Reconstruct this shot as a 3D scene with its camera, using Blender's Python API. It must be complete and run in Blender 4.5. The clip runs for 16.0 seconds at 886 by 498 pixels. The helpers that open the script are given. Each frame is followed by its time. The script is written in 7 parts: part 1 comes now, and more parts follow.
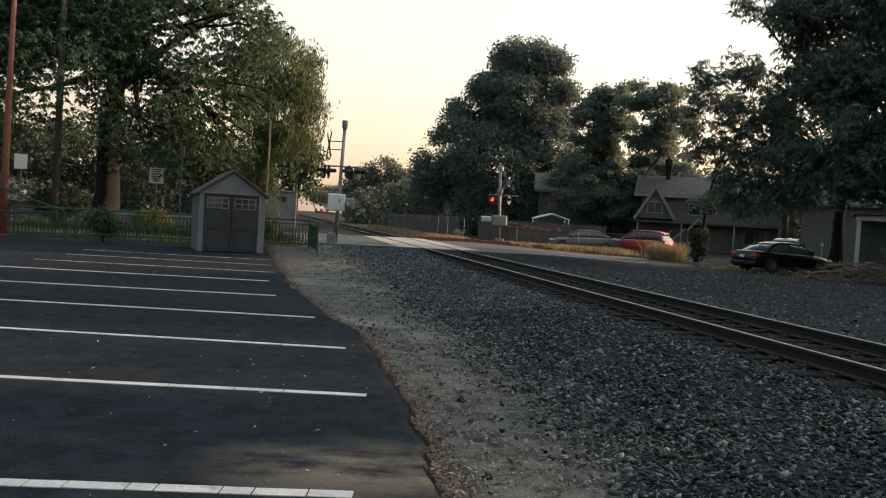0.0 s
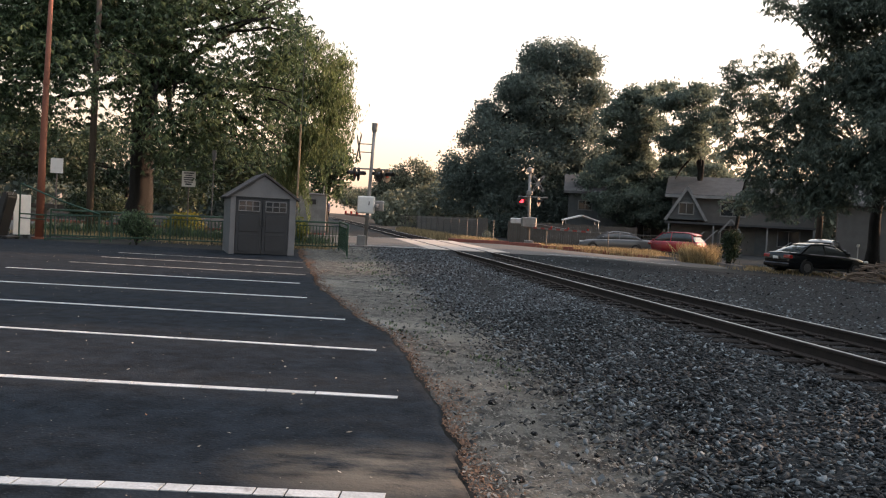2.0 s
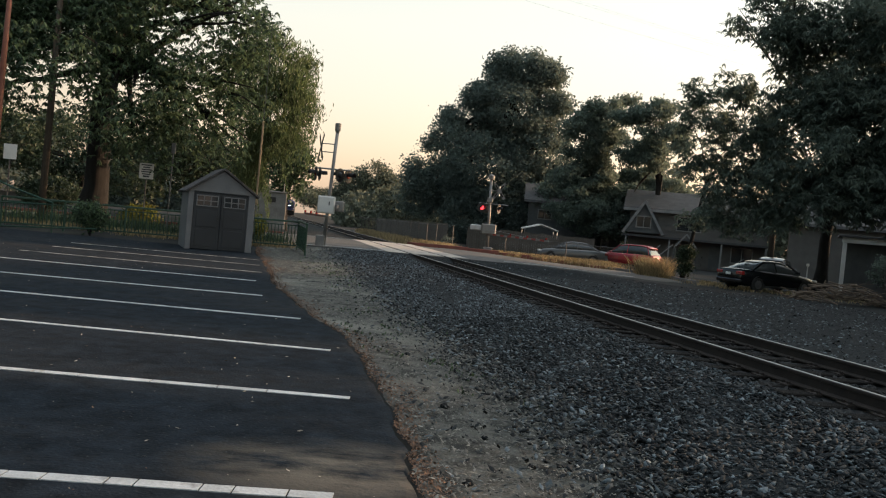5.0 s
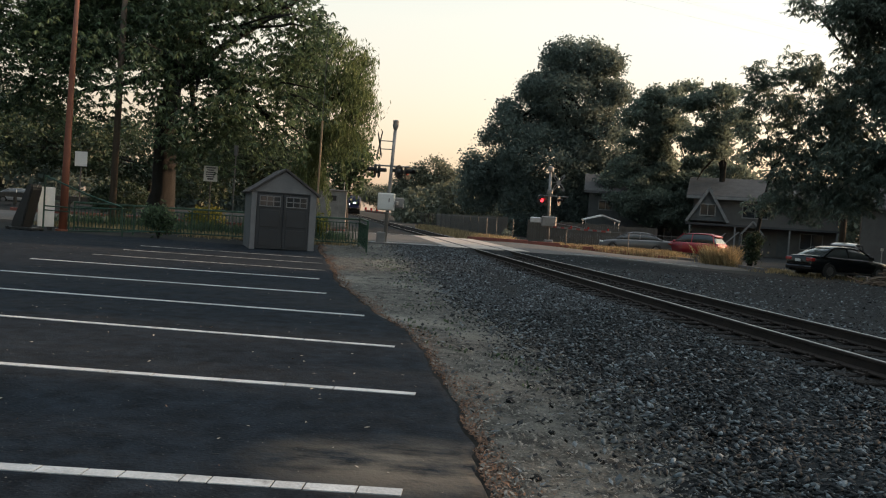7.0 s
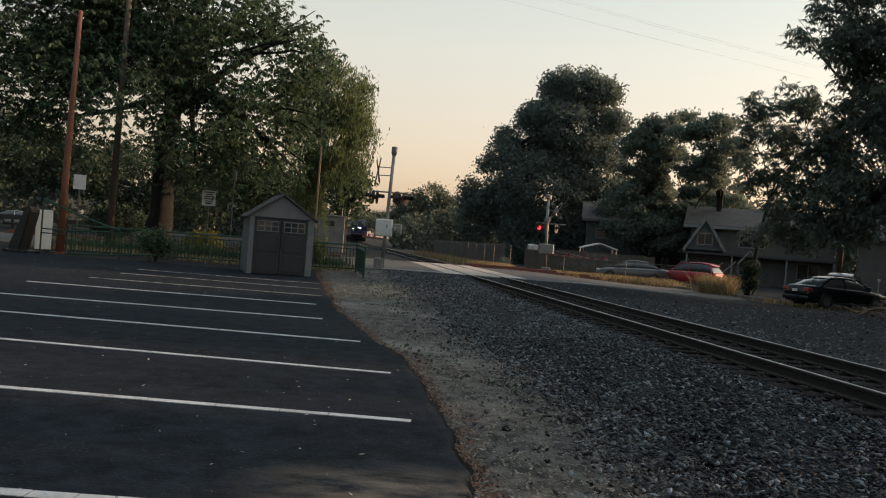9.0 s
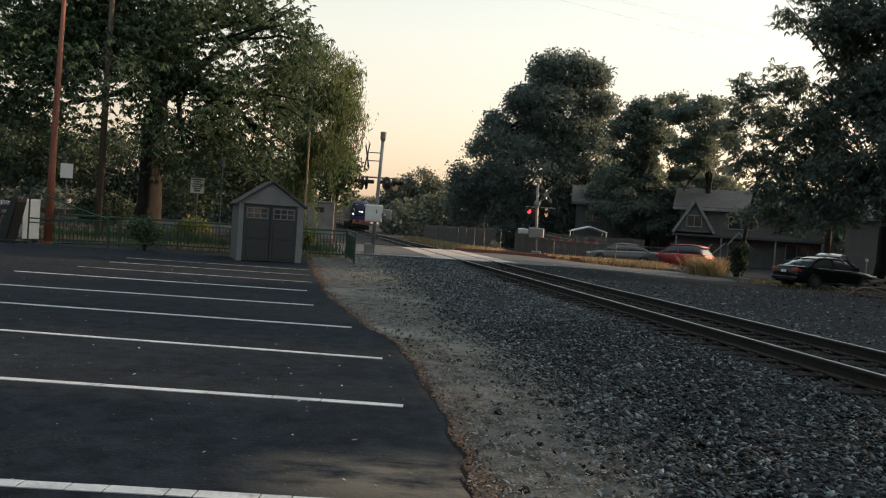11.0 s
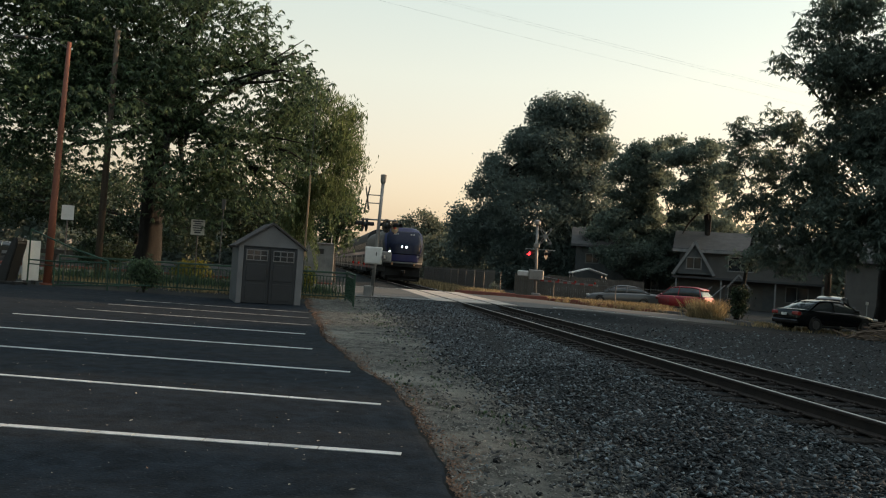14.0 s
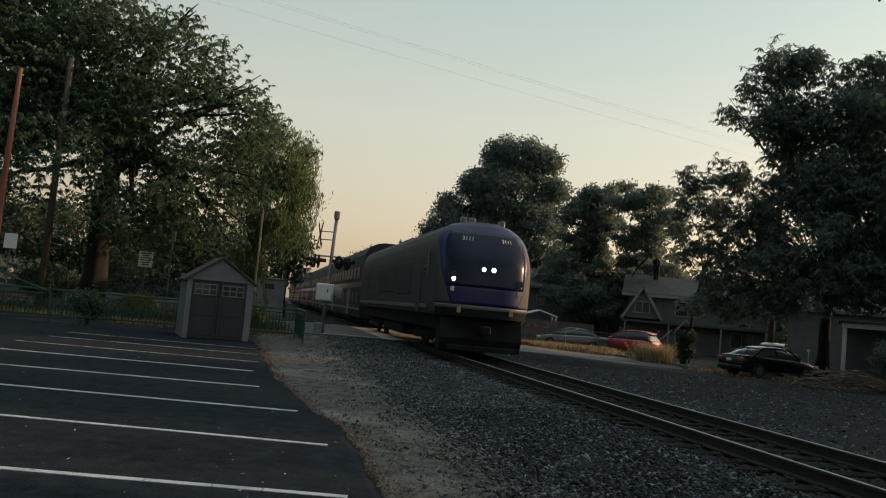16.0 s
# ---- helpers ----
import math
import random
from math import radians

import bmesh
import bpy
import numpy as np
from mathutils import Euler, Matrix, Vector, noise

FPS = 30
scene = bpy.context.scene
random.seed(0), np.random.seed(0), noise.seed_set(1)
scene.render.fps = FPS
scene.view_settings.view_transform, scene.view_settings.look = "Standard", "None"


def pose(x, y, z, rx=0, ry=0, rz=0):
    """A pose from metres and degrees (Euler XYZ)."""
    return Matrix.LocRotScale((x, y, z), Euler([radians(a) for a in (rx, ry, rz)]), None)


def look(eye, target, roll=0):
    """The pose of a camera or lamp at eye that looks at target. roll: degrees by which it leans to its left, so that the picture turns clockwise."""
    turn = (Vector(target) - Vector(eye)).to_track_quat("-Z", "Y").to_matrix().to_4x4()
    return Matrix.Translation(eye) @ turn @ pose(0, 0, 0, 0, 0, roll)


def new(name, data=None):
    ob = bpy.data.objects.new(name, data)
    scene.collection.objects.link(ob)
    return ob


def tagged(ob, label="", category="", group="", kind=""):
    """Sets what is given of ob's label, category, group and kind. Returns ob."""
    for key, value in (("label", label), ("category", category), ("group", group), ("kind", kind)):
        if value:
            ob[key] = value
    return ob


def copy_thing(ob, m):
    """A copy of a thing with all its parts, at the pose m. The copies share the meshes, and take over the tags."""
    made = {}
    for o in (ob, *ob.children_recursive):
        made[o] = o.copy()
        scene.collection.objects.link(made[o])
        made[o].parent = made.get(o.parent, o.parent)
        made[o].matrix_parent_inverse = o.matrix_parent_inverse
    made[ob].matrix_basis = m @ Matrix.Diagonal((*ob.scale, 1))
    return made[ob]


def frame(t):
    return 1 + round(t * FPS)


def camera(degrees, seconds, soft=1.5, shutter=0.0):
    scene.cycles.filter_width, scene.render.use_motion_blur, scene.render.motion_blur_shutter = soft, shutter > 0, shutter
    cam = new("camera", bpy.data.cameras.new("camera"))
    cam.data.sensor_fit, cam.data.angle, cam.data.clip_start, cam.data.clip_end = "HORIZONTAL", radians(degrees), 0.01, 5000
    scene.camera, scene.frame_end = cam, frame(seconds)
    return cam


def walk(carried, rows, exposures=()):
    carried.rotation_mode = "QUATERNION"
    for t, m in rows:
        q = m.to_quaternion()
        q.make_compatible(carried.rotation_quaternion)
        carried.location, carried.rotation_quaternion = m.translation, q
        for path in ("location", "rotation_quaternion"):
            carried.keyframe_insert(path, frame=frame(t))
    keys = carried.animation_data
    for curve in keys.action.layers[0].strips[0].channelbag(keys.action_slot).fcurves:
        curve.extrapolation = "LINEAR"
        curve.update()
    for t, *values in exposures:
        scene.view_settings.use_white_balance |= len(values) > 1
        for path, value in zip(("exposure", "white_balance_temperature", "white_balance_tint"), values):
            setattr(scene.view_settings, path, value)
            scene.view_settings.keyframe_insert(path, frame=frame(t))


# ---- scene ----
cam = camera(55.2, 16.0, soft=1.15)
PATH = [
    (0, pose(0.015, -0.001, 1.950, 87.89, -3.23, 0.15)),
    (0.5, pose(0.029, 0.008, 1.950, 86.99, -2.94, -2.37)),
    (1, pose(0.002, -0.010, 1.947, 85.15, -2.76, -1.24)),
    (1.5, pose(0.013, 0.010, 1.952, 85.09, -1.38, 2.26)),
    (2, pose(-0.001, 0.005, 1.951, 87.92, -3.03, 2.12)),
    (2.5, pose(-0.001, -0.015, 1.945, 90.09, -5.32, -0.14)),
    (3, pose(-0.006, -0.009, 1.946, 89.04, -5.25, -0.63)),
    (3.2, pose(0.019, 0.002, 1.953, 88.47, -5.14, -0.65)),
    (5.3, pose(0.005, -0.019, 1.931, 88.38, -5.48, -0.50)),
    (5.5, pose(0.010, 0.012, 1.925, 88.08, -5.21, 0.02)),
    (6, pose(-0.011, -0.000, 1.947, 88.14, -2.76, 3.80)),
    (6.5, pose(-0.010, 0.006, 1.950, 87.70, -1.98, 5.83)),
    (7, pose(-0.010, -0.003, 1.945, 87.70, -3.82, 3.44)),
    (7.5, pose(0.007, -0.003, 1.940, 88.54, -4.50, 2.21)),
    (8, pose(0.010, 0.006, 1.941, 88.83, -4.37, 2.30)),
    (8.5, pose(-0.000, 0.007, 1.943, 89.38, -4.26, 3.18)),
    (9, pose(-0.006, 0.000, 1.942, 89.51, -4.37, 3.28)),
    (9.2, pose(0.008, -0.002, 1.934, 89.59, -4.08, 3.79)),
    (11.3, pose(-0.009, 0.012, 1.941, 88.48, -3.93, 2.31)),
    (11.5, pose(0.009, -0.012, 1.939, 88.78, -4.22, 2.15)),
    (12, pose(0.007, 0.002, 1.931, 88.88, -4.47, 2.10)),
    (12.5, pose(0.005, 0.024, 1.938, 88.57, -4.02, 3.03)),
    (13, pose(-0.022, 0.046, 1.968, 88.91, -2.74, 5.12)),
    (13.5, pose(-0.006, 0.018, 1.982, 90.17, -2.92, 4.50)),
    (14, pose(-0.001, -0.000, 1.995, 91.31, -3.85, 2.60)),
    (14.5, pose(-0.014, -0.002, 2.005, 92.34, -3.40, 2.09)),
    (15, pose(-0.015, 0.020, 2.022, 93.52, -3.08, 1.91)),
    (15.5, pose(-0.002, -0.010, 2.031, 94.20, -3.96, 1.12)),
    (16, pose(-0.010, -0.016, 2.023, 94.16, -5.17, -0.70)),
]
EXPOSURES = [
    (0, 0.65, 6280, 6.5), (0.5, 0.55, 6280, 6.5), (1.0, 0.8, 6500, 12), (1.5, 1.3, 6500, 18), (2.0, 1.15, 6450, 16), (2.5, 0.3, 6280, 9.5),
    (3.0, 0.16, 6280, 7.5), (3.4, 0.3, 6280, 6.5), (5.3, 0.58, 6280, 6.5), (6.0, 0.55, 6280, 6.5), (6.5, 0.36, 6280, 6.5), (7.0, 0.55, 6280, 6.5),
    (8.5, 0.42, 6280, 6.5), (9.2, 0.15, 6280, 6.5), (11.3, 0.58, 6280, 5.5), (13.0, 0.68, 6280, 5.5), (14.0, 0.38, 6280, 1.5), (15.0, -0.05, 6280, -0.5),
    (15.5, -0.25, 6280, -1.5), (16, -0.05, 6280, 0.5),
]
walk(cam, PATH, EXPOSURES)

# ---- sky and sun: a low hazy evening sun ahead and to the right ----
SUN_AZ, SUN_EL = 71.0, 13.0
world = bpy.data.worlds.new("world")
scene.world = world
world.use_nodes = True
wn = world.node_tree
sky = wn.nodes.new("ShaderNodeTexSky")
sky.sky_type = "NISHITA"
sky.sun_disc = False
sky.sun_elevation, sky.sun_rotation = radians(SUN_EL), radians(SUN_AZ)
sky.air_density, sky.dust_density, sky.ozone_density = 1.0, 3.2, 1.0
wn.nodes["Background"].inputs["Strength"].default_value = 0.07
smoke = wn.nodes.new("ShaderNodeMix")          # smoke haze lies low all round: brighter and warmer towards the horizon
smoke.data_type, smoke.blend_type = "RGBA", "MULTIPLY"
smoke.inputs["Factor"].default_value = 1.0
sky_dir = wn.nodes.new("ShaderNodeTexCoord")
sky_xyz = wn.nodes.new("ShaderNodeSeparateXYZ")
haze = wn.nodes.new("ShaderNodeValToRGB")
for el, (p, c) in zip([haze.color_ramp.elements[0], haze.color_ramp.elements[1], haze.color_ramp.elements.new(0.14), haze.color_ramp.elements.new(0.34)],
                      [(0.0, (2.0, 1.48, 1.25)), (1.0, (0.36, 0.5, 0.58)), (0.14, (1.85, 1.47, 1.26)), (0.34, (1.4, 1.38, 1.17))]):
    el.position, el.color = p, (*c, 1)
wn.links.new(sky_dir.outputs["Generated"], sky_xyz.inputs[0])
wn.links.new(sky_xyz.outputs["Z"], haze.inputs["Fac"])
wn.links.new(haze.outputs["Color"], smoke.inputs[7])
wn.links.new(sky.outputs["Color"], smoke.inputs[6])
wn.links.new(smoke.outputs[2], wn.nodes["Background"].inputs["Color"])
veil = wn.nodes.new("ShaderNodeValToRGB")       # even light scattered by the smoke itself, all round the horizon
for el, (p, c) in zip([veil.color_ramp.elements[0], veil.color_ramp.elements[1], veil.color_ramp.elements.new(0.1), veil.color_ramp.elements.new(0.22), veil.color_ramp.elements.new(0.42), veil.color_ramp.elements.new(0.62)],
                      [(0.0, (0.38, 0.275, 0.205)), (1.0, (0.026, 0.044, 0.07)), (0.1, (0.46, 0.35, 0.26)), (0.22, (0.49, 0.43, 0.345)), (0.42, (0.38, 0.405, 0.385)), (0.62, (0.065, 0.1, 0.14))]):
    el.position, el.color = p, (*c, 1)
wn.links.new(sky_xyz.outputs["Z"], veil.inputs["Fac"])
veil_bg, both_bg = wn.nodes.new("ShaderNodeBackground"), wn.nodes.new("ShaderNodeAddShader")
wn.links.new(veil.outputs["Color"], veil_bg.inputs["Color"])
sunward, fade = wn.nodes.new("ShaderNodeVectorMath"), wn.nodes.new("ShaderNodeMapRange")   # smoke scatters forward: dim away from the sun
sunward.operation = "DOT_PRODUCT"
sunward.inputs[1].default_value = (math.sin(radians(SUN_AZ)), math.cos(radians(SUN_AZ)), 0.2)
wn.links.new(sky_dir.outputs["Generated"], sunward.inputs[0])
wn.links.new(sunward.outputs["Value"], fade.inputs["Value"])
fade.interpolation_type = "SMOOTHSTEP"
for key, v in (("From Min", -0.75), ("From Max", 0.2), ("To Min", 0.08), ("To Max", 1.0)):
    fade.inputs[key].default_value = v
wn.links.new(fade.outputs[0], veil_bg.inputs["Strength"])
wn.links.new(wn.nodes["Background"].outputs[0], both_bg.inputs[0])
wn.links.new(veil_bg.outputs[0], both_bg.inputs[1])
wn.links.new(both_bg.outputs[0], wn.nodes["World Output"].inputs["Surface"])
sun_data = bpy.data.lights.new("sun", "SUN")
sun_data.energy, sun_data.angle, sun_data.color = 4.6, radians(1.2), (1.0, 0.62, 0.38)
sun = new("sun", sun_data)
_a, _e = radians(SUN_AZ), radians(SUN_EL)
_to_sun = Vector((math.sin(_a) * math.cos(_e), math.cos(_a) * math.cos(_e), math.sin(_e)))
sun.matrix_world = look(_to_sun * 200, (0, 0, 0))


# ---- materials ----
def ramp(nt, fac, stops):
    r = nt.nodes.new("ShaderNodeValToRGB")
    e = r.color_ramp.elements
    while len(e) < len(stops):
        e.new(0.5)
    for el, (p, c) in zip(e, stops):
        el.position, el.color = p, (*c, 1)
    nt.links.new(fac, r.inputs["Fac"])
    return r.outputs["Color"]


def mat(name, c1, c2=None, rough=0.7, scale=8.0, fine=60.0, bump=0.1, metal=0.0, vary=0.0, stretch=(1, 1, 1),
        spread=(0.35, 0.65), dirt=None, spec=0.5, coat=0.0, bump_dist=0.02):
    """Two scales of noise between c1 and c2, fine relief, and a random shade for each object or island."""
    m = bpy.data.materials.new(name)
    m.use_nodes = True
    nt = m.node_tree
    b = nt.nodes["Principled BSDF"]
    c2 = c2 or tuple(v * 0.75 for v in c1)
    tc = nt.nodes.new("ShaderNodeTexCoord")
    mp = nt.nodes.new("ShaderNodeMapping")
    mp.inputs["Scale"].default_value = stretch
    nt.links.new(tc.outputs["Object"], mp.inputs["Vector"])
    n1 = nt.nodes.new("ShaderNodeTexNoise")
    n1.inputs["Scale"].default_value, n1.inputs["Detail"].default_value = scale, 6
    n2 = nt.nodes.new("ShaderNodeTexNoise")
    n2.inputs["Scale"].default_value, n2.inputs["Detail"].default_value = fine, 4
    for n in (n1, n2):
        nt.links.new(mp.outputs["Vector"], n.inputs["Vector"])
    mix = nt.nodes.new("ShaderNodeMath")
    mix.operation = "MULTIPLY_ADD"
    mix.inputs[1].default_value, mix.inputs[2].default_value = 0.35, 0.0
    nt.links.new(n2.outputs["Fac"], mix.inputs[0])
    add = nt.nodes.new("ShaderNodeMath")
    add.operation = "MULTIPLY_ADD"
    add.inputs[1].default_value = 0.65
    nt.links.new(n1.outputs["Fac"], add.inputs[0])
    nt.links.new(mix.outputs[0], add.inputs[2])
    col = ramp(nt, add.outputs[0], [(spread[0], c2), (spread[1], c1)])
    if dirt:
        n3 = nt.nodes.new("ShaderNodeTexNoise")
        n3.inputs["Scale"].default_value, n3.inputs["Detail"].default_value = dirt[1], 5
        nt.links.new(mp.outputs["Vector"], n3.inputs["Vector"])
        f = ramp(nt, n3.outputs["Fac"], [(dirt[2], (0, 0, 0)), (dirt[2] + 0.14, (1, 1, 1))])
        mx = nt.nodes.new("ShaderNodeMix")
        mx.data_type = "RGBA"
        nt.links.new(f, mx.inputs["Factor"])
        nt.links.new(col, mx.inputs[6])
        mx.inputs[7].default_value = (*dirt[0], 1)
        col = mx.outputs[2]
    if vary:
        hs = nt.nodes.new("ShaderNodeHueSaturation")
        g = nt.nodes.new("ShaderNodeNewGeometry")
        oi = nt.nodes.new("ShaderNodeObjectInfo")
        sm = nt.nodes.new("ShaderNodeMath")
        sm.operation = "ADD"
        nt.links.new(g.outputs["Random Per Island"], sm.inputs[0])
        nt.links.new(oi.outputs["Random"], sm.inputs[1])
        mr = nt.nodes.new("ShaderNodeMapRange")
        mr.inputs["From Max"].default_value = 2.0
        mr.inputs["To Min"].default_value, mr.inputs["To Max"].default_value = 1 - vary, 1 + vary
        nt.links.new(sm.outputs[0], mr.inputs["Value"])
        nt.links.new(mr.outputs[0], hs.inputs["Value"])
        nt.links.new(col, hs.inputs["Color"])
        col = hs.outputs["Color"]
    nt.links.new(col, b.inputs["Base Color"])
    b.inputs["Roughness"].default_value, b.inputs["Metallic"].default_value = rough, metal
    b.inputs["Specular IOR Level"].default_value = spec
    b.inputs["Coat Weight"].default_value = coat
    if bump:
        bp = nt.nodes.new("ShaderNodeBump")
        bp.inputs["Strength"].default_value, bp.inputs["Distance"].default_value = bump, bump_dist
        nt.links.new(n2.outputs["Fac"], bp.inputs["Height"])
        nt.links.new(bp.outputs["Normal"], b.inputs["Normal"])
    return m


def leaf_mat(name, c1, c2, trans=0.35, rough=0.55):
    """Leaf: diffuse with light passing through, each leaf its own shade between c1 and c2."""
    m = bpy.data.materials.new(name)
    m.use_nodes = True
    nt = m.node_tree
    b = nt.nodes["Principled BSDF"]
    out = nt.nodes["Material Output"]
    g = nt.nodes.new("ShaderNodeNewGeometry")
    col = ramp(nt, g.outputs["Random Per Island"], [(0.0, c2), (0.8, c1), (1.0, tuple(v * 1.3 for v in c1))])
    nt.links.new(col, b.inputs["Base Color"])
    b.inputs["Roughness"].default_value = rough
    b.inputs["Specular IOR Level"].default_value = 0.25
    t = nt.nodes.new("ShaderNodeBsdfTranslucent")
    nt.links.new(col, t.inputs["Color"])
    mx = nt.nodes.new("ShaderNodeMixShader")
    mx.inputs["Fac"].default_value = trans
    nt.links.new(b.outputs[0], mx.inputs[1])
    nt.links.new(t.outputs[0], mx.inputs[2])
    nt.links.new(mx.outputs[0], out.inputs["Surface"])
    return m


def glow(name, c, strength):
    m = bpy.data.materials.new(name)
    m.use_nodes = True
    b = m.node_tree.nodes["Principled BSDF"]
    b.inputs["Base Color"].default_value = (*c, 1)
    b.inputs["Emission Color"].default_value = (*c, 1)
    b.inputs["Emission Strength"].default_value = strength
    return m


def glass(name, c=(0.02, 0.025, 0.03), rough=0.05):
    return mat(name, c, tuple(v * 0.8 for v in c), rough=rough, scale=3, fine=20, bump=0.0, spec=0.6, coat=0.5)


M_ground = mat("dry_earth", (0.025, 0.028, 0.029), (0.011, 0.0125, 0.013), spec=0.15, rough=0.95, scale=0.35, fine=9, bump=0.6, spread=(0.3, 0.7),
               dirt=((0.045, 0.043, 0.036), 0.12, 0.6))


def asphalt_mat():
    """Blue-black asphalt: grain, pale chips, bands of dust and painted-in sun streaks, and a dusty patch where dirt
    washes onto the lot.
    """
    m = mat("lot_asphalt", (0.0178, 0.025, 0.034), (0.006, 0.0084, 0.0115), rough=0.95, spec=0.08, scale=4, fine=34, bump=0.7, spread=(0.36, 0.64), bump_dist=0.01)
    nt = m.node_tree
    b = nt.nodes["Principled BSDF"]
    col = b.inputs["Base Color"].links[0].from_socket
    tc = nt.nodes.new("ShaderNodeTexCoord")

    def noise_tex(scale, stretch, detail=6, off=(0, 0, 0)):
        mp = nt.nodes.new("ShaderNodeMapping")
        mp.inputs["Scale"].default_value, mp.inputs["Location"].default_value = stretch, off
        nt.links.new(tc.outputs["Object"], mp.inputs["Vector"])
        n = nt.nodes.new("ShaderNodeTexNoise")
        n.inputs["Scale"].default_value, n.inputs["Detail"].default_value, n.inputs["Roughness"].default_value = scale, detail, 0.65
        nt.links.new(mp.outputs["Vector"], n.inputs["Vector"])
        return n.outputs["Fac"]

    def over(base, fac, c):
        mx = nt.nodes.new("ShaderNodeMix")
        mx.data_type = "RGBA"
        nt.links.new(fac, mx.inputs["Factor"])
        nt.links.new(base, mx.inputs[6])
        mx.inputs[7].default_value = (*c, 1)
        return mx.outputs[2]

    def times(p, q):
        t = nt.nodes.new("ShaderNodeMath")
        t.operation = "MULTIPLY"
        nt.links.new(p, t.inputs[0])
        nt.links.new(q, t.inputs[1])
        return t.outputs[0]

    # pale bands across the bays: dust, and low sun streaks put into the colour
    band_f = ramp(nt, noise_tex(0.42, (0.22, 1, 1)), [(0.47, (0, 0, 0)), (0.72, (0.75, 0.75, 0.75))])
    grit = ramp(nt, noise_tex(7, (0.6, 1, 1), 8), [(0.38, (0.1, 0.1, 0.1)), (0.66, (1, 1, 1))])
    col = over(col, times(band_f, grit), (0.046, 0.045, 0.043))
    # patch of washed-out dirt near the crumbled edge
    mp = nt.nodes.new("ShaderNodeMapping")
    mp.vector_type = "POINT"
    mp.inputs["Location"].default_value, mp.inputs["Scale"].default_value = (0.4, -7.3, 0), (0.75, 1.2, 0)
    nt.links.new(tc.outputs["Object"], mp.inputs["Vector"])
    ln = nt.nodes.new("ShaderNodeVectorMath")
    ln.operation = "LENGTH"
    nt.links.new(mp.outputs["Vector"], ln.inputs[0])
    near = ramp(nt, ln.outputs["Value"], [(0.25, (1, 1, 1)), (1.0, (0, 0, 0))])
    blot = ramp(nt, noise_tex(2.2, (0.6, 1.3, 1), 8, (3, 1, 0)), [(0.36, (0, 0, 0)), (0.58, (1, 1, 1))])
    col = over(col, times(near, blot), (0.135, 0.12, 0.098))
    # pale chips in the surface
    chips = ramp(nt, noise_tex(30, (1, 1, 1), 3), [(0.63, (0, 0, 0)), (0.74, (0.5, 0.5, 0.5))])
    col = over(col, chips, (0.11, 0.115, 0.115))
    nt.links.new(col, b.inputs["Base Color"])
    return m


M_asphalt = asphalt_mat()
M_stripe = mat("worn_white_paint", (0.58, 0.605, 0.615), (0.33, 0.34, 0.34), rough=0.7, scale=3, fine=40, bump=0.3, vary=0.08,
               dirt=((0.12, 0.11, 0.10), 6.0, 0.62))
M_stripe_worn = mat("nearly_worn_off_paint", (0.4, 0.38, 0.35), (0.14, 0.135, 0.13), rough=0.8, scale=2, fine=30, bump=0.3, vary=0.12, dirt=((0.06, 0.06, 0.06), 3.0, 0.5))
M_road = mat("road_asphalt", (0.085, 0.082, 0.079), (0.05, 0.048, 0.046), rough=0.85, scale=0.5, fine=60, bump=0.3, dirt=((0.14, 0.128, 0.112), 0.25, 0.6))
M_concrete = mat("crossing_concrete", (0.45, 0.4, 0.35), (0.29, 0.26, 0.23), rough=0.85, scale=1.2, fine=30, bump=0.3, vary=0.12)
M_kerb = mat("kerb_concrete", (0.2, 0.185, 0.17), (0.11, 0.1, 0.095), rough=0.9, scale=2, fine=30, bump=0.3)
M_kerb_red = mat("red_kerb_paint", (0.24, 0.075, 0.058), (0.15, 0.06, 0.048), rough=0.8, scale=2, fine=30, bump=0.3)
M_strip = mat("gravelly_dirt", (0.125, 0.125, 0.112), (0.035, 0.036, 0.034), spec=0.15, rough=0.95, scale=5, fine=38, bump=1.0, spread=(0.4, 0.6),
              dirt=((0.21, 0.205, 0.18), 0.5, 0.55))
M_bed = mat("ballast_fines", (0.017, 0.0205, 0.0225), (0.0072, 0.0086, 0.0095), spec=0.15, rough=0.95, scale=2.5, fine=30, bump=0.9, spread=(0.35, 0.62))
M_stone = mat("ballast_stone", (0.0295, 0.0355, 0.0392), (0.0115, 0.0139, 0.0154), spec=0.3, rough=0.8, scale=9, fine=60, bump=0.3)


def stone_shades():
    """Most stones dark, a few pale broken faces."""
    nt = M_stone.node_tree
    b = nt.nodes["Principled BSDF"]
    col = b.inputs["Base Color"].links[0].from_socket
    g = nt.nodes.new("ShaderNodeNewGeometry")
    k = ramp(nt, g.outputs["Random Per Island"], [(0.0, (0.35, 0.35, 0.36)), (0.55, (0.9, 0.9, 0.92)), (0.78, (2.2, 2.15, 2.1)), (1.0, (7.6, 7.6, 7.6))])
    mx = nt.nodes.new("ShaderNodeMix")
    mx.data_type, mx.blend_type = "RGBA", "MULTIPLY"
    mx.inputs["Factor"].default_value = 1.0
    nt.links.new(col, mx.inputs[6])
    nt.links.new(k, mx.inputs[7])
    nt.links.new(mx.outputs[2], b.inputs["Base Color"])


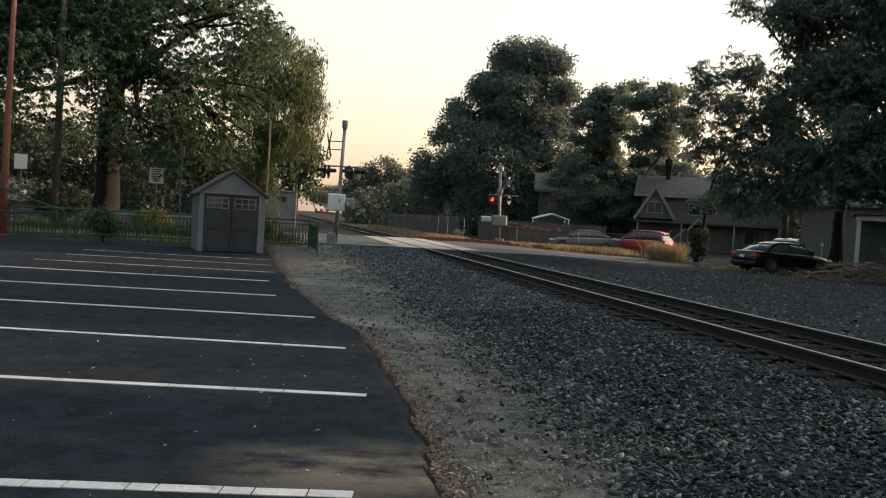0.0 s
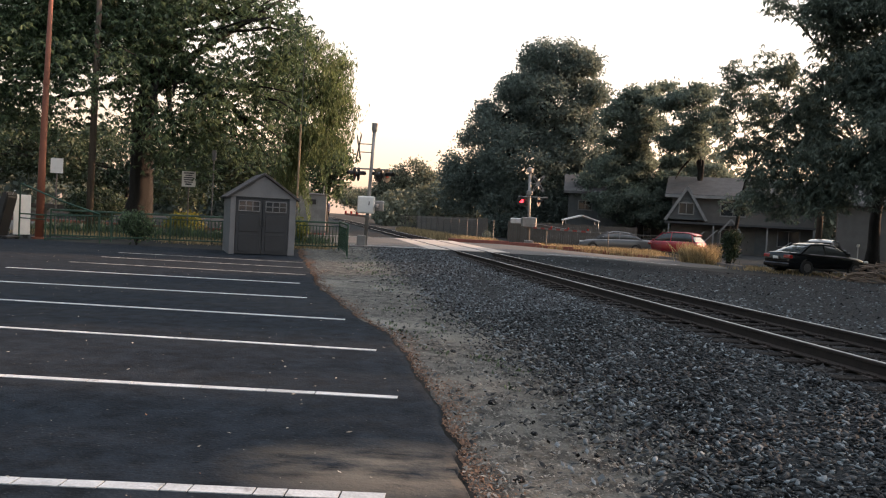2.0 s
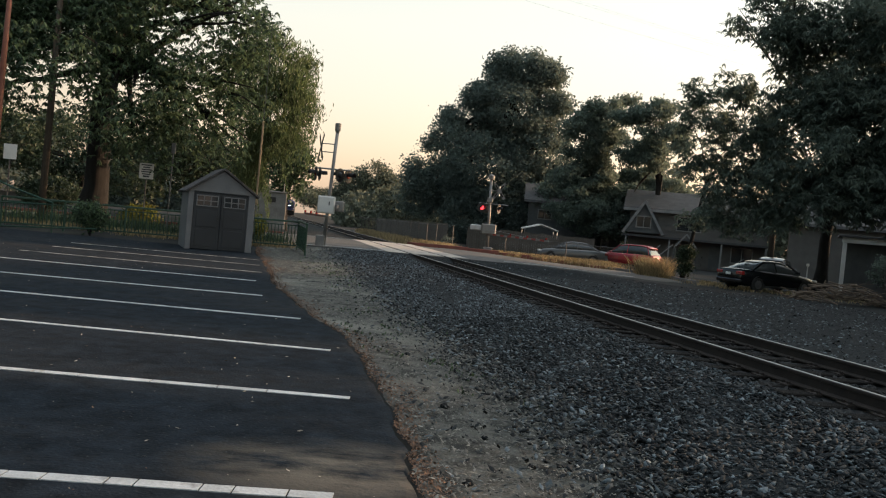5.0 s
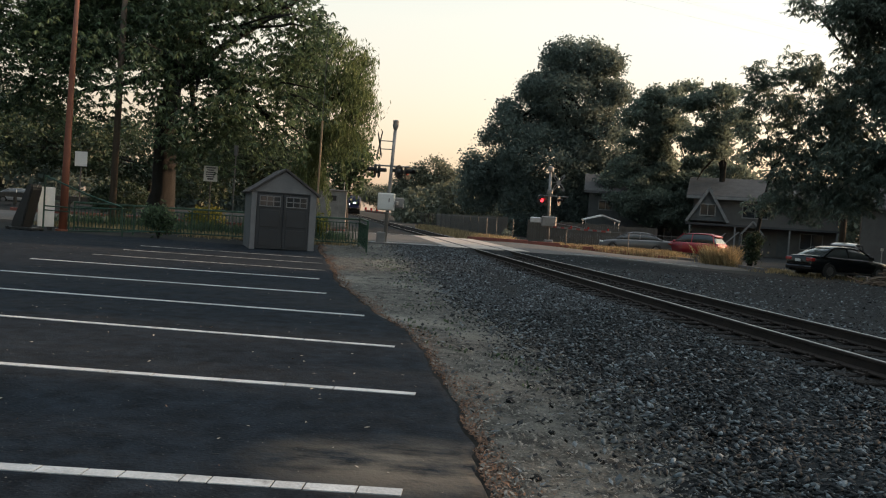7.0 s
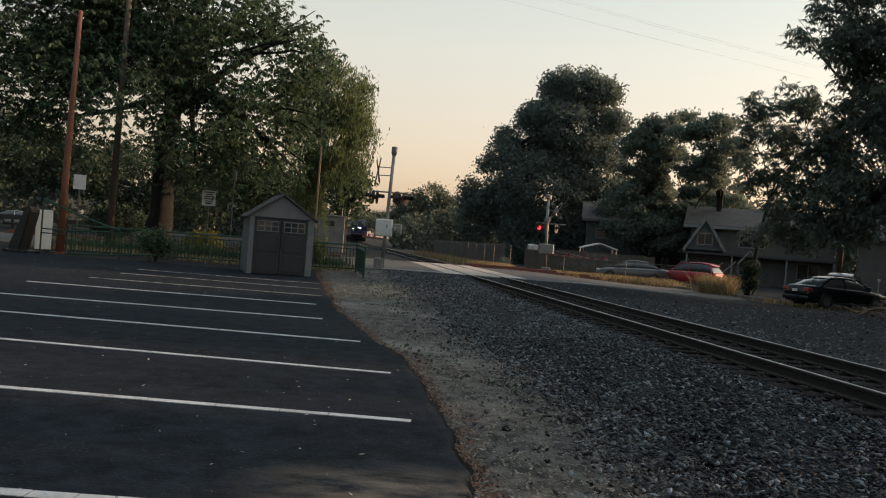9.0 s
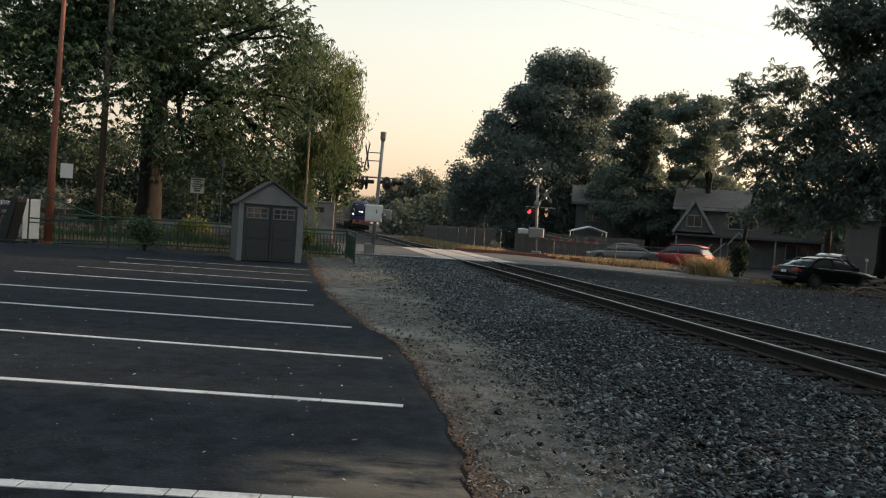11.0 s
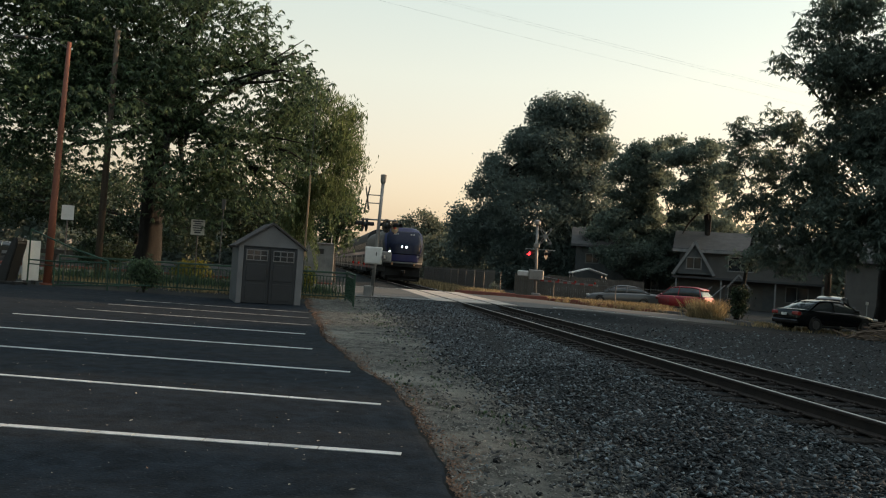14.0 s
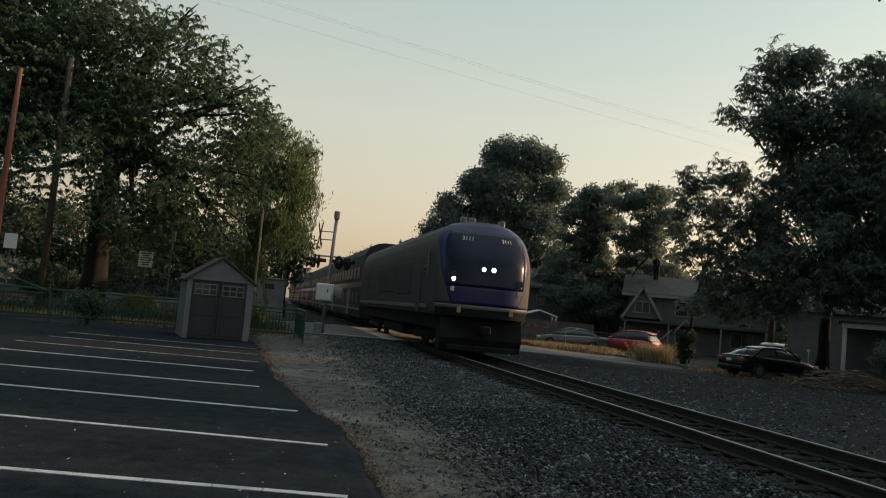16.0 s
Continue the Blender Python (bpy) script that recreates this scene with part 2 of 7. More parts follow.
stone_shades()
# darker stone colour for the ballast between the rails
M_stone_dark = mat("dark_ballast_stone", (0.03, 0.03, 0.0295), (0.011, 0.011, 0.011), spec=0.3, rough=0.75, scale=9, fine=60, bump=0.3, vary=0.5)
M_tie = mat("creosoted_tie", (0.019, 0.017, 0.0155), (0.008, 0.0075, 0.007), spec=0.15, rough=0.95, scale=5, fine=60, bump=0.6, vary=0.3, stretch=(1, 7, 3))
M_rail_side = mat("rusty_rail", (0.04, 0.03, 0.025), (0.02, 0.0155, 0.0135), rough=0.85, scale=6, fine=60, bump=0.3, metal=0.2)
M_rail_top = mat("polished_rail_head", (0.6, 0.58, 0.55), (0.42, 0.4, 0.38), rough=0.5, scale=6, fine=80, bump=0.02, metal=1.0, stretch=(4, 0.2, 1))
M_bark = mat("bark", (0.022, 0.02, 0.018), (0.009, 0.0085, 0.008), rough=0.95, scale=3, fine=22, bump=1.0, stretch=(3, 3, 0.6), bump_dist=0.06)
M_leaf_a = leaf_mat("broad_leaf", (0.1, 0.15, 0.082), (0.026, 0.042, 0.03), 0.5, 0.45)
M_leaf_w = leaf_mat("willow_leaf", (0.14, 0.19, 0.085), (0.055, 0.08, 0.038), 0.5)
# the next two leaf colours are lifted and blued to carry the backlit haze
M_leaf_d = leaf_mat("dark_leaf", (0.145, 0.185, 0.165), (0.1, 0.13, 0.118), 0.5, 0.75)
M_leaf_r = leaf_mat("compound_leaf", (0.15, 0.19, 0.155), (0.095, 0.125, 0.108), 0.55, 0.75)
# darker leaf copy: the shade under the park crowns is in its colour
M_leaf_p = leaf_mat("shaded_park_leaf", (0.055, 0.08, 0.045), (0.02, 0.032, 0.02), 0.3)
M_leaf_y = leaf_mat("yellowing_leaf", (0.26, 0.24, 0.05), (0.06, 0.09, 0.02), 0.4)
M_dry = leaf_mat("dry_grass", (0.4, 0.31, 0.17), (0.15, 0.125, 0.07), 0.35)
# distance haze is put into this paler leaf colour
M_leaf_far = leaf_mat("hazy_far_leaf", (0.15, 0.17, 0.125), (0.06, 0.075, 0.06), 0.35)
M_pebble = mat("path_pebble", (0.2, 0.195, 0.175), (0.06, 0.062, 0.056), rough=0.85, scale=9, fine=60, bump=0.2, vary=0.75)
M_litter = mat("leaf_litter", (0.2, 0.115, 0.07), (0.08, 0.048, 0.033), rough=0.9, scale=9, fine=60, bump=0.2, vary=0.5)


# ---- building helpers ----
def part(name, bm, material, parent=None, label="", smooth=False):
    """Links a bmesh as one mesh object under parent."""
    me = bpy.data.meshes.new(name)
    bm.normal_update()
    bm.to_mesh(me)
    bm.free()
    if material:
        me.materials.append(material)
    if smooth:
        for p in me.polygons:
            p.use_smooth = True
    ob = new(name, me)
    ob.parent = parent
    if label:
        ob["label"] = label
    return ob


def raw(name, verts, faces, material, parent=None, label=""):
    """The same from arrays of vertices and faces of one size."""
    me = bpy.data.meshes.new(name)
    v = np.asarray(verts, np.float32)
    f = np.asarray(faces, np.int32)
    me.vertices.add(len(v))
    me.vertices.foreach_set("co", v.ravel())
    k = f.shape[1]
    me.loops.add(f.size)
    me.loops.foreach_set("vertex_index", f.ravel())
    me.polygons.add(len(f))
    me.polygons.foreach_set("loop_start", np.arange(len(f), dtype=np.int32) * k)
    me.update(calc_edges=True)
    me.materials.append(material)
    ob = new(name, me)
    ob.parent = parent
    if label:
        ob["label"] = label
    return ob


def thing(name, m, label, category, group="", kind=""):
    e = new(name)
    e.matrix_basis = m
    e.empty_display_size = 0.2
    return tagged(e, label, category, group, kind)


def box(bm, x0, x1, y0, y1, z0, z1, bevel=0.0, m=None):
    r = bmesh.ops.create_cube(bm, size=1.0)
    vs = r["verts"]
    for v in vs:
        v.co = Vector(((x0 + x1) / 2 + v.co.x * (x1 - x0), (y0 + y1) / 2 + v.co.y * (y1 - y0), (z0 + z1) / 2 + v.co.z * (z1 - z0)))
    if bevel:
        es = list({e for v in vs for e in v.link_edges})
        vs = bmesh.ops.bevel(bm, geom=es, offset=bevel, segments=1, affect="EDGES")["verts"]
        vs = list(vs)
    if m is not None:
        bmesh.ops.transform(bm, matrix=m, verts=list({v for v in vs}))
    return bm


def bx(x0, x1, y0, y1, z0, z1, bevel=0.0, m=None):
    return box(bmesh.new(), x0, x1, y0, y1, z0, z1, bevel, m)


def tube(bm, pts, radii, seg=8, cap=True):
    """A tapered tube along points."""
    pts = [Vector(p) for p in pts]
    rings = []
    for i, p in enumerate(pts):
        d = (pts[min(i + 1, len(pts) - 1)] - pts[max(i - 1, 0)]).normalized()
        a = d.orthogonal().normalized() if abs(d.z) > 0.9 else d.cross(Vector((0, 0, 1))).normalized()
        b = d.cross(a)
        r = radii[i] if isinstance(radii, (list, tuple)) else radii
        rings.append([bm.verts.new(p + (a * math.cos(k * 2 * math.pi / seg) + b * math.sin(k * 2 * math.pi / seg)) * r) for k in range(seg)])
    for r0, r1 in zip(rings, rings[1:]):
        for k in range(seg):
            bm.faces.new((r0[k], r0[(k + 1) % seg], r1[(k + 1) % seg], r1[k]))
    if cap:
        bm.faces.new(rings[0][::-1])
        bm.faces.new(rings[-1])
    bmesh.ops.recalc_face_normals(bm, faces=bm.faces[:])
    return bm


def tb(pts, radii, seg=8):
    return tube(bmesh.new(), pts, radii, seg)


def prism(bm, poly, axis, a, b):
    """Extrudes a polygon of 2D points along an axis from a to b."""
    def put(p, c):
        return {"x": (c, p[0], p[1]), "y": (p[0], c, p[1]), "z": (p[0], p[1], c)}[axis]
    v0 = [bm.verts.new(put(p, a)) for p in poly]
    v1 = [bm.verts.new(put(p, b)) for p in poly]
    n = len(poly)
    for i in range(n):
        bm.faces.new((v0[i], v0[(i + 1) % n], v1[(i + 1) % n], v1[i]))
    bm.faces.new(v0[::-1])
    bm.faces.new(v1)
    bmesh.ops.recalc_face_normals(bm, faces=bm.faces[:])
    return bm


def sstep(a, b, x):
    t = np.clip((np.asarray(x, float) - a) / (b - a), 0, 1)
    return t * t * (3 - 2 * t)


# ---- the lie of the land ----
TRACK_X, TRACK_K = 7.13, -0.202            # track centre: x = TRACK_X + TRACK_K * y
RAIL_Z = 0.65
HEADING = math.degrees(math.atan(-TRACK_K))
ROAD_NEAR, ROAD_FAR = 36.0, 50.5


def track_s(x, y):
    return (x - (TRACK_X + TRACK_K * y)) * 0.98


def track_point(s, y, z=0.0):
    return Vector((TRACK_X + TRACK_K * y + s / 0.98, y, z))


def road_z(x, y):
    s = track_s(x, y)
    return 0.625 - 0.13 * sstep(2.5, 10, -s) - 0.36 * sstep(3, 13, s)


def ground_z(x, y):
    x, y = np.asarray(x, float), np.asarray(y, float)
    s = track_s(x, y)
    left = 0.015 * np.clip(y, -10, 34)
    base = left + (0.24 - left) * sstep(-1.5, 1.5, s)
    bed = 0.405 - 0.12 * np.maximum(0, np.abs(s) - 1.75)
    z = np.maximum(base, bed)
    w = sstep(ROAD_NEAR - 2.2, ROAD_NEAR - 0.2, y) * (1 - sstep(ROAD_FAR + 0.2, ROAD_FAR + 2.5, y)) * (1 - sstep(11, 15, x))
    return z + (road_z(x, y) - 0.03 - z) * w


def grid_sheet(name, xs, ys, zf, material, keep=None):
    X, Y = np.meshgrid(xs, ys)
    Z = zf(X, Y)
    nx = len(xs)
    idx = np.arange(X.size).reshape(X.shape)
    f = np.stack([idx[:-1, :-1], idx[:-1, 1:], idx[1:, 1:], idx[1:, :-1]], -1).reshape(-1, 4)
    ob = raw(name, np.stack([X, Y, Z], -1).reshape(-1, 3), f, material)
    for p in ob.data.polygons:
        p.use_smooth = True
    return ob


def rough_z(x, y):
    """Ground with a little unevenness beside the lot."""
    z = ground_z(x, y)
    return z + 0.018 * np.sin(x * 2.1 + np.sin(y * 1.3)) * np.sin(y * 1.7 + x * 0.6) - 0.02


xs = np.concatenate([[-1500, -700, -350, -200, -130, -90], np.arange(-70, 60, 0.8), [70, 90, 130, 200, 350, 700, 1500]])
ys = np.concatenate([[-1500, -600, -250, -100, -50, -25], np.arange(-14, 70, 0.8), np.arange(70, 130, 4), [140, 170, 210, 260, 330, 450, 700, 1500]])
ground = tagged(grid_sheet("ground", xs, ys, rough_z, M_ground), "dry brown earth and trodden weeds around the tracks", "ground", kind="structure")


# edge of the parking lot, wavering where the asphalt crumbles
def lot_edge(y):
    pts_y = [-12, 0, 5.6, 7.5, 10, 12, 15, 18.6, 23.7, 29.4, 34]
    pts_x = [0.3, 0.25, 0.1, -0.16, -0.62, -1.08, -2.2, -3.4, -4.6, -6.1, -7.0]
    y = np.asarray(y, float)
    return np.interp(y, pts_y, pts_x) + 0.03 * np.sin(y * 3.1 + 1.4 * np.sin(y * 1.7)) + 0.02 * np.sin(y * 8.3 + 2 * np.sin(y * 2.9)) + 0.012 * np.sin(y * 23 + 3 * np.sin(y * 5.3))


def lot_z(y):
    return 0.015 * np.asarray(y, float)


def build_lot():
    ysl = np.arange(-12, 29.01, 0.15)
    offs = [60, 40, 25, 18, 14, 11, 9, 7, 5.5, 4, 3, 2, 1.2, 0.6, 0.3, 0.12, 0.03, 0.0]
    V, n = [], len(offs)
    for y in ysl:
        e = float(lot_edge(y))
        for o in offs:
            V.append((e - o, y, float(lot_z(y)) + 0.016 - (0.0 if o > 0.01 else 0.05)))
    idx = np.arange(len(V)).reshape(len(ysl), n)
    f = np.stack([idx[:-1, :-1], idx[:-1, 1:], idx[1:, 1:], idx[1:, :-1]], -1).reshape(-1, 4)
    lot = tagged(raw("parking_lot", V, f, M_asphalt), "dark worn asphalt parking lot with dusty patches, sun streaks in its colour and crumbling edge", "parking lot", kind="structure")
    ends = [(5.5, -0.49, 0.13), (8.37, -0.67, 0.11), (10.98, -1.19, 0.1), (13.66, -2.01, 0.1), (16.36, -3.18, 0.1),
            (19.07, -3.88, 0.1), (21.3, -4.2, 0.1), (23.4, -4.7, 0.1), (25.3, -5.1, 0.1)]
    for i, (y, xe, w) in enumerate(ends):
        x0 = -15.5 if i < 4 else -9.9 - 0.15 * (i - 4)
        slope = (0.06, 0.024, -0.016, -0.006, 0.022, 0.012, 0.01, 0.01, 0.01)[i]
        # short pieces of paint with cracks between them
        x = xe
        k = 0
        while x > x0:
            ln = (0.3 if i == 0 else 0.62) * (1 + 0.4 * math.sin(k * 2.7 + i))
            a, b = x - ln + 0.012, x
            bm = bmesh.new()
            ya, yb = y + (a - xe) * slope, y + (b - xe) * slope
            j = 0.006 * math.sin(k * 5.1 + i * 2)
            q = [(a, ya - w / 2 + j), (b, yb - w / 2 + j * 0.5), (b, yb + w / 2), (a, ya + w / 2 + j)]
            top = [bm.verts.new((px, py, float(lot_z(py)) + 0.023)) for px, py in q]
            low = [bm.verts.new((px, py, float(lot_z(py)) + 0.014)) for px, py in q]
            bm.faces.new(top)
            for c in range(4):
                bm.faces.new((low[c], low[(c + 1) % 4], top[(c + 1) % 4], top[c]))
            part("stripe", bm, M_stripe if i < 6 else M_stripe_worn, lot)
            x -= ln
            k += 1
    return lot


build_lot()


# ---- gravelly strip and ballast bed ----
def band(name, s0, s1, y0, y1, lift, material, label, cat, step=0.4, n=12, edge=0.0):
    yl = np.arange(y0, y1 + 0.01, step)
    V = []
    for y in yl:
        a = s0(y) if callable(s0) else s0
        b = s1(y) if callable(s1) else s1
        for t in np.linspace(0, 1, n):
            p = track_point(a + (b - a) * t, y)
            wob = 0.02 * math.sin(p.x * 3.3 + y * 1.9) * math.sin(y * 2.7 - p.x)
            end = 0.06 if t in (0.0, 1.0) else 0.0
            V.append((p.x, y, float(ground_z(p.x, y)) + lift + wob * edge - end))
    idx = np.arange(len(V)).reshape(len(yl), n)
    f = np.stack([idx[:-1, :-1], idx[:-1, 1:], idx[1:, 1:], idx[1:, :-1]], -1).reshape(-1, 4)
    ob = raw(name, V, f, material)
    for p in ob.data.polygons:
        p.use_smooth = True
    return tagged(ob, label, cat, kind="structure")


band("dirt_strip", lambda y: float(track_s(float(lot_edge(y)), y)) - 0.06, -3.2, -12, 35.4, 0.0, M_strip,
     "pale gravelly dirt path beside the asphalt", "dirt path", edge=0.6)
band("ballast_bed", lambda y: -3.75 + 0.25 * math.sin(y * 0.9) + 0.15 * math.sin(y * 2.3), lambda y: min(15.5, 3.2 + 0.8 * max(0, y - 4)) + 0.3 * math.sin(y * 0.7), -12, 35.6, 0.035, M_bed,
     "dark grey crushed-stone bed under the railway", "ballast", n=26, edge=0.7)
band("ballast_bed_beyond", -3.6, 3.6, 48.8, 420, 0.035, M_bed, "dark crushed-stone bed of the railway beyond the road", "ballast", step=3, n=14)


def stones(name, count, s0, s1, y0, y1, size, seed, label, dens=None, simple=False, material=None):
    """Loose angular stones, joined in one mesh."""
    rng = np.random.default_rng(seed)
    y = y0 + (y1 - y0) * rng.random(count) ** 1.5
    s = s0 + (s1 - s0) * rng.random(count)
    if dens is not None:
        k = rng.random(count) < dens(s, y)
        y, s = y[k], s[k]
    n = len(y)
    x = TRACK_X + TRACK_K * y + s / 0.98
    z = ground_z(x, y) + 0.035
    ico = np.array([(0, 0, 1), (0.9, 0, 0.3), (0.28, 0.85, 0.3), (-0.72, 0.53, 0.3), (-0.72, -0.53, 0.3), (0.28, -0.85, 0.3),
                    (0.5, 0.5, -0.6), (-0.6, 0.2, -0.6), (0.1, -0.6, -0.6)])
    fc = np.array([(0, 1, 2), (0, 2, 3), (0, 3, 4), (0, 4, 5), (0, 5, 1), (1, 6, 2), (2, 7, 3), (3, 7, 4), (4, 8, 5), (5, 8, 1), (1, 8, 6), (2, 6, 7), (4, 7, 8)])
    if simple:
        ico = np.array([(0, 0, 0.8), (1, 0, -0.2), (0, 1, -0.2), (-1, 0, -0.2), (0, -1, -0.2)])
        fc = np.array([(0, 1, 2), (0, 2, 3), (0, 3, 4), (0, 4, 1)])
    nv = len(ico)
    r = size[0] + (size[1] - size[0]) * rng.random(n) ** 2.2
    v = ico[None] * (0.75 + 0.5 * rng.random((n, nv, 1))) + 0.22 * (rng.random((n, nv, 3)) - 0.5)
    v = v * (np.stack([1.25 + 0.75 * rng.random(n), 0.65 + 0.35 * rng.random(n), 0.32 + 0.34 * rng.random(n)], -1) * r[:, None])[:, None]
    a, b = rng.random(n) * 6.283, (rng.random(n) - 0.5) * 1.4
    cb, sb = np.cos(b), np.sin(b)
    v = np.stack([v[..., 0] * cb[:, None] + v[..., 2] * sb[:, None], v[..., 1], -v[..., 0] * sb[:, None] + v[..., 2] * cb[:, None]], -1)
    ca, sa = np.cos(a), np.sin(a)
    v = np.stack([v[..., 0] * ca[:, None] - v[..., 1] * sa[:, None], v[..., 0] * sa[:, None] + v[..., 1] * ca[:, None], v[..., 2]], -1)
    v += np.stack([x, y, z + r * 0.25], -1)[:, None]
    f = (fc[None] + nv * np.arange(n)[:, None, None]).reshape(-1, 3)
    ob = raw(name, v.reshape(-1, 3), f, material or M_stone)
    return tagged(ob, label, "stones", kind="stuff")


def toe(s, y):
    return np.clip((s + 4.5) * 1.0, 0.1, 1)


stones("ballast_stones", 41000, -4.6, -1.2, 3.0, 17.0, (0.013, 0.036), 3, "loose grey angular crushed stones heaped against the track", toe)
stones("ballast_stones", 46000, -4.6, -1.2, 15.5, 35.3, (0.014, 0.04), 7, "loose grey angular crushed stones heaped against the track", toe, True)
stones("ballast_stones", 26000, -1.3, 1.6, 5.5, 35.3, (0.015, 0.04), 4, "darker crushed stones lying between the wooden ties",
       lambda s, y: np.where(np.abs(np.abs(s) - 0.75) < 0.12, 0.0, 0.7), True, M_stone_dark)
stones("ballast_stones", 42000, 1.4, 15.0, 7.5, 35.3, (0.015, 0.045), 5, "loose dark crushed stones on the far side of the track",
       lambda s, y: np.clip((6.0 - s) * 0.4, 0.5, 1), True)
stones("ballast_stones", 16000, -6.2, -3.7, 3.0, 34.0, (0.01, 0.034), 8, "stray crushed stones scattered over the dirt path",
       lambda s, y: np.where(TRACK_X + TRACK_K * y + s / 0.98 > lot_edge(y) + 0.05, np.clip((s + 6.1) * 0.42, 0.06, 1) ** 1.6, 0.0), True)
stones("path_pebbles", 40000, -6.6, -3.6, 3.0, 33, (0.004, 0.016), 6, "scattered pebbles and grit on the dirt path",
       lambda s, y: np.where(TRACK_X + TRACK_K * y + s / 0.98 > lot_edge(y) + 0.03, 0.9, 0.0), True, M_pebble)


# ---- railway track ----
def build_track():
    tr = thing("railway_track", pose(TRACK_X, 0, 0, 0, 0, HEADING), "straight single railway track with shiny worn rail heads", "railway track", kind="structure")
    prof = [(-0.07, 0), (0.07, 0), (0.07, 0.014), (0.012, 0.035), (0.012, 0.125), (0.037, 0.135), (0.037, 0.16), (0.026, 0.168), (-0.026, 0.168), (-0.037, 0.16), (-0.037, 0.135), (-0.012, 0.125), (-0.012, 0.035), (-0.07, 0.014)]
    for sx in (-0.755, 0.755):
        rail = part("rail", prism(bmesh.new(), [(sx + a, RAIL_Z - 0.172 + b) for a, b in prof], "y", -14, 420), M_rail_side, tr, "rusty steel rail")
        part("rail_head", bx(sx - 0.017, sx + 0.017, -14, 420, RAIL_Z - 0.014, RAIL_Z, 0.004), M_rail_top, rail, "bright polished running surface")
    tie = bmesh.new()
    box(tie, -1.3, 1.3, -0.115, 0.115, RAIL_Z - 0.36, RAIL_Z - 0.183, 0.012)
    me = bpy.data.meshes.new("tie")
    tie.to_mesh(me)
    tie.free()
    me.materials.append(M_tie)
    rng = random.Random(5)
    plates = bmesh.new()
    y, k = -2.0, 0
    while y < 200:
        if not 36.0 < y < 49.4:
            ob = new("tie", me)
            ob.parent = tr
            ob.matrix_basis = pose(rng.uniform(-0.05, 0.05), y, rng.uniform(-0.012, 0.008), 0, rng.uniform(-0.4, 0.4), rng.uniform(-1.2, 1.2))
            if y < 60:
                for sx in (-0.755, 0.755):
                    box(plates, sx - 0.16, sx + 0.16, y - 0.095, y + 0.095, RAIL_Z - 0.19, RAIL_Z - 0.17)
                    for dx, dy in ((-0.1, 0.05), (0.1, -0.05), (-0.1, -0.06)):
                        box(plates, sx + dx - 0.014, sx + dx + 0.014, y + dy - 0.014, y + dy + 0.014, RAIL_Z - 0.175, RAIL_Z - 0.14)
            k += 1
        y += 0.53 if y < 60 else 1.1
    tagged(part("tie_plates", plates, M_rail_side, tr), kind="stuff")


build_track()


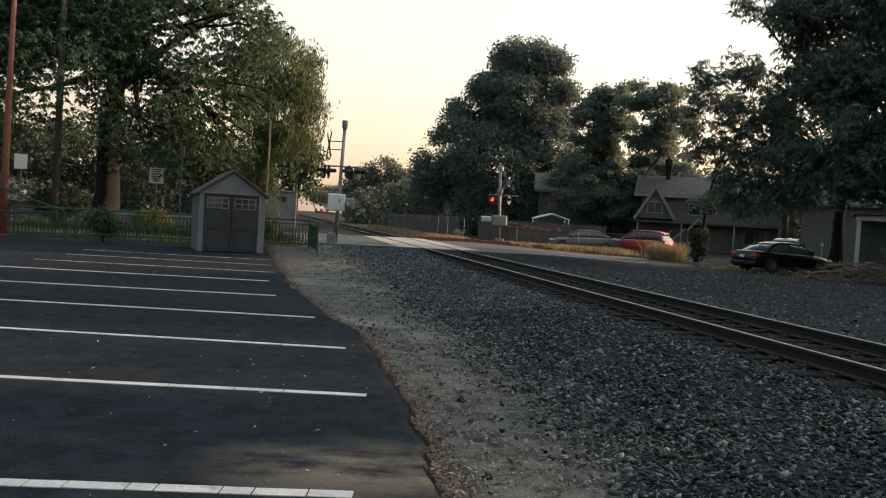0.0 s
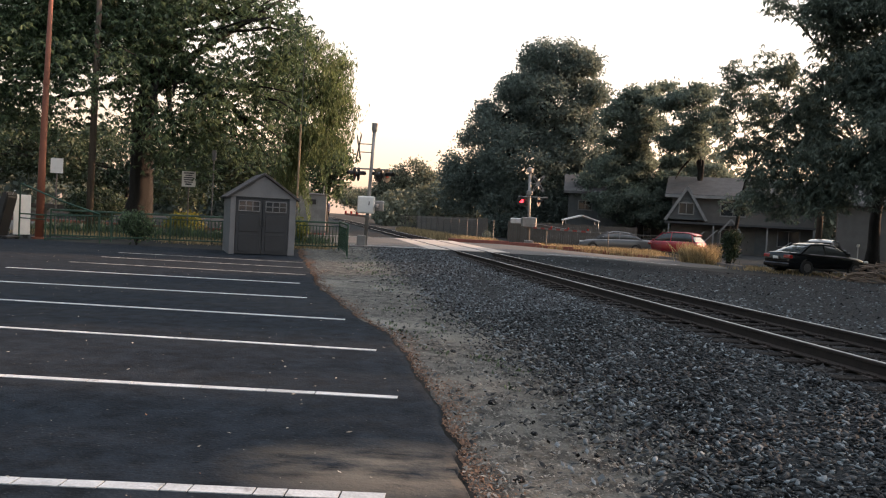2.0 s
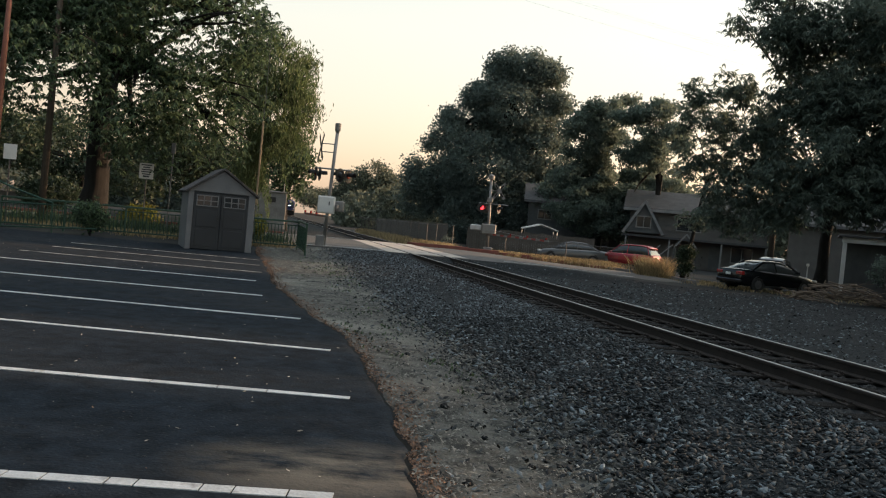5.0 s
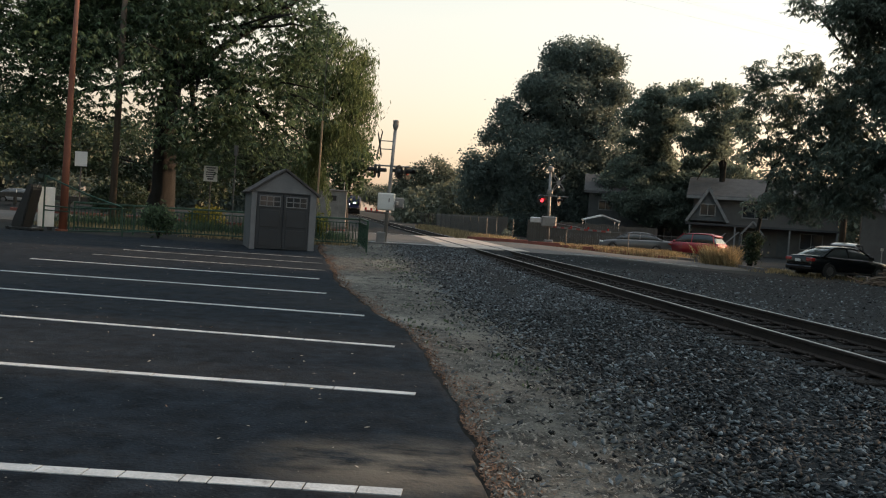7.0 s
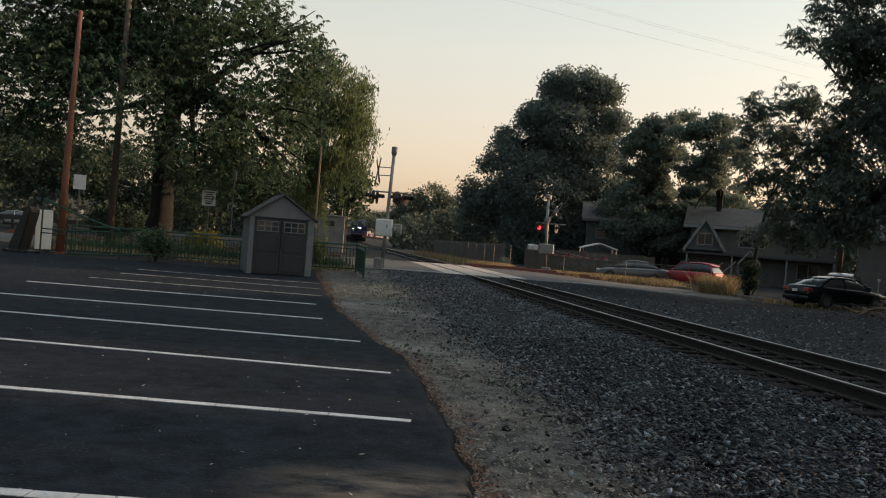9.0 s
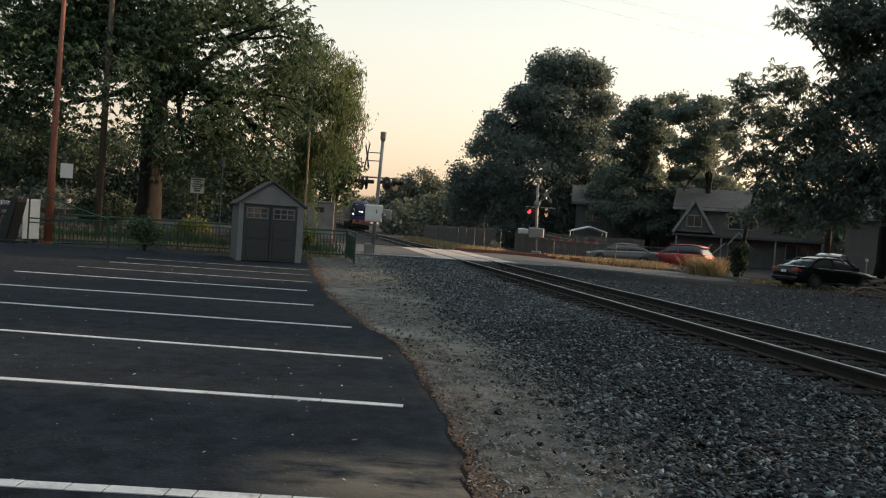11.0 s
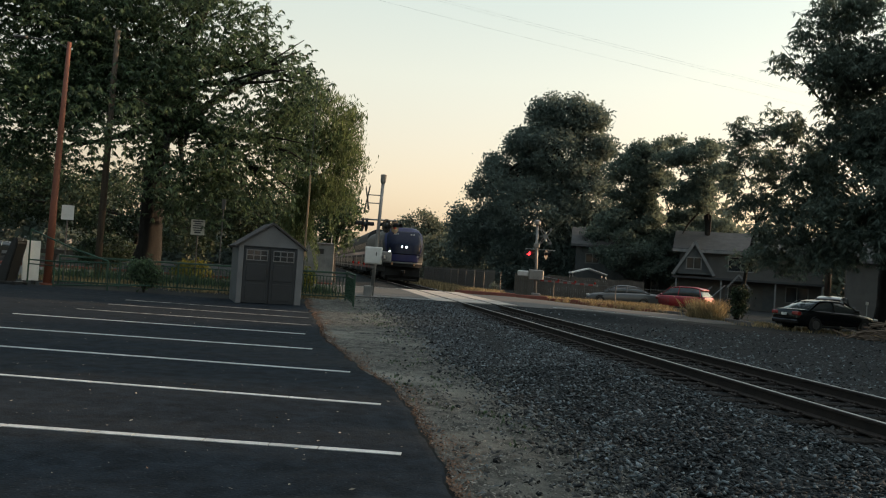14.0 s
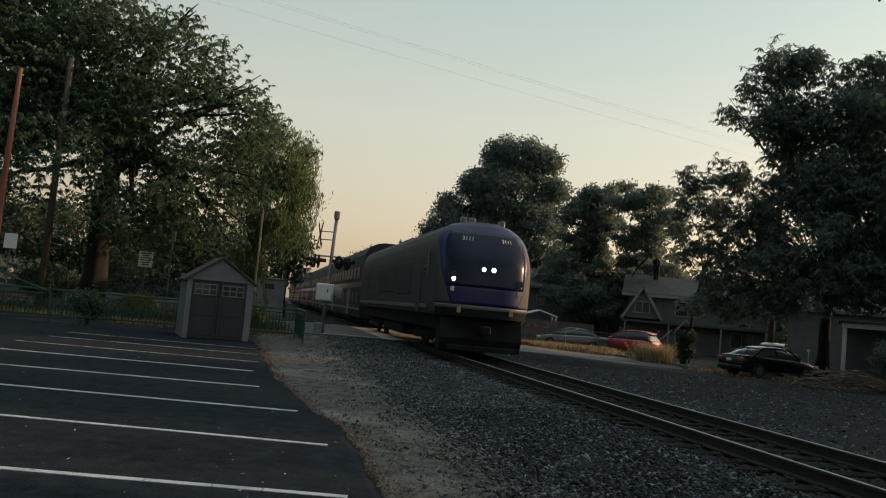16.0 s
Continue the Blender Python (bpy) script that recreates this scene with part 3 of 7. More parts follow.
# ---- road over the track ----
def build_road():
    xl = np.concatenate([[-400, -200, -100, -60, -40], np.arange(-30, 13.01, 0.6)])
    def far(x):
        return np.interp(x, [-400, -8, 0, 4, 8.2, 10.5, 11.7, 12.6, 13], [50.5, 50.5, 50.6, 52.6, 52.2, 51.0, 49.4, 46.6, 44])
    def near(x):
        return np.interp(x, [-400, -30, -4, 0, 3.4, 9.6, 13], [36.5, 36.3, 36.0, 35.6, 36.5, 40.5, 42])
    V, n = [], 12
    for x in xl:
        for t in np.linspace(0, 1, n):
            y = near(x) + (far(x) - near(x)) * t
            end = 0.08 if t in (0.0, 1.0) else 0
            V.append((x, y, float(road_z(x, y)) - 0.004 - end))
    idx = np.arange(len(V)).reshape(len(xl), n)
    f = np.stack([idx[:-1, :-1], idx[1:, :-1], idx[1:, 1:], idx[:-1, 1:]], -1).reshape(-1, 4)
    road = tagged(raw("road", V, f, M_road), "faded two-lane asphalt street crossing the railway", "road", kind="structure")
    # painted edge lines, in worn lengths
    def line(fy, x0, x1, w, nm):
        x = x0
        while x < x1:
            a, b = x, min(x + 1.9, x1)
            bm = bmesh.new()
            q = [(a, fy(a)), (b, fy(b)), (b, fy(b) + w), (a, fy(a) + w)]
            top = [bm.verts.new((px, py, float(road_z(px, py)) + 0.006)) for px, py in q]
            low = [bm.verts.new((px, py, float(road_z(px, py)) - 0.01)) for px, py in q]
            bm.faces.new(top)
            for c in range(4):
                bm.faces.new((low[c], low[(c + 1) % 4], top[(c + 1) % 4], top[c]))
            part(nm, bm, M_stripe, road)
            x += 1.95
    line(lambda x: near(x) + 0.35, -14, -0.8, 0.16, "edge_line")
    line(lambda x: near(x) + 0.6, 3.2, 10.0, 0.14, "edge_line")
    line(lambda x: far(x) - 0.8, -14, -4.3, 0.16, "edge_line")
    # concrete crossing panels between and beside the rails
    c = thing("crossing_panels", pose(TRACK_X, 0, 0, 0, 0, HEADING), "pale worn concrete panels set around the rails", "road crossing", kind="structure")
    y = 36.6
    while y < 49.3:
        part("panel", bx(-0.66, 0.66, y, y + 2.36, RAIL_Z - 0.2, RAIL_Z - 0.006, 0.015), M_concrete, c)
        part("panel", bx(-1.75, -0.86, y, y + 2.36, RAIL_Z - 0.2, RAIL_Z - 0.008, 0.015), M_concrete, c)
        part("panel", bx(0.86, 1.75, y, y + 2.36, RAIL_Z - 0.2, RAIL_Z - 0.008, 0.015), M_concrete, c)
        y += 2.4
    # far kerb, partly painted red
    def kerb(pts, material, label):
        k = thing("kerb", pose(0, 0, 0), label, "kerb", "street kerbs", "structure")
        for (x0, y0), (x1, y1) in zip(pts, pts[1:]):
            L = math.hypot(x1 - x0, y1 - y0)
            m = max(1, round(L / 1.8))
            for i in range(m):
                a = (x0 + (x1 - x0) * i / m, y0 + (y1 - y0) * i / m)
                z = float(road_z(*a))
                part("kerb_stone", bx(0, L / m - 0.012, -0.02, 0.16, -0.15, 0.13, 0.015), material, k).matrix_basis = pose(a[0], a[1], z, 0, 0, math.degrees(math.atan2(y1 - y0, x1 - x0)))
    kerb([(-1.5, 51.4), (2.2, 52.3), (4.2, 52.7), (8.2, 52.3), (10.6, 51.0)], M_kerb_red, "low street kerb with faded red paint")
    kerb([(10.6, 51.0), (11.8, 49.3), (12.6, 46.6), (13.0, 43.5), (13.2, 41.8)], M_kerb, "low grey concrete kerb beside the weeds")
    kerb([(-30, 51.0), (-20, 51.0), (-9, 51.0)], M_kerb_red, "low street kerb with faded red paint")


build_road()


# ---- trees ----
def leaves(name, centres, normals, size, per, spread, material, parent, seed, droop=0.0, slim=0.5):
    """Many small folded leaves round the clump centres, as one mesh."""
    rng = np.random.default_rng(seed)
    c = np.repeat(np.asarray(centres), per, axis=0)
    n = len(c)
    off = rng.normal(size=(n, 3)) * spread * np.array([1, 1, 0.75])
    p = c + off
    d = rng.normal(size=(n, 3)) + np.array([0, 0, -droop])
    d /= np.linalg.norm(d, axis=1)[:, None]
    u = np.cross(d, rng.normal(size=(n, 3)))
    u /= np.linalg.norm(u, axis=1)[:, None] + 1e-9
    w = np.cross(d, u)
    L = size * (0.6 + 0.8 * rng.random(n))[:, None]
    v = np.stack([p - d * L * 0.5, p + u * L * slim * 0.5 + w * L * 0.08, p + d * L * 0.5, p - u * L * slim * 0.5 + w * L * 0.08], 1)
    f = np.arange(4 * n).reshape(-1, 4)
    return raw(name, v.reshape(-1, 3), f, material, parent)


def sprays(name, nodes, size, per, spread, material, parent, seed, slim=0.3, droop=0.5):
    """Rosettes of long leaflets that hang from twig ends, as one mesh."""
    rng = np.random.default_rng(seed)
    k = len(nodes)
    c = np.repeat(np.asarray(nodes) + rng.normal(size=(k, 3)) * spread, per, axis=0)
    n = len(c)
    a = np.repeat(rng.random(k) * 6.283, per) + np.tile(np.arange(per) * 6.283 / per, k) + rng.normal(size=n) * 0.25
    d = np.stack([np.cos(a), np.sin(a), rng.normal(size=n) * 0.4 - droop + np.repeat(rng.normal(size=k) * 0.35, per)], -1)
    d /= np.linalg.norm(d, axis=1)[:, None]
    u = np.cross(d, rng.normal(size=(n, 3)) * 0.5 + np.array([0, 0, 1.0]))
    u /= np.linalg.norm(u, axis=1)[:, None] + 1e-9
    L = size * (0.6 + 0.7 * rng.random(n))[:, None]
    sag = np.array([0, 0, -0.14]) * L
    v = np.stack([c, c + d * L * 0.5 + u * L * slim * 0.5, c + d * L + sag, c + d * L * 0.5 - u * L * slim * 0.5], 1)
    return raw(name, v.reshape(-1, 3), np.arange(4 * n).reshape(-1, 4), material, parent)


def clumps(lobes, per_m2, rng, gap=0.35, freq=0.55, inner=0.55, flat=0.85):
    """Clump centres in the outer shell of the lobes, with gaps between boughs."""
    out = []
    for x, y, z, r in lobes:
        k = max(6, int(per_m2 * r * r * 4))
        d = rng.normal(size=(k, 3))
        d /= np.linalg.norm(d, axis=1)[:, None]
        rad = r * (inner + (1.06 - inner) * rng.random(k) ** 0.6)
        q = np.array([x, y, z]) + d * rad[:, None] * np.array([1, 1, flat])
        for p in q:
            if noise.noise(Vector(p) * freq) > gap - 0.6 + 0.25 * rng.random():
                out.append(p)
    return np.array(out)


def boughs(lobes, per_m2, rng, share=1.0, flat=0.85, dome=0.45, thick=0.07):
    """Clump centres gathered in drooping, roughly level boughs with open air between them."""
    out = []
    for x, y, z, r in lobes:
        k = max(4, int((5 + 3.2 * r * r) * share))
        for _ in range(k):
            d = rng.normal(size=3)
            d /= np.linalg.norm(d)
            c = np.array([x, y, z]) + d * r * (0.25 + 0.65 * rng.random() ** 0.5) * np.array([1, 1, flat])
            rd = r * rng.uniform(0.28, 0.5) + 0.15
            n = max(4, int(per_m2 * rd * rd * 3.1))
            a, q = rng.random(n) * 6.283, np.sqrt(rng.random(n)) * rd
            tilt = rng.normal(size=2) * 0.18
            px, py = np.cos(a) * q, np.sin(a) * q
            pz = -dome * q * q / rd + tilt[0] * px + tilt[1] * py + rng.normal(size=n) * thick
            out.append(c + np.stack([px, py, pz], -1))
    return np.concatenate(out)


def wood(name, base, top, r, lobes, parent, seed, limbs=7, lean=0.0):
    """Trunk with a flared foot and limbs that reach towards the lobes."""
    rng = random.Random(seed)
    bm = bmesh.new()
    b, t = Vector(base), Vector(top)
    pts, rad = [], []
    for i in range(7):
        f = i / 6
        pts.append(b.lerp(t, f) + Vector((rng.uniform(-1, 1), rng.uniform(-1, 1), 0)) * r * 0.35 * (1 if 0 < i else 0))
        rad.append(r * (1.45 if i == 0 else 1.0 - 0.5 * f))
    tube(bm, pts, rad, 10)
    for x, y, z, lr in rng.sample(lobes, min(limbs, len(lobes))):
        s = b.lerp(t, rng.uniform(0.55, 1.0))
        e = Vector((x, y, z))
        mid = s.lerp(e, 0.5) + Vector((rng.uniform(-0.5, 0.5), rng.uniform(-0.5, 0.5), rng.uniform(0.1, 0.7))) * min(1.2, lr)
        q = s.lerp(mid, 0.5) + Vector((0, 0, 0.15))
        tube(bm, [s, q, mid, mid.lerp(e, 0.6), e], [r * 0.42, r * 0.34, r * 0.24, r * 0.14, r * 0.05], 7)
        for _ in range(3):
            o = mid.lerp(e, rng.uniform(0.2, 0.9))
            g = e + Vector((rng.uniform(-1, 1), rng.uniform(-1, 1), rng.uniform(-0.6, 0.9))) * lr * 0.9
            tube(bm, [o, o.lerp(g, 0.5) + Vector((0, 0, 0.12)), g], [r * 0.12, r * 0.08, r * 0.03], 5)
    return part(name, bm, M_bark, parent, smooth=True)


def tree(label, base, top, r, lobes, material, seed, per_m2=2.2, per=14, size=0.24, spread=0.33, gap=0.35, freq=0.55, droop=0.3, slim=0.5,
         limbs=8, category="tree", group="trees by the railway", inner=0.5, layered=False, dome=0.45, thick=0.07, rosette=0):
    e = thing("tree", pose(*base), label, category, group)
    inv = Vector(base)
    loc = [(x - inv.x, y - inv.y, z - inv.z, q) for x, y, z, q in lobes]
    wood("trunk", (0, 0, -0.15), Vector(top) - inv, r, loc, e, seed, limbs)
    rng = np.random.default_rng(seed)
    c = boughs(loc, per_m2, rng, float(layered), dome=dome, thick=thick) if layered else clumps(loc, per_m2, rng, gap, freq, inner)
    if rosette:
        sprays("crown", c, size, rosette, spread, material, e, seed + 1, slim, droop)
        return e
    leaves("crown", c, None, size, per, spread, material, e, seed + 1, droop, slim)
    return e


OAK = [(-15.3, 37.0, 9.5, 2.99), (-12.0, 36.0, 9.0, 2.58), (-9.6, 36.8, 9.7, 2.00), (-12.7, 34.8, 6.4, 2.14), (-11.0, 36.4, 6.7, 2.07), (-9.7, 38.8, 8.0, 1.70), (-13.0, 37.8, 12.3, 2.58), (-16.4, 37.6, 12.3, 3.34), (-18.3, 35.6, 9.1, 2.58), (-20.4, 34.4, 8.2, 3.26), (-21.3, 36.2, 12.1, 4.00), (-15.4, 39.1, 15.1, 2.0), (-18.8, 38.7, 15.5, 2.9), (-21.5, 37.2, 15.8, 2.8), (-13.5, 39.8, 14.4, 1.43), (-13.2, 33.5, 4.9, 1.22), (-11.5, 35.2, 4.5, 1.13), (-9.9, 37.7, 5.8, 1.33), (-8.6, 37.0, 9.1, 1.24), (-8.8, 37.0, 6.6, 1.03), (-15.0, 32.7, 7.4, 1.47), (-11.6, 39.3, 5.0, 1.25), (-10.6, 41.7, 5.1, 1.23), (-11.9, 36.1, 5.4, 1.03), (-11.9, 39.0, 11.7, 1.71), (-10.4, 39.0, 11.3, 1.19), (-11.7, 39.0, 13.2, 0.69), (-13.4, 37.0, 4.7, 1.11)]
OAK_SKIRT = [(-17.5, 35.0, 6.1, 0.79), (-16.7, 35.0, 5.1, 0.60), (-16.2, 36.0, 5.8, 0.48), (-18.2, 35.0, 5.1, 0.70), (-17.3, 35.0, 7.4, 0.93), (-14.1, 37.0, 5.7, 0.88), (-14.7, 36.0, 6.4, 0.81), (-13.8, 36.0, 4.1, 0.53), (-11.5, 37.0, 5.5, 0.84), (-10.3, 37.0, 4.5, 0.69), (-9.1, 38.0, 4.7, 0.66), (-11.2, 39.0, 13.6, 0.42), (-9.1, 39.0, 11.7, 0.58), (-8.5, 39.0, 10.3, 0.53), (-12.5, 39.0, 14.8, 0.64), (-17.0, 37.0, 11.0, 1.50), (-18.3, 36.0, 11.3, 1.46)]
WILLOW = [(-9.2, 45.1, 9.7, 1.56), (-8.4, 45.2, 8.0, 1.56), (-7.7, 45.4, 8.6, 1.00), (-7.3, 45.4, 7.3, 0.75), (-9.5, 45.0, 7.0, 1.88), (-10.6, 45.8, 8.5, 1.76), (-8.2, 46.3, 6.3, 1.02), (-9.9, 44.9, 10.8, 1.00), (-7.5, 46.4, 10.3, 0.45), (-8.1, 46.3, 10.0, 0.64), (-8.8, 45.1, 5.5, 1.25)]
BACKTREE = [(-10.8, 61.0, 5.2, 1.60), (-10.1, 61.2, 6.1, 0.93), (-11.5, 60.9, 6.8, 1.47), (-10.6, 61.1, 3.8, 1.05)]
FAR = [(-12.6, 169.5, 9.8, 3.47), (-15.8, 169.3, 7.9, 3.70), (-8.9, 169.8, 8.4, 3.00), (-18.5, 169.0, 5.5, 2.89), (-11.2, 169.6, 6.0, 4.62), (-5.6, 169.9, 6.3, 3.47), (-29.0, 197.4, 5.0, 1.63), (-27.0, 197.6, 4.3, 1.9), (-67.0, 330.0, 7.0, 4.60), (-50.0, 330.0, 8.6, 5.00), (-43.0, 330.0, 7.6, 5.00), (-36.0, 330.0, 7.8, 5.00)]
BIG = [(7.0, 94.8, 20.0, 2.45), (9.2, 94.6, 19.6, 2.71), (10.9, 94.4, 19.5, 1.81), (11.7, 95.3, 16.3, 1.96), (7.6, 94.7, 15.3, 4.52), (3.9, 95.9, 15.6, 2.4), (2.5, 95.0, 11.6, 3.55), (5.4, 93.8, 8.3, 5.43), (10.9, 93.4, 10.4, 3.51), (11.9, 94.3, 5.5, 3.55), (0.5, 96.0, 6.8, 3.26), (-1.7, 97.0, 6.4, 2.31), (-3.1, 97.0, 8.3, 1.19), (-1.3, 97.0, 11.0, 1.05), (-1.9, 96.0, 4.5, 2.28), (4.4, 92.9, 3.2, 3.79), (8.7, 92.6, 3.4, 3.79), (5.2, 94.9, 20.2, 0.9), (1.1, 96.0, 13.9, 1.63), (12.5, 93.2, 12.9, 1.41), (13.2, 93.1, 8.0, 1.92), (11.3, 94.0, 19.6, 1.49), (12.5, 93.0, 16.3, 1.36), (3.8, 95.0, 17.2, 1.13), (5.5, 95.0, 19.1, 1.76), (4.5, 95.0, 16.9, 1.89), (10.9, 94.0, 16.3, 1.87)]
MIDA = [(13.9, 78.8, 13.8, 1.52), (12.7, 79.0, 12.4, 1.63), (15.0, 78.6, 11.7, 1.90), (13.4, 78.9, 9.3, 2.07), (11.8, 78.1, 7.6, 1.61), (14.5, 78.7, 7.3, 1.85), (12.5, 77.0, 5.0, 2.12), (14.8, 76.6, 4.6, 1.91), (15.8, 78.4, 14.4, 1.09)]
MIDB = [(17.6, 73.9, 13.3, 1.55), (18.8, 73.6, 13.8, 1.03), (16.3, 74.2, 13.0, 1.34), (18.0, 73.8, 10.9, 1.86), (19.5, 73.4, 12.1, 0.93), (16.9, 75.1, 10.0, 1.36), (18.8, 73.6, 9.2, 1.14), (18.1, 77.9, 5.9, 2.17), (22.0, 83.1, 6.9, 1.40), (16.3, 76.3, 3.7, 1.59)]
MIDC = [(16.6, 82.4, 11.7, 1.48), (22.4, 81.0, 12.4, 1.37), (19.1, 81.8, 8.3, 1.60), (16.4, 82.4, 6.0, 1.94), (22.0, 81.1, 7.3, 1.71), (23.8, 80.6, 6.3, 1.60), (12.1, 83.1, 5.8, 2.05), (17.9, 82.1, 15.8, 0.91), (21.9, 81.1, 15.1, 0.80), (15.0, 82.7, 3.1, 1.71), (20.2, 81.5, 4.0, 1.94)]
RIGHTA = [(13.1, 44.1, 10.0, 1.00), (14.4, 43.7, 10.6, 1.06), (15.2, 42.4, 10.1, 0.86), (12.7, 44.2, 8.7, 0.81), (14.2, 43.7, 8.5, 1.41), (15.4, 42.3, 8.3, 1.38), (12.6, 44.2, 7.1, 0.63), (14.2, 43.7, 6.6, 1.09), (13.1, 44.1, 6.0, 0.78), (15.3, 42.3, 6.4, 1.38), (14.4, 42.6, 4.7, 1.38), (13.7, 43.9, 3.8, 0.94), (15.3, 41.2, 4.4, 1.20), (15.9, 41.0, 9.8, 0.72), (14.7, 42.5, 3.4, 0.86)]
RIGHTB = [(16.0, 41.0, 15.6, 1.20), (17.2, 40.5, 15.6, 1.32), (15.6, 40.1, 13.1, 1.40), (14.0, 41.7, 13.3, 0.72), (17.4, 40.4, 12.7, 1.79), (18.9, 39.8, 13.2, 2.09), (20.4, 39.0, 12.0, 2.39), (17.5, 39.3, 10.1, 1.75), (19.0, 38.6, 9.6, 2.19), (16.8, 39.6, 8.1, 1.61), (17.7, 38.1, 6.9, 2.00), (19.8, 38.2, 6.5, 2.34), (16.5, 39.7, 5.7, 1.61), (17.4, 38.2, 5.1, 1.60), (19.1, 37.4, 5.2, 1.77), (21.3, 38.5, 9.2, 2.69), (21.7, 38.3, 6.1, 2.69), (16.1, 39.9, 4.1, 1.31), (21.6, 40.6, 15.1, 2.50), (14.5, 41.0, 14.3, 0.89), (15.7, 41.0, 12.7, 0.72), (16.4, 41.0, 14.2, 1.34), (19.4, 41.0, 14.9, 1.23), (17.0, 41.0, 11.5, 1.22), (16.0, 41.0, 16.1, 0.73)]
RIGHT_FILL = [(16.0, 41.0, 8.7, 1.05), (16.4, 41.0, 6.9, 1.24), (15.9, 42.0, 7.7, 1.02), (18.1, 41.0, 8.9, 1.38), (17.4, 41.0, 10.5, 1.11), (19.0, 41.0, 12.1, 1.28), (15.9, 42.0, 6.2, 1.02)]
PARKA = [(-30.6, 62.9, 5.2, 2.3), (-34.3, 66.7, 6.0, 3.06), (-30.6, 68.5, 5.0, 3.06), (-24.1, 65.7, 4.3, 2.38), (-24.6, 70.8, 6.0, 2.29), (-37.0, 65.2, 6.4, 3.3), (-36.3, 59.9, 5.0, 2.5), (-21.1, 68.8, 4.7, 2.45), (-31.5, 73.5, 7.3, 2.17), (-18.1, 69.7, 4.9, 2.20), (-16.3, 68.1, 4.0, 1.90), (-31.1, 79.1, 3.1, 1.73), (-15.1, 68.4, 4.6, 1.43), (-20.0, 71.2, 6.1, 2.41), (-22.6, 70.5, 6.2, 2.26)]

UNDER = [(-18.5, 50.0, 3.4, 1.26), (-17.5, 51.0, 3.0, 1.29), (-15.7, 50.0, 3.9, 1.33), (-14.3, 50.0, 3.7, 1.33), (-13.0, 50.0, 4.4, 1.33), (-16.7, 51.0, 5.3, 1.15), (-11.5, 49.0, 3.8, 0.98), (-14.9, 50.0, 5.2, 1.00)]


def gz(x, y):
    return float(ground_z(x, y)) - 0.03


tree("huge spreading broadleaf tree with a thick dark trunk", (-15.7, 38.6, gz(-15.7, 38.6)), (-15.0, 38.8, 11.5), 0.6, OAK + OAK_SKIRT, M_leaf_a, 11,
     layered=0.62, per_m2=15, size=0.23, spread=0.2, droop=0.7, slim=0.34, limbs=20, dome=1.1, thick=0.28, rosette=7)
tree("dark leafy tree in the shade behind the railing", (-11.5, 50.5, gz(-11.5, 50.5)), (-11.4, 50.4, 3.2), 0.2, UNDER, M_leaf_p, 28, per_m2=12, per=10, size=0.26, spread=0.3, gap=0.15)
willow = tree("weeping willow with long hanging yellow-green strands", (-10.6, 46.5, gz(-10.6, 46.5)), (-9.6, 46.2, 8), 0.4, WILLOW, M_leaf_w, 12,
              per_m2=13, per=30, size=0.24, spread=0.26, gap=0.2, freq=0.9, droop=2.4, slim=0.2)


def willow_strands():
    rng = np.random.default_rng(21)
    cs = []
    for i in range(150):
        x, y, z, r = WILLOW[int(rng.integers(0, len(WILLOW)))]
        a = rng.random() * 6.283
        px, py = x + math.cos(a) * r * 0.95, y + math.sin(a) * r * 0.95
        ln = rng.uniform(0.8, 1.8) if i > 60 else rng.uniform(2.0, 4.5)
        if i <= 60:
            px, py, z, r = -9.9 + rng.normal() * 0.55, 45.0 + rng.normal() * 0.5, rng.uniform(5.0, 6.6), 0.5
        k = int(ln / 0.11)
        sw = rng.normal() * 0.12
        zz = z - r * 0.3 - np.arange(k) * 0.11
        ok = zz > (1.4 if i <= 60 else 3.6)
        cs.append(np.stack([px + sw * (np.arange(k) * 0.11) ** 1.2, np.full(k, py), zz], -1)[ok])
    b = willow.matrix_basis.translation
    c = np.concatenate(cs) - np.array(b)
    leaves("hanging_foliage", c, None, 0.2, 4, 0.05, M_leaf_w, willow, 22, 3.0, 0.2)


willow_strands()
tree("dense dark tree beside the willow", (-11.0, 61.5, gz(-11, 61.5)), (-10.6, 61.2, 5.5), 0.3, BACKTREE, M_leaf_a, 13, per_m2=9, per=24, size=0.3, gap=0.2)
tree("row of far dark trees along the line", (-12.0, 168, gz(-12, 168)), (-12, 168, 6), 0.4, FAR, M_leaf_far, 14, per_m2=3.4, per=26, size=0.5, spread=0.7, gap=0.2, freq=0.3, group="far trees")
tree("very tall dense dark ivy-clad tree", (7.0, 95, gz(7, 95)), (7.5, 95, 17), 0.7, BIG, M_leaf_d, 15, per_m2=6, per=29, size=0.36, spread=0.45, gap=0.12, freq=0.35, limbs=12)
tree("tall open-crowned dark tree behind the houses", (15.5, 80, gz(15.5, 80)), (15.5, 79.6, 10), 0.32, MIDA, M_leaf_r, 16, layered=True, per_m2=13, per=12, size=0.28, spread=0.26, gap=0.32, freq=0.45)
tree("tall open-crowned dark tree behind the houses", (20.0, 76, gz(20, 76)), (19.6, 75.6, 10), 0.32, MIDB, M_leaf_r, 17, layered=True, per_m2=13, per=12, size=0.28, spread=0.26, gap=0.34, freq=0.45)
tree("tall ragged dark tree in the garden row", (18.2, 84, gz(18.2, 84)), (18.2, 84, 9), 0.3, MIDC, M_leaf_r, 27, layered=True, per_m2=12, per=12, size=0.29, spread=0.28, gap=0.34, freq=0.4)
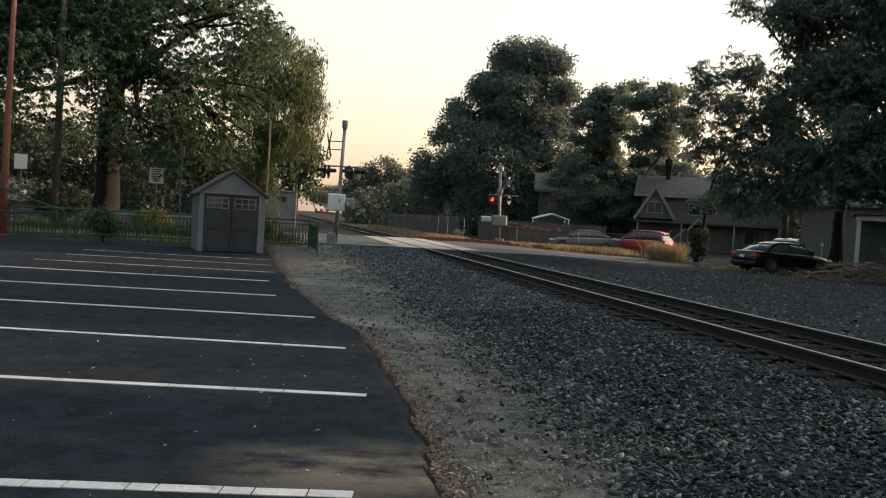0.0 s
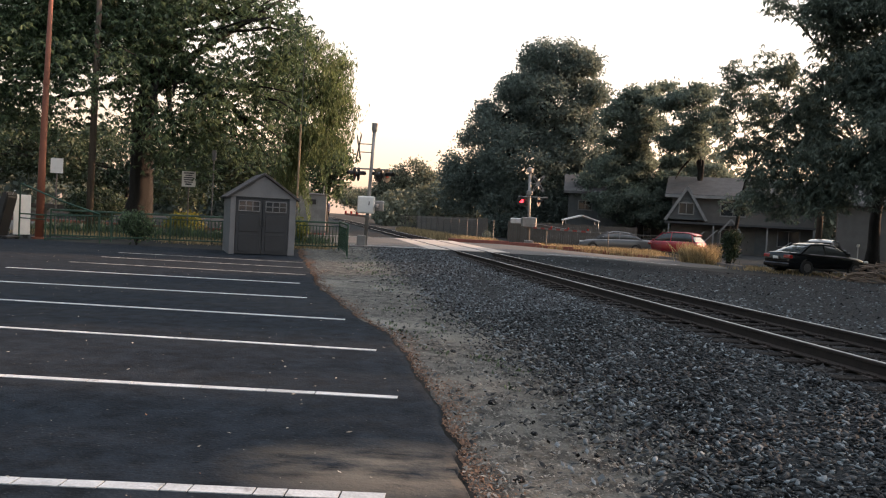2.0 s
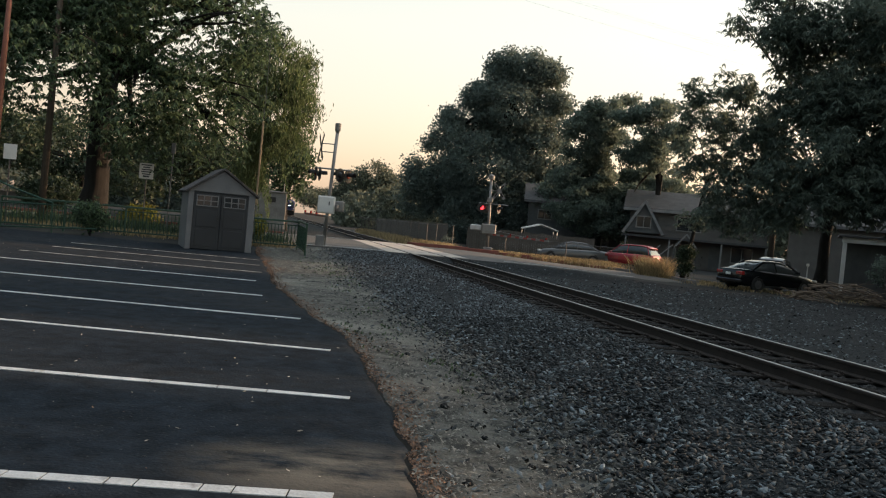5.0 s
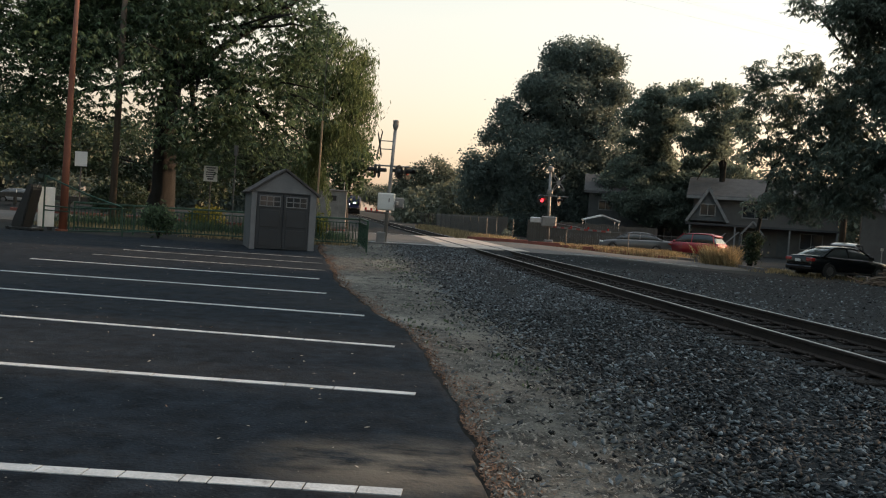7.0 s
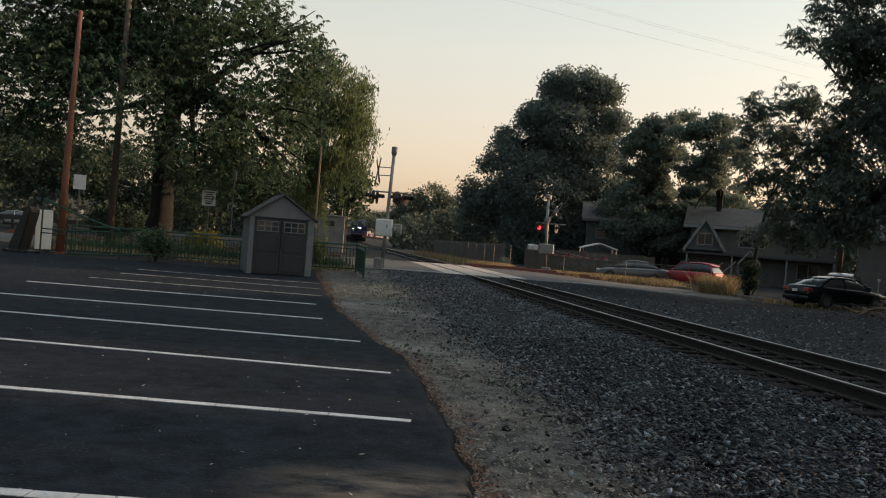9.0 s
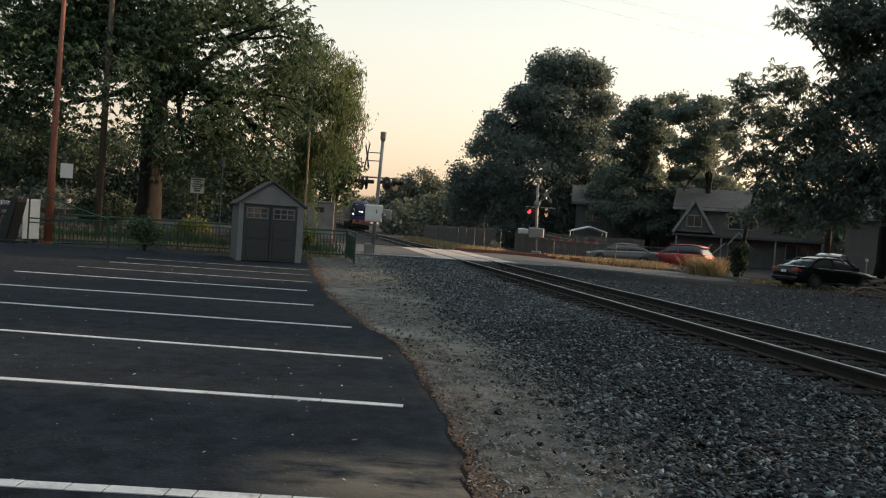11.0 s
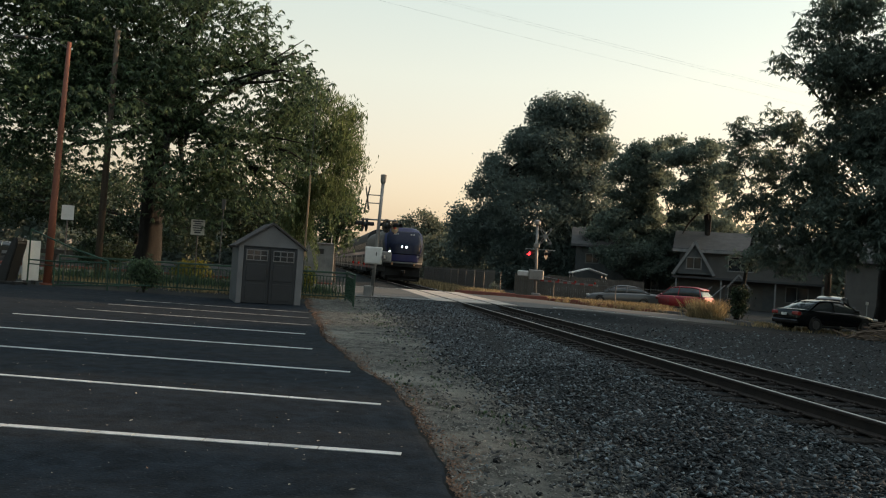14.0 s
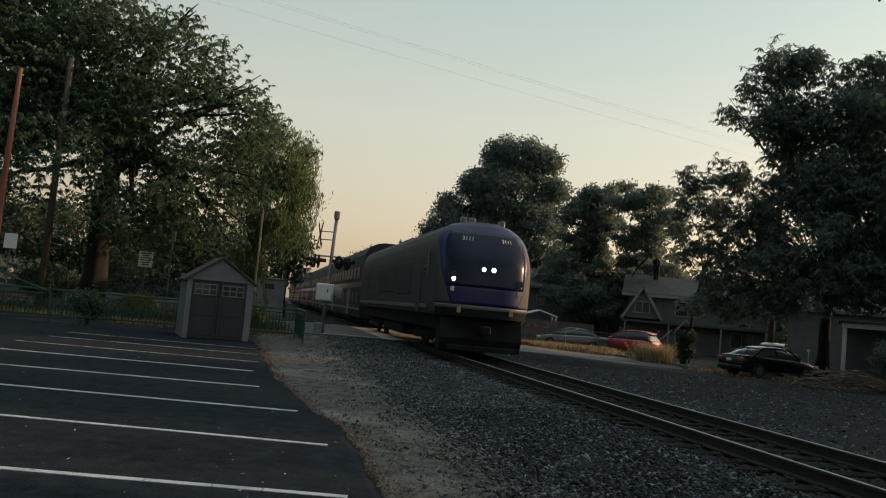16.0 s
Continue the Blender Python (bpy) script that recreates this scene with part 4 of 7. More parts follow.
tree("dark tree with long drooping compound leaves", (13.3, 44.7, gz(13.3, 44.7)), (14.3, 45.2, 6), 0.12, RIGHTA, M_leaf_r, 18, layered=True, per_m2=22, size=0.28, spread=0.12, droop=0.7, slim=0.27, dome=0.55, thick=0.12, rosette=7)
tree("large dark tree with layered drooping boughs", (21.9, 47.4, gz(21.9, 47.4)), (21.2, 45.0, 9), 0.34, RIGHTB + RIGHT_FILL, M_leaf_r, 19, layered=1.15, per_m2=17, size=0.29, spread=0.15, droop=0.7, slim=0.27, limbs=12, dome=0.6, thick=0.16, rosette=7)
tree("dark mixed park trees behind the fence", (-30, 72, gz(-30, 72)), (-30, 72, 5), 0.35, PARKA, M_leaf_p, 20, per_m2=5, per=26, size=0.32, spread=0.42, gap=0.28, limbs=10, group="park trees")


# ---- paints and metals of the things ----
M_siding = mat("grey_resin_siding", (0.16, 0.163, 0.172), (0.115, 0.118, 0.125), rough=0.6, scale=1.5, fine=30, bump=0.15)
M_shed_door = mat("charcoal_resin", (0.019, 0.023, 0.029), (0.013, 0.0155, 0.0195), rough=0.55, scale=2, fine=30, bump=0.12)
M_shingle = mat("dark_shingle", (0.07, 0.065, 0.065), (0.035, 0.033, 0.033), rough=0.9, scale=4, fine=40, bump=0.5)
M_white = mat("white_paint", (0.74, 0.73, 0.7), (0.58, 0.57, 0.55), rough=0.5, scale=2, fine=30, bump=0.06)
M_green = mat("green_enamel", (0.016, 0.06, 0.036), (0.01, 0.035, 0.022), rough=0.45, scale=4, fine=40, bump=0.1)
M_redpole = mat("rust_red_pole", (0.22, 0.076, 0.044), (0.13, 0.047, 0.03), rough=0.7, scale=2, fine=30, bump=0.25, stretch=(2, 2, 0.4))
M_woodpole = mat("weathered_pole_wood", (0.10, 0.08, 0.06), (0.05, 0.04, 0.032), rough=0.95, scale=3, fine=40, bump=0.6, stretch=(4, 4, 0.3))
M_galv = mat("galvanised_steel", (0.55, 0.56, 0.57), (0.38, 0.39, 0.4), rough=0.45, scale=3, fine=40, bump=0.08, metal=0.6)
M_silver = mat("silver_paint", (0.27, 0.265, 0.255), (0.16, 0.155, 0.15), rough=0.5, scale=2, fine=30, bump=0.06, metal=0.3)
M_cab = mat("weathered_grey_steel", (0.25, 0.25, 0.24), (0.13, 0.13, 0.125), rough=0.65, scale=1.2, fine=14, bump=0.1, dirt=((0.4, 0.39, 0.37), 0.9, 0.6))
M_black = mat("matt_black", (0.02, 0.02, 0.021), (0.012, 0.012, 0.012), rough=0.5, scale=4, fine=40, bump=0.1)
M_redboard = mat("red_reflective", (0.3, 0.03, 0.025), (0.2, 0.025, 0.02), rough=0.4, scale=4, fine=40, bump=0.05)
M_ink = mat("faded_ink", (0.1, 0.1, 0.11), (0.06, 0.06, 0.065), rough=0.7, scale=4, fine=40, bump=0.0)
M_link = mat("chain_link_wire", (0.13, 0.125, 0.12), (0.08, 0.078, 0.075), rough=0.6, scale=6, fine=40, bump=0.0, metal=0.4)
M_slat = mat("weathered_fence_board", (0.11, 0.1, 0.088), (0.06, 0.055, 0.048), rough=0.9, scale=3, fine=40, bump=0.4, vary=0.25, stretch=(3, 3, 0.4))
# white house trim, its colour darkened to carry the tree shade
M_trim = mat("shaded_white_trim", (0.25, 0.25, 0.245), (0.17, 0.17, 0.168), rough=0.7, scale=2, fine=30, bump=0.1)
M_stucco = mat("tan_stucco", (0.13, 0.122, 0.114), (0.095, 0.09, 0.084), rough=0.9, scale=1.5, fine=40, bump=0.3)
M_roof = mat("asphalt_roof_shingle", (0.075, 0.075, 0.077), (0.045, 0.045, 0.046), rough=0.9, scale=2, fine=20, bump=0.5)
M_wall_d = mat("dark_grey_siding", (0.105, 0.11, 0.11), (0.074, 0.078, 0.079), rough=0.85, scale=2, fine=30, bump=0.3)
M_pane = glass("window_pane", (0.03, 0.035, 0.04), 0.06)
M_carglass = glass("car_glass", (0.07, 0.08, 0.085), 0.08)
M_tyre = mat("tyre_rubber", (0.02, 0.02, 0.02), (0.012, 0.012, 0.012), rough=0.85, scale=8, fine=60, bump=0.2)
M_rim = mat("alloy_rim", (0.2, 0.2, 0.21), (0.12, 0.12, 0.125), rough=0.35, scale=8, fine=60, bump=0.02, metal=0.8)
M_chip = mat("bleached_chips", (0.42, 0.37, 0.3), (0.2, 0.17, 0.13), rough=0.9, scale=9, fine=60, bump=0.1, vary=0.4)
M_branch = mat("dead_branch", (0.19, 0.145, 0.11), (0.085, 0.066, 0.052), rough=0.95, scale=4, fine=40, bump=0.5, vary=0.35)
M_sleeve = mat("tan_guard_sleeve", (0.34, 0.24, 0.14), (0.2, 0.14, 0.085), rough=0.7, scale=3, fine=40, bump=0.2, stretch=(3, 3, 0.4))
M_plywood = mat("weathered_ochre_plywood", (0.3, 0.19, 0.09), (0.18, 0.115, 0.06), rough=0.8, scale=2, fine=30, bump=0.2, stretch=(4, 1, 0.5))
M_tail = mat("tail_lamp_red", (0.3, 0.02, 0.02), (0.2, 0.015, 0.015), rough=0.2, scale=8, fine=40, bump=0.0, coat=0.6)
M_lampclear = mat("lamp_lens", (0.6, 0.6, 0.58), (0.45, 0.45, 0.44), rough=0.1, scale=8, fine=40, bump=0.0, coat=0.8)


def car_paint(name, c):
    return mat(name, c, tuple(v * 0.85 for v in c), rough=0.3, scale=1, fine=20, bump=0.0, coat=0.8, metal=0.2)


M_signal_red = glow("lit_red_signal", (1.0, 0.03, 0.04), 3.5)


# ---- garden shed on the lot ----
def build_shed():
    e = thing("garden_shed", pose(-7.93, 27.28, 0.415, 0, 0, 22), "small grey resin shed with closed charcoal double doors", "shed")
    w, d, h, a = 2.13, 2.1, 1.92, 2.66
    t = 0.05
    walls = bmesh.new()
    prism(walls, [(0, 0), (w, 0), (w, h), (w / 2, a - 0.05), (0, h)], "y", d - t, d)
    part("back_wall", walls, M_siding, e)
    for x0, x1 in ((0, t), (w - t, w)):
        part("side_wall", bx(x0, x1, 0.05, d - t - 0.003, 0, h, 0.008), M_siding, e)
    for x0, x1 in ((0, 0.17), (w - 0.22, w)):
        part("front_panel", bx(x0, x1, -0.004, 0.045, 0, h - 0.02, 0.012), M_siding, e)
    g = prism(bmesh.new(), [(0.03, h - 0.017), (w - 0.03, h - 0.017), (w / 2, a - 0.06)], "y", -0.01, 0.05)
    gable = part("gable", g, M_siding, e, "grey gable with horizontal siding lines")
    for k in range(1, 6):
        z = h + 0.12 * k - 0.02
        half = (a - 0.06 - z) / (a - h) * w / 2 - 0.05
        if half > 0.08:
            part("siding_lap", bx(w / 2 - half, w / 2 + half, -0.017, -0.008, z, z + 0.012), M_siding, gable)
    part("header", bx(0.172, w - 0.222, 0.0, 0.05, 1.86, h - 0.022, 0.006), M_shed_door, e)
    for i, (x0, x1) in enumerate(((0.176, 1.034), (1.046, w - 0.226))):
        door = part("door", bx(x0, x1, 0.012, 0.05, 0.03, 1.85, 0.008), M_shed_door, e, "charcoal shed door")
        for z0, z1 in ((0.12, 0.68), (0.76, 1.32)):
            part("door_panel", bx(x0 + 0.1, x1 - 0.1, -0.0, 0.018, z0, z1, 0.012), M_shed_door, door)
        cx = (x0 + x1) / 2
        part("window_pane", bx(cx - 0.33, cx + 0.33, -0.002, 0.014, 1.44, 1.76), M_pane, door, "dark window pane")
        for z in (1.42, 1.585, 1.75):
            part("muntin", bx(cx - 0.35, cx + 0.35, -0.016, 0.01, z, z + 0.032, 0.004), M_siding, door)
        for x in (-0.35, -0.125, 0.095, 0.318):
            part("muntin", bx(cx + x, cx + x + 0.032, -0.0175, 0.009, 1.42, 1.782, 0.004), M_siding, door)
        hx = x1 - 0.06 if i == 0 else x0 + 0.06
        part("door_handle", bx(hx - 0.02, hx + 0.02, -0.03, 0.012, 0.98, 1.16, 0.006), M_black, door, "black pull handle")
    sl = math.atan2(a - h, w / 2)
    ln = w / 2 / math.cos(sl) + 0.14
    for sgn in (-1, 1):
        bm = bmesh.new()
        box(bm, -ln / 2, ln / 2, -0.1, d + 0.08, -0.035, 0.035, 0.008)
        m = pose(w / 2 + sgn * (ln / 2 - 0.005) * math.cos(sl), 0, a - (ln / 2 - 0.005) * math.sin(sl) + 0.012, 0, math.degrees(sl) * sgn, 0)
        bmesh.ops.transform(bm, matrix=m, verts=bm.verts[:])
        part("roof_panel", bm, M_shingle, e, "dark shingle-look roof slope")


build_shed()


# ---- green fence, ramp rails, poles and signs ----
def railing(p0, p1, posts, gap, label, h=1.06, top2=True):
    p0, p1 = Vector(p0), Vector(p1)
    L = (p1 - p0).xy.length
    e = thing("fence", pose(p0.x, p0.y, p0.z, 0, 0, math.degrees(math.atan2(p1.y - p0.y, p1.x - p0.x))), label, "fence", "green railings")
    rise = (p1.z - p0.z) / L
    def rail(z, r):
        bm = bx(0, L, -r, r, z - r, z + r, r * 0.3)
        for v in bm.verts:
            v.co.z += v.co.x * rise
        part("rail", bm, M_green, e)
    rail(h, 0.036)
    rail(0.14, 0.026)
    if top2:
        rail(h - 0.15, 0.018)
    for i in range(posts):
        x = L * i / (posts - 1)
        part("post", bx(x - 0.03, x + 0.03, -0.03, 0.03, -0.1 + x * rise, h + 0.03 + x * rise, 0.006), M_green, e)
    n = int(L / gap)
    me = None
    for i in range(1, n):
        x = L * i / n
        if me is None:
            b = part("bar", bx(-0.015, 0.015, -0.012, 0.012, 0.14, h - 0.15), M_green, e)
            me = b.data
        else:
            b = new("bar", me)
            b.parent = e
        b.location = (x, 0, x * rise)
    return e


railing((-15.4, 30.35, 0.45), (-5.2, 32.7, 0.49), 6, 0.125, "long green metal railing along the edge of the lot")
railing((-5.2, 32.72, 0.49), (-4.38, 29.42, 0.44), 2, 0.085, "short green metal railing section closing the fence end", 1.1)


def ramp_rails():
    e = thing("ramp_handrail", pose(0, 0, 0), "green tubular handrails at a walkway gate", "handrail")
    part("gate_post", tb([(-16.05, 29.4, 0.4), (-16.02, 29.36, 2.42)], 0.03), M_green, e)
    part("post", tb([(-12.85, 28.75, 0.38), (-12.88, 28.75, 1.47)], 0.028), M_green, e)
    part("post", tb([(-15.0, 29.2, 0.4), (-15.0, 29.2, 1.36)], 0.028), M_green, e)
    part("sloping_rail", tb([(-16.02, 29.36, 2.4), (-14.4, 29.05, 1.85), (-12.88, 28.75, 1.46)], 0.03), M_green, e)
    part("rail", tb([(-16.05, 29.4, 1.33), (-15.0, 29.2, 1.32), (-12.88, 28.75, 1.4)], 0.024), M_green, e)
    part("rail", tb([(-16.05, 29.4, 1.18), (-15.0, 29.2, 1.17)], 0.02), M_green, e)
    part("rail", tb([(-15.0, 29.2, 0.5), (-12.86, 28.75, 0.62), (-11.4, 28.9, 0.72)], 0.024), M_green, e)


ramp_rails()


def light_pole():
    e = thing("street_lamp", pose(-15.73, 30.18, 0.4), "tall rust-red painted light pole with a side arm", "street lamp")
    part("pole", tb([(0, 0, 0), (0.03, 0, 3), (0.08, 0, 6), (0.14, 0, 8.95)], [0.15, 0.125, 0.1, 0.075], 12), M_redpole, e, smooth=True)
    part("base_plate", tb([(0, 0, 0), (0, 0, 0.1)], [0.26, 0.26], 12), M_redpole, e)
    part("collar", tb([(0.075, 0, 5.6), (0.08, 0, 5.75)], [0.122, 0.122], 12), M_redpole, e)
    part("arm", tb([(0.12, 0, 8.7), (-0.4, 0, 8.95), (-1.5, 0, 9.05)], [0.022, 0.018, 0.015]), M_link, e, "thin galvanised bracket arm")
    part("lamp_head", bx(-1.95, -1.45, -0.1, 0.1, 9.0, 9.09, 0.03), M_link, e, "flat grey lamp housing")


light_pole()


def wood_pole(x, y, z, top, r, arms):
    e = thing("utility_pole", pose(x, y, z), "dark weathered wooden utility pole", "utility pole", "utility poles")
    part("pole", tb([(0, 0, -0.2), (0.05, 0, top / 2), (0.1, 0, top)], [r, r * 0.9, r * 0.72], 10), M_woodpole, e, smooth=True)
    for zz in arms:
        part("crossarm", bx(-1.1, 1.1, -0.06, 0.06, zz, zz + 0.12, 0.01), M_woodpole, e)
    return e


wood_pole(-15.9, 34.5, 0.5, 10.5, 0.15, ())
right_pole = wood_pole(22.4, 56.0, 0.25, 14.6, 0.2, ())
part("transformer_box", bx(0.2, 0.62, -0.2, 0.2, 12.75, 13.8, 0.04), M_galv, right_pole, "grey equipment box strapped to the pole")


def sign(x, y, zb, z0, z1, w, label, lines, rz=0.0, arrow=False):
    e = thing("sign", pose(x, y, zb, 0, 0, rz), label, "sign", "signs on posts")
    part("post", bx(-0.025, 0.025, 0.006, 0.05, -0.1, z1 - zb + 0.02, 0.005), M_link, e)
    p = part("panel", bx(-w / 2, w / 2, -0.006, 0.006, z0 - zb, z1 - zb, 0.003), M_white, e, "white sheet-metal panel")
    n = len(lines)
    for i, f in enumerate(lines):
        zc = z1 - zb - (i + 0.8) * (z1 - z0) / (n + 0.9)
        hh = 0.025 if not (arrow and i == n - 1) else 0.035
        part("print_bar", bx(-w / 2 * f, w / 2 * f, -0.0105, -0.0065, zc - hh, zc + hh), M_ink, p)


sign(-12.3, 35.95, 0.5, 2.72, 3.38, 0.6, "white notice sign with lines of small dark print", (0.75, 0.5, 0.7, 0.72, 0.6, 0.45), 0, True)
sign(-15.45, 30.75, 0.45, 2.86, 3.4, 0.44, "blank white sign back on a slim post", (), 12)


def small_post():
    e = thing("slim_post", pose(-10.75, 34.3, 0.5), "slim grey steel post beside the fence", "post")
    part("shaft", tb([(0, 0, -0.1), (0.03, 0, 3.7)], 0.028), M_link, e)
    part("cap", bx(-0.05, 0.11, -0.05, 0.05, 3.3, 3.72, 0.01), M_link, e)


small_post()


def guy_wire():
    """Stay cable of a pole, with a tan sleeve over its lower end."""
    e = thing("guy_wire", pose(-7.10, 33.60, 2.13), "steel guy wire in a long tan guard sleeve behind the shed", "guy wire")
    d = Vector((0.02, 0.00, 3.24))
    part("sleeve", tb([(0, 0, 0), d * 0.5, d], 0.04, 8), M_sleeve, e)
    part("cable", tb([d, d * 2.2], 0.012, 5), M_link, e)
    part("anchor_rod", tb([(0, 0, 0.02), (-0.02, 0, -1.68)], 0.02, 6), M_link, e)
    part("clamp", tb([(-0.07, 0, -0.1), (0.06, 0, -0.02), (0.03, 0, 0.12)], 0.035, 6), M_sleeve, e)


guy_wire()


def marker_post():
    e = thing("marker_post", pose(19.0, 42.6, 0.2), "slim pale marker post beside the parked sedan", "post")
    part("shaft", tb([(0, 0, -0.1), (0, 0, 1.5)], 0.03), M_galv, e)
    part("cap", bx(-0.06, 0.06, -0.06, 0.06, 1.4, 1.55, 0.02), M_white, e)


marker_post()


def left_boards():
    e = thing("white_panel", pose(-16.15, 29.75, 0.45, 0, 0, 58), "upright white board catching the low sun", "panel")
    part("board", bx(-0.31, 0.31, -0.02, 0.02, 0.12, 1.55, 0.008), M_white, e)
    for x in (-0.15, 0.15):
        part("foot", bx(x - 0.02, x + 0.02, -0.14, 0.14, 0.0, 0.12, 0.004), M_black, e)
    c = thing("hand_cart", pose(-16.45, 28.95, 0.42, 0, 0, -10), "tall black covered hand cart tilted on small wheels", "cart")
    b = bmesh.new()
    prism(b, [(-0.4, 0.1), (0.08, 0.1), (0.44, 1.5), (0.4, 1.66), (0.22, 1.64), (-0.34, 0.35)], "y", -0.27, 0.27)
    bmesh.ops.bevel(b, geom=b.edges[:], offset=0.04, segments=2, affect="EDGES")
    part("cover", b, M_black, c, "shiny black cover")
    part("base", bx(-0.56, 0.52, -0.32, 0.32, 0.06, 0.12, 0.01), M_black, c)
    for x in (-0.45, 0.4):
        for y in (-0.3, 0.3):
            part("wheel", tb([(x, y - 0.025, 0.065), (x, y + 0.025, 0.065)], 0.065, 12), M_tyre, c)
    part("handle", tb([(0.42, 0, 1.55), (0.5, 0, 1.72), (0.54, 0, 1.7)], 0.015), M_galv, c)


left_boards()


def cabinet():
    e = thing("signal_cabinet", pose(-11.4, 58.9, 0.48, 0, 0, 11), "weathered grey steel railway equipment hut with patchy paint", "equipment hut")
    part("plinth", bx(-1.08, 1.08, -0.9, 0.9, 0, 0.2, 0.02), M_kerb, e)
    part("body", bx(-1.02, 1.02, -0.85, 0.85, 0.2, 2.62, 0.03), M_cab, e)
    part("roof", bx(-1.1, 1.1, -0.93, 0.93, 2.62, 2.72, 0.02), M_cab, e)
    part("door", bx(-0.45, 0.45, -0.875, -0.853, 0.3, 2.4, 0.01), M_cab, e)
    part("vent", bx(-0.3, 0.3, -0.885, -0.876, 1.95, 2.3, 0.005), M_black, e)
    part("whip_aerial", tb([(0.8, 0, 2.7), (0.8, 0, 3.3)], 0.02), M_galv, e)


cabinet()


# ---- crossing signals ----
def crossbuck(e, x, y, z, rz, L=1.22, face=None):
    c = part("crossbuck", bx(-0.03, 0.03, 0.01, 0.05, -0.3, 0.3), M_galv, e, "white crossed boards")
    c.matrix_basis = pose(x, y, z, 0, 0, rz)
    for k, a in enumerate((41, -41)):
        b = part("blade", bx(-0.09, 0.09, -0.012 + 0.014 * k, 0.0 + 0.014 * k, -L / 2, L / 2, 0.004, pose(0, 0, 0, 0, a, 0)), face or M_white, c)
        part("blade_print", bx(-0.05, 0.05, -0.017 + 0.014 * k, -0.0125 + 0.014 * k, -L * 0.36, -L * 0.14, 0.0, pose(0, 0, 0, 0, a, 0)), M_black, b)
        part("blade_print", bx(-0.05, 0.05, -0.017 + 0.014 * k, -0.0125 + 0.014 * k, L * 0.14, L * 0.36, 0.0, pose(0, 0, 0, 0, a, 0)), M_black, b)


def flasher(e, x, y, z, rz, lit):
    f = part("signal_head", tb([(0, 0.02, 0), (0, 0.12, 0)], [0.14, 0.09], 14), M_black, e, "black round signal housing")
    f.matrix_basis = pose(x, y, z, 0, 0, rz)
    part("target", tb([(0, 0.0, 0), (0, 0.02, 0)], 0.3, 20), M_black, f)
    part("lens", tb([(0, -0.02, 0), (0, 0.0, 0)], [0.11, 0.125], 16), M_signal_red if lit else M_tail, f, "red lens")
    bm = bmesh.new()
    n = 9
    for i in range(n):
        a0, a1 = math.pi * (i / n * 1.1 - 0.05), math.pi * ((i + 1) / n * 1.1 - 0.05)
        for r0, dep in ((0.145, -0.3),):
            v = [bm.verts.new((math.cos(a0) * r0, 0.0, math.sin(a0) * r0)), bm.verts.new((math.cos(a1) * r0, 0.0, math.sin(a1) * r0)),
                 bm.verts.new((math.cos(a1) * r0, dep, math.sin(a1) * r0)), bm.verts.new((math.cos(a0) * r0, dep, math.sin(a0) * r0))]
            bm.faces.new(v)
    bmesh.ops.solidify(bm, geom=bm.faces[:], thickness=0.008)
    part("hood", bm, M_black, f)


M_palm = mat("palm_bark", (0.13, 0.12, 0.11), (0.035, 0.032, 0.03), rough=0.95, scale=4, fine=30, bump=0.6, vary=0.3)
# near crossed boards: their shade is put into this dark face colour
M_board_shaded = mat("shaded_board_face", (0.13, 0.115, 0.1), (0.07, 0.062, 0.055), rough=0.7, scale=4, fine=40, bump=0.1)
# white of gate arms and far boards, dimmed to carry their lack of light
M_armpale = mat("dimmed_reflective_white", (0.24, 0.24, 0.235), (0.16, 0.16, 0.156), rough=0.6, scale=4, fine=40, bump=0.05)


def gate_arm(e, p0, p1):
    p0, p1 = Vector(p0), Vector(p1)
    n = 14
    d = (p1 - p0)
    ang = math.degrees(math.atan2(d.y, d.x))
    arm = part("gate_arm", bx(-1.0, 0.1, -0.04, 0.04, -0.05, 0.05, 0.008), M_silver, e, "red and white striped barrier arm")
    arm.matrix_basis = pose(p0.x, p0.y, p0.z, 0, math.degrees(-math.atan2(d.z, d.xy.length)), ang)
    L = d.length
    for i in range(n):
        part("band", bx(L * i / n + 0.1, L * (i + 1) / n + 0.1, -0.018, 0.018, -0.05, 0.05), M_armpale if i % 2 else M_redboard, arm)
    for k in (0.35, 0.65, 0.97):
        part("arm_lamp", tb([(L * k, 0, 0.05), (L * k, 0, 0.17)], 0.05, 8), M_tail, arm)
    part("brace_wire", tb([(0.1, 0, 0.28), (L * 0.6, 0, 0.07)], 0.008, 5), M_galv, arm)


